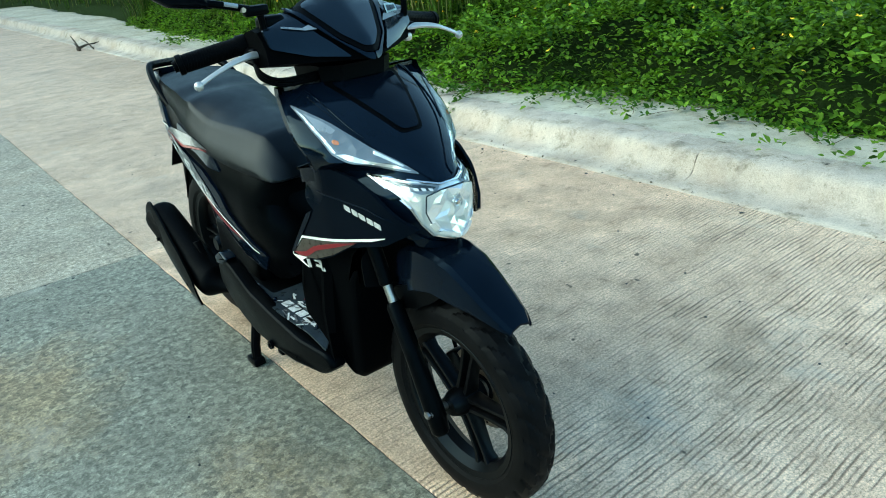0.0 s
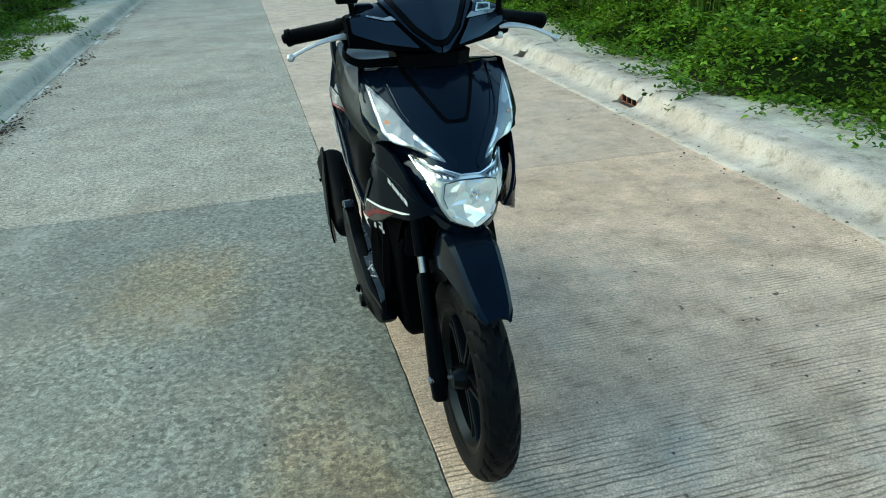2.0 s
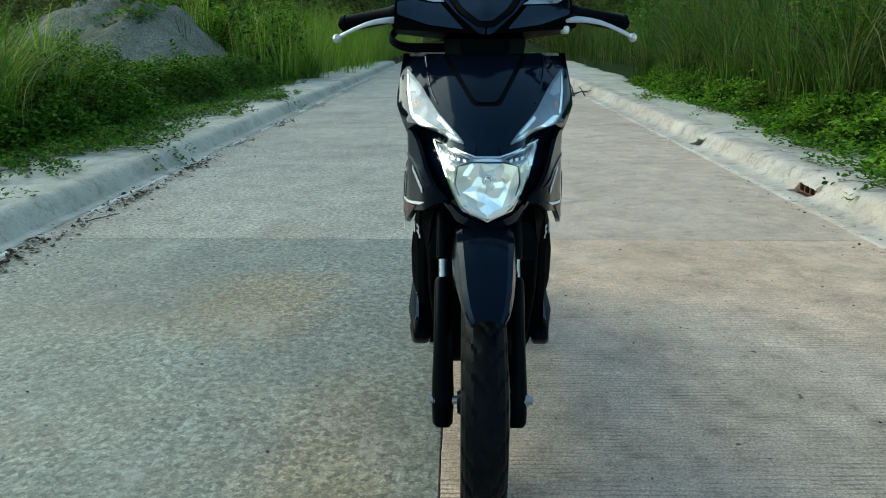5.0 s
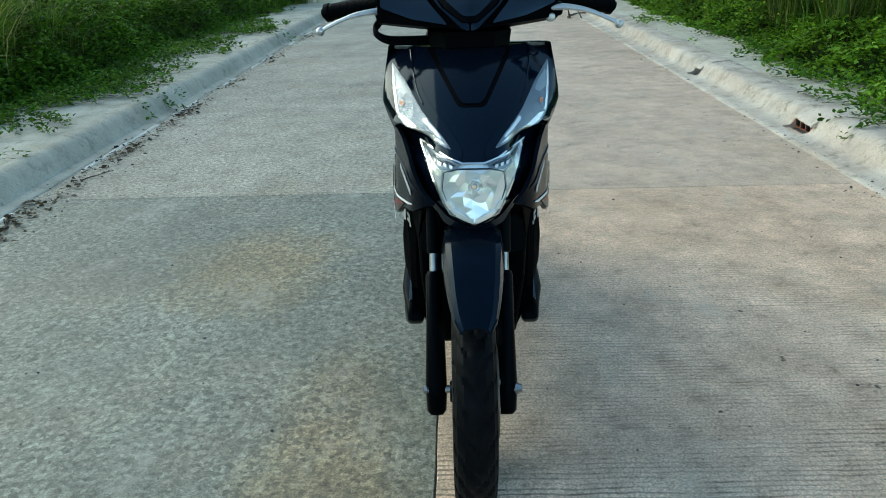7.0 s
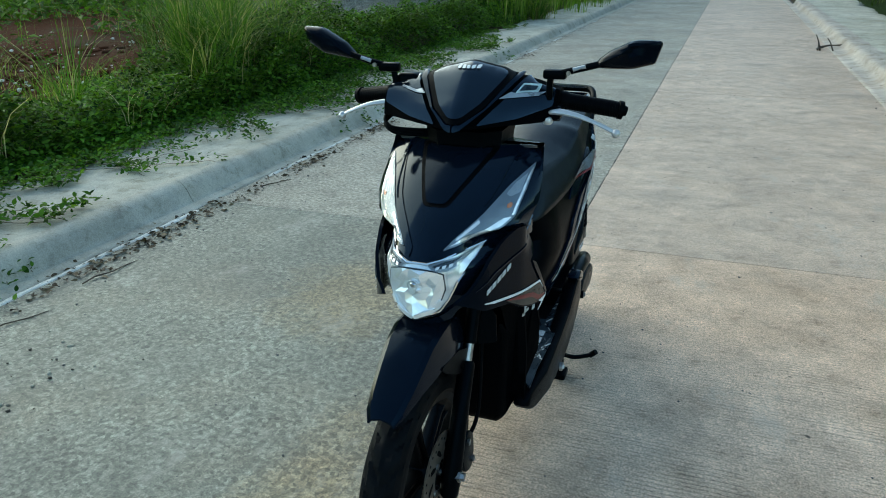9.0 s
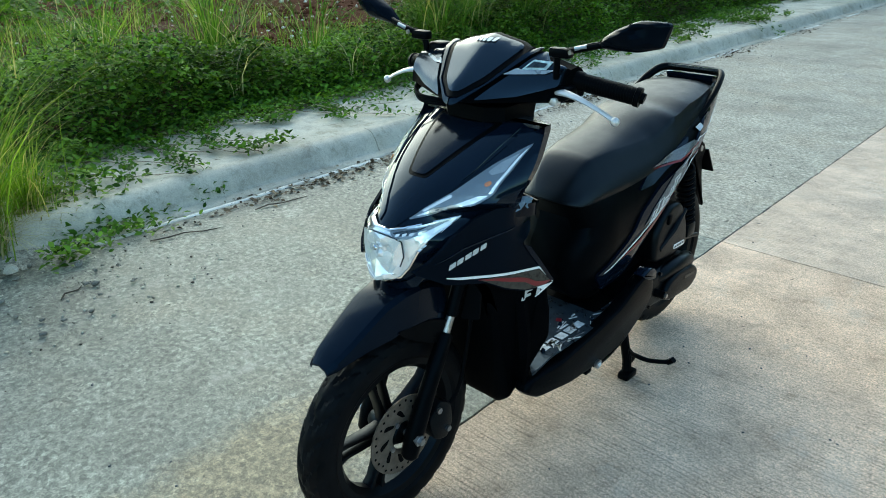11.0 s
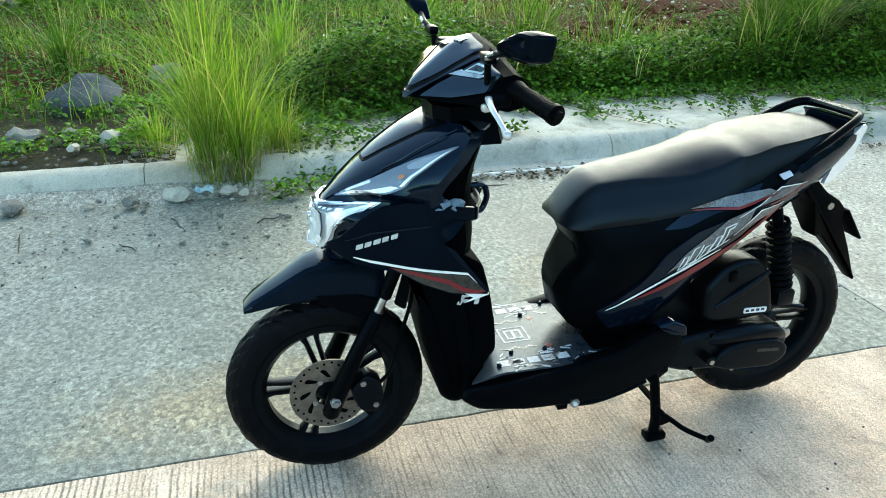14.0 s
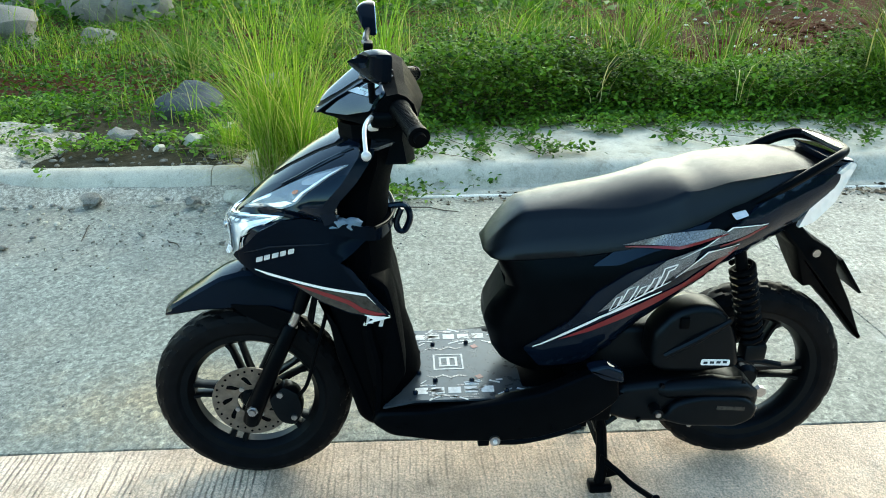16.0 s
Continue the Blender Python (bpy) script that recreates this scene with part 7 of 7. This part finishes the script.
# ---- stones, sticks and grit ----
def stone(name, at, size, seed, material, label):
    ob = part(name, lump((0, 0, 0), size, seed, 0.32, 3 if max(size) > 0.1 else 2), material, angle=0.5)
    ob.location = (at[0], at[1], at[2] + 0.5 * size[2])
    ob.rotation_euler = (0, 0, seed * 1.3)
    return tagged(ob, label, "stone")


stone("boulder", (-3.95, -1.22, 0.03), (0.25, 0.24, 0.18), 2, rock_dark, "dark grey weathered boulder in the weeds")
stone("boulder", (-7.6, -4.4, 0.08), (0.55, 0.45, 0.32), 5, rock, "pale grey boulder lying in the field")
stone("boulder", (-10.0, -3.9, 0.05), (0.9, 0.6, 0.75), 8, rock, "large pale boulder standing in the field")
stone("boulder", (-11.5, -5.5, 0.05), (0.9, 0.7, 0.7), 9, rock, "large pale boulder standing in the field")
stone("boulder", (-7.9, -3.4, 0.05), (0.24, 0.22, 0.17), 11, rock, "pale grey boulder lying in the field")
stone("boulder", (-4.9, -0.75, 0.08), (0.16, 0.15, 0.10), 12, rock, "grey stone among the weeds")
for i, (x, y, z, r) in enumerate(((-3.02, -1.42, 0.10, 0.085), (-2.92, -0.92, 0.10, 0.075), (-3.25, -1.98, 0.10, 0.06), (-3.1, -1.2, 0.10, 0.05), (-2.75, -1.1, 0.11, 0.035), (-2.15, -0.53, 0.0, 0.055), (-2.10, -0.75, 0.0, 0.035), (-2.12, -0.20, 0.0, 0.028), (-2.16, -0.28, 0.0, 0.035), (-2.15, -1.30, 0.0, 0.05), (-2.15, -0.95, 0.0, 0.022), (-3.3, -0.8, 0.10, 0.045), (-3.0, -1.75, 0.10, 0.04), (-2.8, -1.9, 0.1, 0.05))):
    stone("stone", (x, y, z - 0.2 * r + (0.025 if z == 0.0 else 0.03)), (r * 1.2, r, r * 0.75), 20 + i, kerb_stone if i % 3 else rock, "small pale stone by the broken kerb")
stone("stone", (-3.48, 13.9, 0.12), (0.14, 0.1, 0.07), 41, kerb_stone, "pale broken slab on the verge")

# bare earth washed over the road where the kerb is buried
rows = []
n = 40
for i in range(n):
    for j in range(26):
        x, y = -3.3 + 1.35 * j / 25, -5.2 + 5.8 * i / (n - 1)
        buried = float(ease(-1.5, -2.3, y))
        h = -0.02 + 0.15 * float(ease(-2.05 + 0.1 * math.sin(3 * y), -2.55, x)) * (0.12 + 0.93 * buried) + 0.016 * noise.noise((x * 4, y * 4, 2)) + (0.012 + 0.055 * float(ease(-2.08, -2.34, x))) * float(ease(-1.95, -2.2, x)) * float(ease(0.3, -0.25, y)) - 0.05 * float(ease(0.05, 0.4, y))
        rows.append((x, y, h))
ia = (np.arange(n - 1)[:, None] * 26 + np.arange(25)[None]).ravel()
tagged(cloud_mesh("washed_earth", np.array(rows), np.stack([ia, ia + 1, ia + 27, ia + 26], 1), pale_dust), "grey gravelly earth washed over the broken kerb", "earth", kind="stuff")


def crumbs(name, n, x0, x1, y0, y1, lo, hi, material, label, z=0.0, seed=0):
    """Loose grit: little faceted lumps."""
    r = np.random.default_rng(seed)
    ico = bmesh.new()
    bmesh.ops.create_icosphere(ico, subdivisions=1, radius=1)
    base = np.array([v.co[:] for v in ico.verts])
    f = np.array([[v.index for v in q.verts] for q in ico.faces])
    ico.free()
    k = len(base)
    v = 0.62 * base[None] * r.uniform(0.65, 1.2, (n, k, 1)) * r.uniform(0.6, 1.25, (n, 1, 3)) * (r.uniform(0, 1, (n, 1, 1)) ** 2.5 * (hi - lo) + lo) * np.array([1, 1, 0.65])
    a = r.uniform(0, 6.28, n)
    c, s = np.cos(a)[:, None], np.sin(a)[:, None]
    v = np.stack([v[..., 0] * c - v[..., 1] * s, v[..., 0] * s + v[..., 1] * c, v[..., 2]], 2)
    at = np.stack([r.uniform(x0, x1, n), r.uniform(y0, y1, n), np.full(n, z)], 1)
    ob = cloud_mesh(name, (v + at[:, None]).reshape(-1, 3), (f[None] + (np.arange(n) * k)[:, None, None]).reshape(-1, 3), material)
    return tagged(ob, label, "grit", kind="stuff")


crumbs("grit", 1100, -2.2, 2.0, -2.2, 8, 0.0018, 0.010, rock_dark, "scattered dark grit on the road", 0.001, 1)
crumbs("grit", 260, -2.25, -1.75, -0.2, 8, 0.002, 0.014, rock_dark, "dark grit along the gutter", 0.001, 2)
crumbs("grit", 900, -2.20, -2.08, 0.3, 16, 0.002, 0.014, dark_wood, "dark leaf litter caught along the gutter", 0.002, 8)
crumbs("grit", 200, -2.4, -1.2, -2.6, 0.5, 0.002, 0.012, dark_wood, "dark crumbs and leaf scraps on the road edge", 0.003, 13)
crumbs("grit", 240, -2.3, -1.45, -2.4, 0.2, 0.008, 0.034, rock, "grey stone chips strewn over the dusty road edge", 0.012, 17)
crumbs("grit", 900, -2.6, -1.3, -3.2, 0.5, 0.002, 0.018, kerb_stone, "pale gravel washed onto the road", 0.003, 3)
crumbs("grit", 90, -2.2, -1.8, -1.9, 0.1, 0.006, 0.03, kerb_stone, "pale stone chips below the grass tuft", 0.016, 21)
crumbs("grit", 420, -3.3, -2.4, -2.6, -0.4, 0.006, 0.045, rock, "pale gravel on the bare earth", 0.12, 4)
crumbs("grit", 160, 1.85, 2.08, -1.5, 7, 0.003, 0.018, rock_dark, "dark grit along the worn kerb", 0.004, 5)
crumbs("earth_clods", 2600, -11, -4.6, 1.5, 10, 0.02, 0.13, soil, "rough clods of red earth in the field", 0.11, 31)
crumbs("field_stones", 420, -11, -4.9, 0.5, 10, 0.012, 0.06, verge_line, "pale stones strewn on the red earth", 0.15, 6)

for i, (x, y, ln, a) in enumerate(((-2.02, 0.35, 0.32, 1.3), (-1.9, -0.55, 0.16, 0.4), (-1.75, -0.15, 0.12, 2.0), (-2.0, 0.9, 0.3, 1.45), (-2.08, 2.4, 0.22, 1.2), (-1.62, -0.75, 0.10, 0.9), (-1.85, -1.2, 0.2, 0.2))):
    pts = [(x + math.cos(a) * ln * s + 0.012 * math.sin(9 * s + i), y + math.sin(a) * ln * s, 0.006 + 0.004 * math.sin(5 * s)) for s in (0, 0.25, 0.5, 0.75, 1)]
    ob = part("twig", tube(pts, [0.003, 0.004, 0.003, 0.003, 0.0015], 5), dark_wood)
    tagged(ob, "thin dry twig lying on the road near the kerb", "twig", "twigs on the road")

# a broken frame of sticks lying by the far kerb
rack = empty("stick_frame", "broken bundle of dark sticks lying at the road edge", "frame")
for a, b in (((1.75, 10.7, 0.02), (2.05, 10.6, 0.10)), ((1.78, 10.85, 0.03), (2.08, 10.95, 0.05)), ((1.76, 10.62, 0.02), (1.80, 11.0, 0.09)), ((1.95, 10.58, 0.02), (1.9, 10.95, 0.15)), ((1.8, 10.7, 0.0), (1.72, 10.72, 0.22))):
    part("stick", tube([a, Vector(a).lerp(Vector(b), 0.5) + Vector((0, 0, 0.02)), b], [0.012, 0.009, 0.006], 6), dark_wood, rack)
pole = empty("power_pole", "thin pale roadside power pole far up the road", "pole")
part("shaft", tube([(-2.9, 52, -0.1), (-2.9, 52, 9.5)], [0.07, 0.05], 10), rock, pole)

# weeds rooted at the foot of the kerb, and a scrap of litter beside the tuft
x, y = rng.normal(-2.20, 0.07, 260), rng.normal(0.30, 0.16, 260)
foot = leaves("kerb_weeds", np.stack([x, y, rng.uniform(0.005, 0.06, 260)], 1), (0.02, 0.05), leaf_bright)
tagged(foot, "small green weeds rooted at the foot of the kerb", "weeds", kind="stuff")
x, y = rng.normal(-2.07, 0.035, 90), rng.normal(0.01, 0.05, 90)
foot = leaves("kerb_weeds", np.stack([x, y, rng.uniform(0.005, 0.09, 90)], 1), (0.02, 0.05), leaf_bright)
tagged(foot, "small green weeds growing out of the road edge", "weeds", kind="stuff")
scrap = part("plastic_scrap", sheet(rounded([(-0.05, -0.02), (0.045, -0.026), (0.05, 0.02), (-0.045, 0.024)], 0.008), lambda u, v: Vector((u, v, 0.012 * math.sin(70 * u) + 0.006 * math.sin(120 * v))), (0, 0, 0.002), 0.012), pale_plastic)
scrap.location, scrap.rotation_euler = (-2.17, -0.40, 0.045), (0.2, 0.1, 1.3)
tagged(scrap, "crumpled scrap of pale blue plastic at the kerb", "litter")

# dead leaves and bits of stalk caught along the gutter
spots = []
for cy, n in ((0.9, 50), (1.3, 90), (1.75, 120), (2.3, 40), (3.0, 120), (3.6, 60), (4.2, 90), (5.4, 40), (7.0, 70), (9.0, 60)):
    for k in range(n):
        spots.append((rng.normal(-2.10, 0.045), rng.normal(cy, 0.20), rng.uniform(0.004, 0.012)))
dead = leaves("leaf_litter", np.array(spots), (0.015, 0.045), litter, tilt=(-0.1, 0.25))
tagged(dead, "dark dead leaves and stalks caught along the gutter", "leaf litter", kind="stuff")
spots = [(rng.normal(1.95, 0.06), rng.uniform(-1, 9), 0.006) for k in range(160)]
tagged(leaves("leaf_litter", np.array(spots), (0.006, 0.022), litter, tilt=(-0.1, 0.25)), "dead leaves along the worn kerb", "leaf litter", kind="stuff")
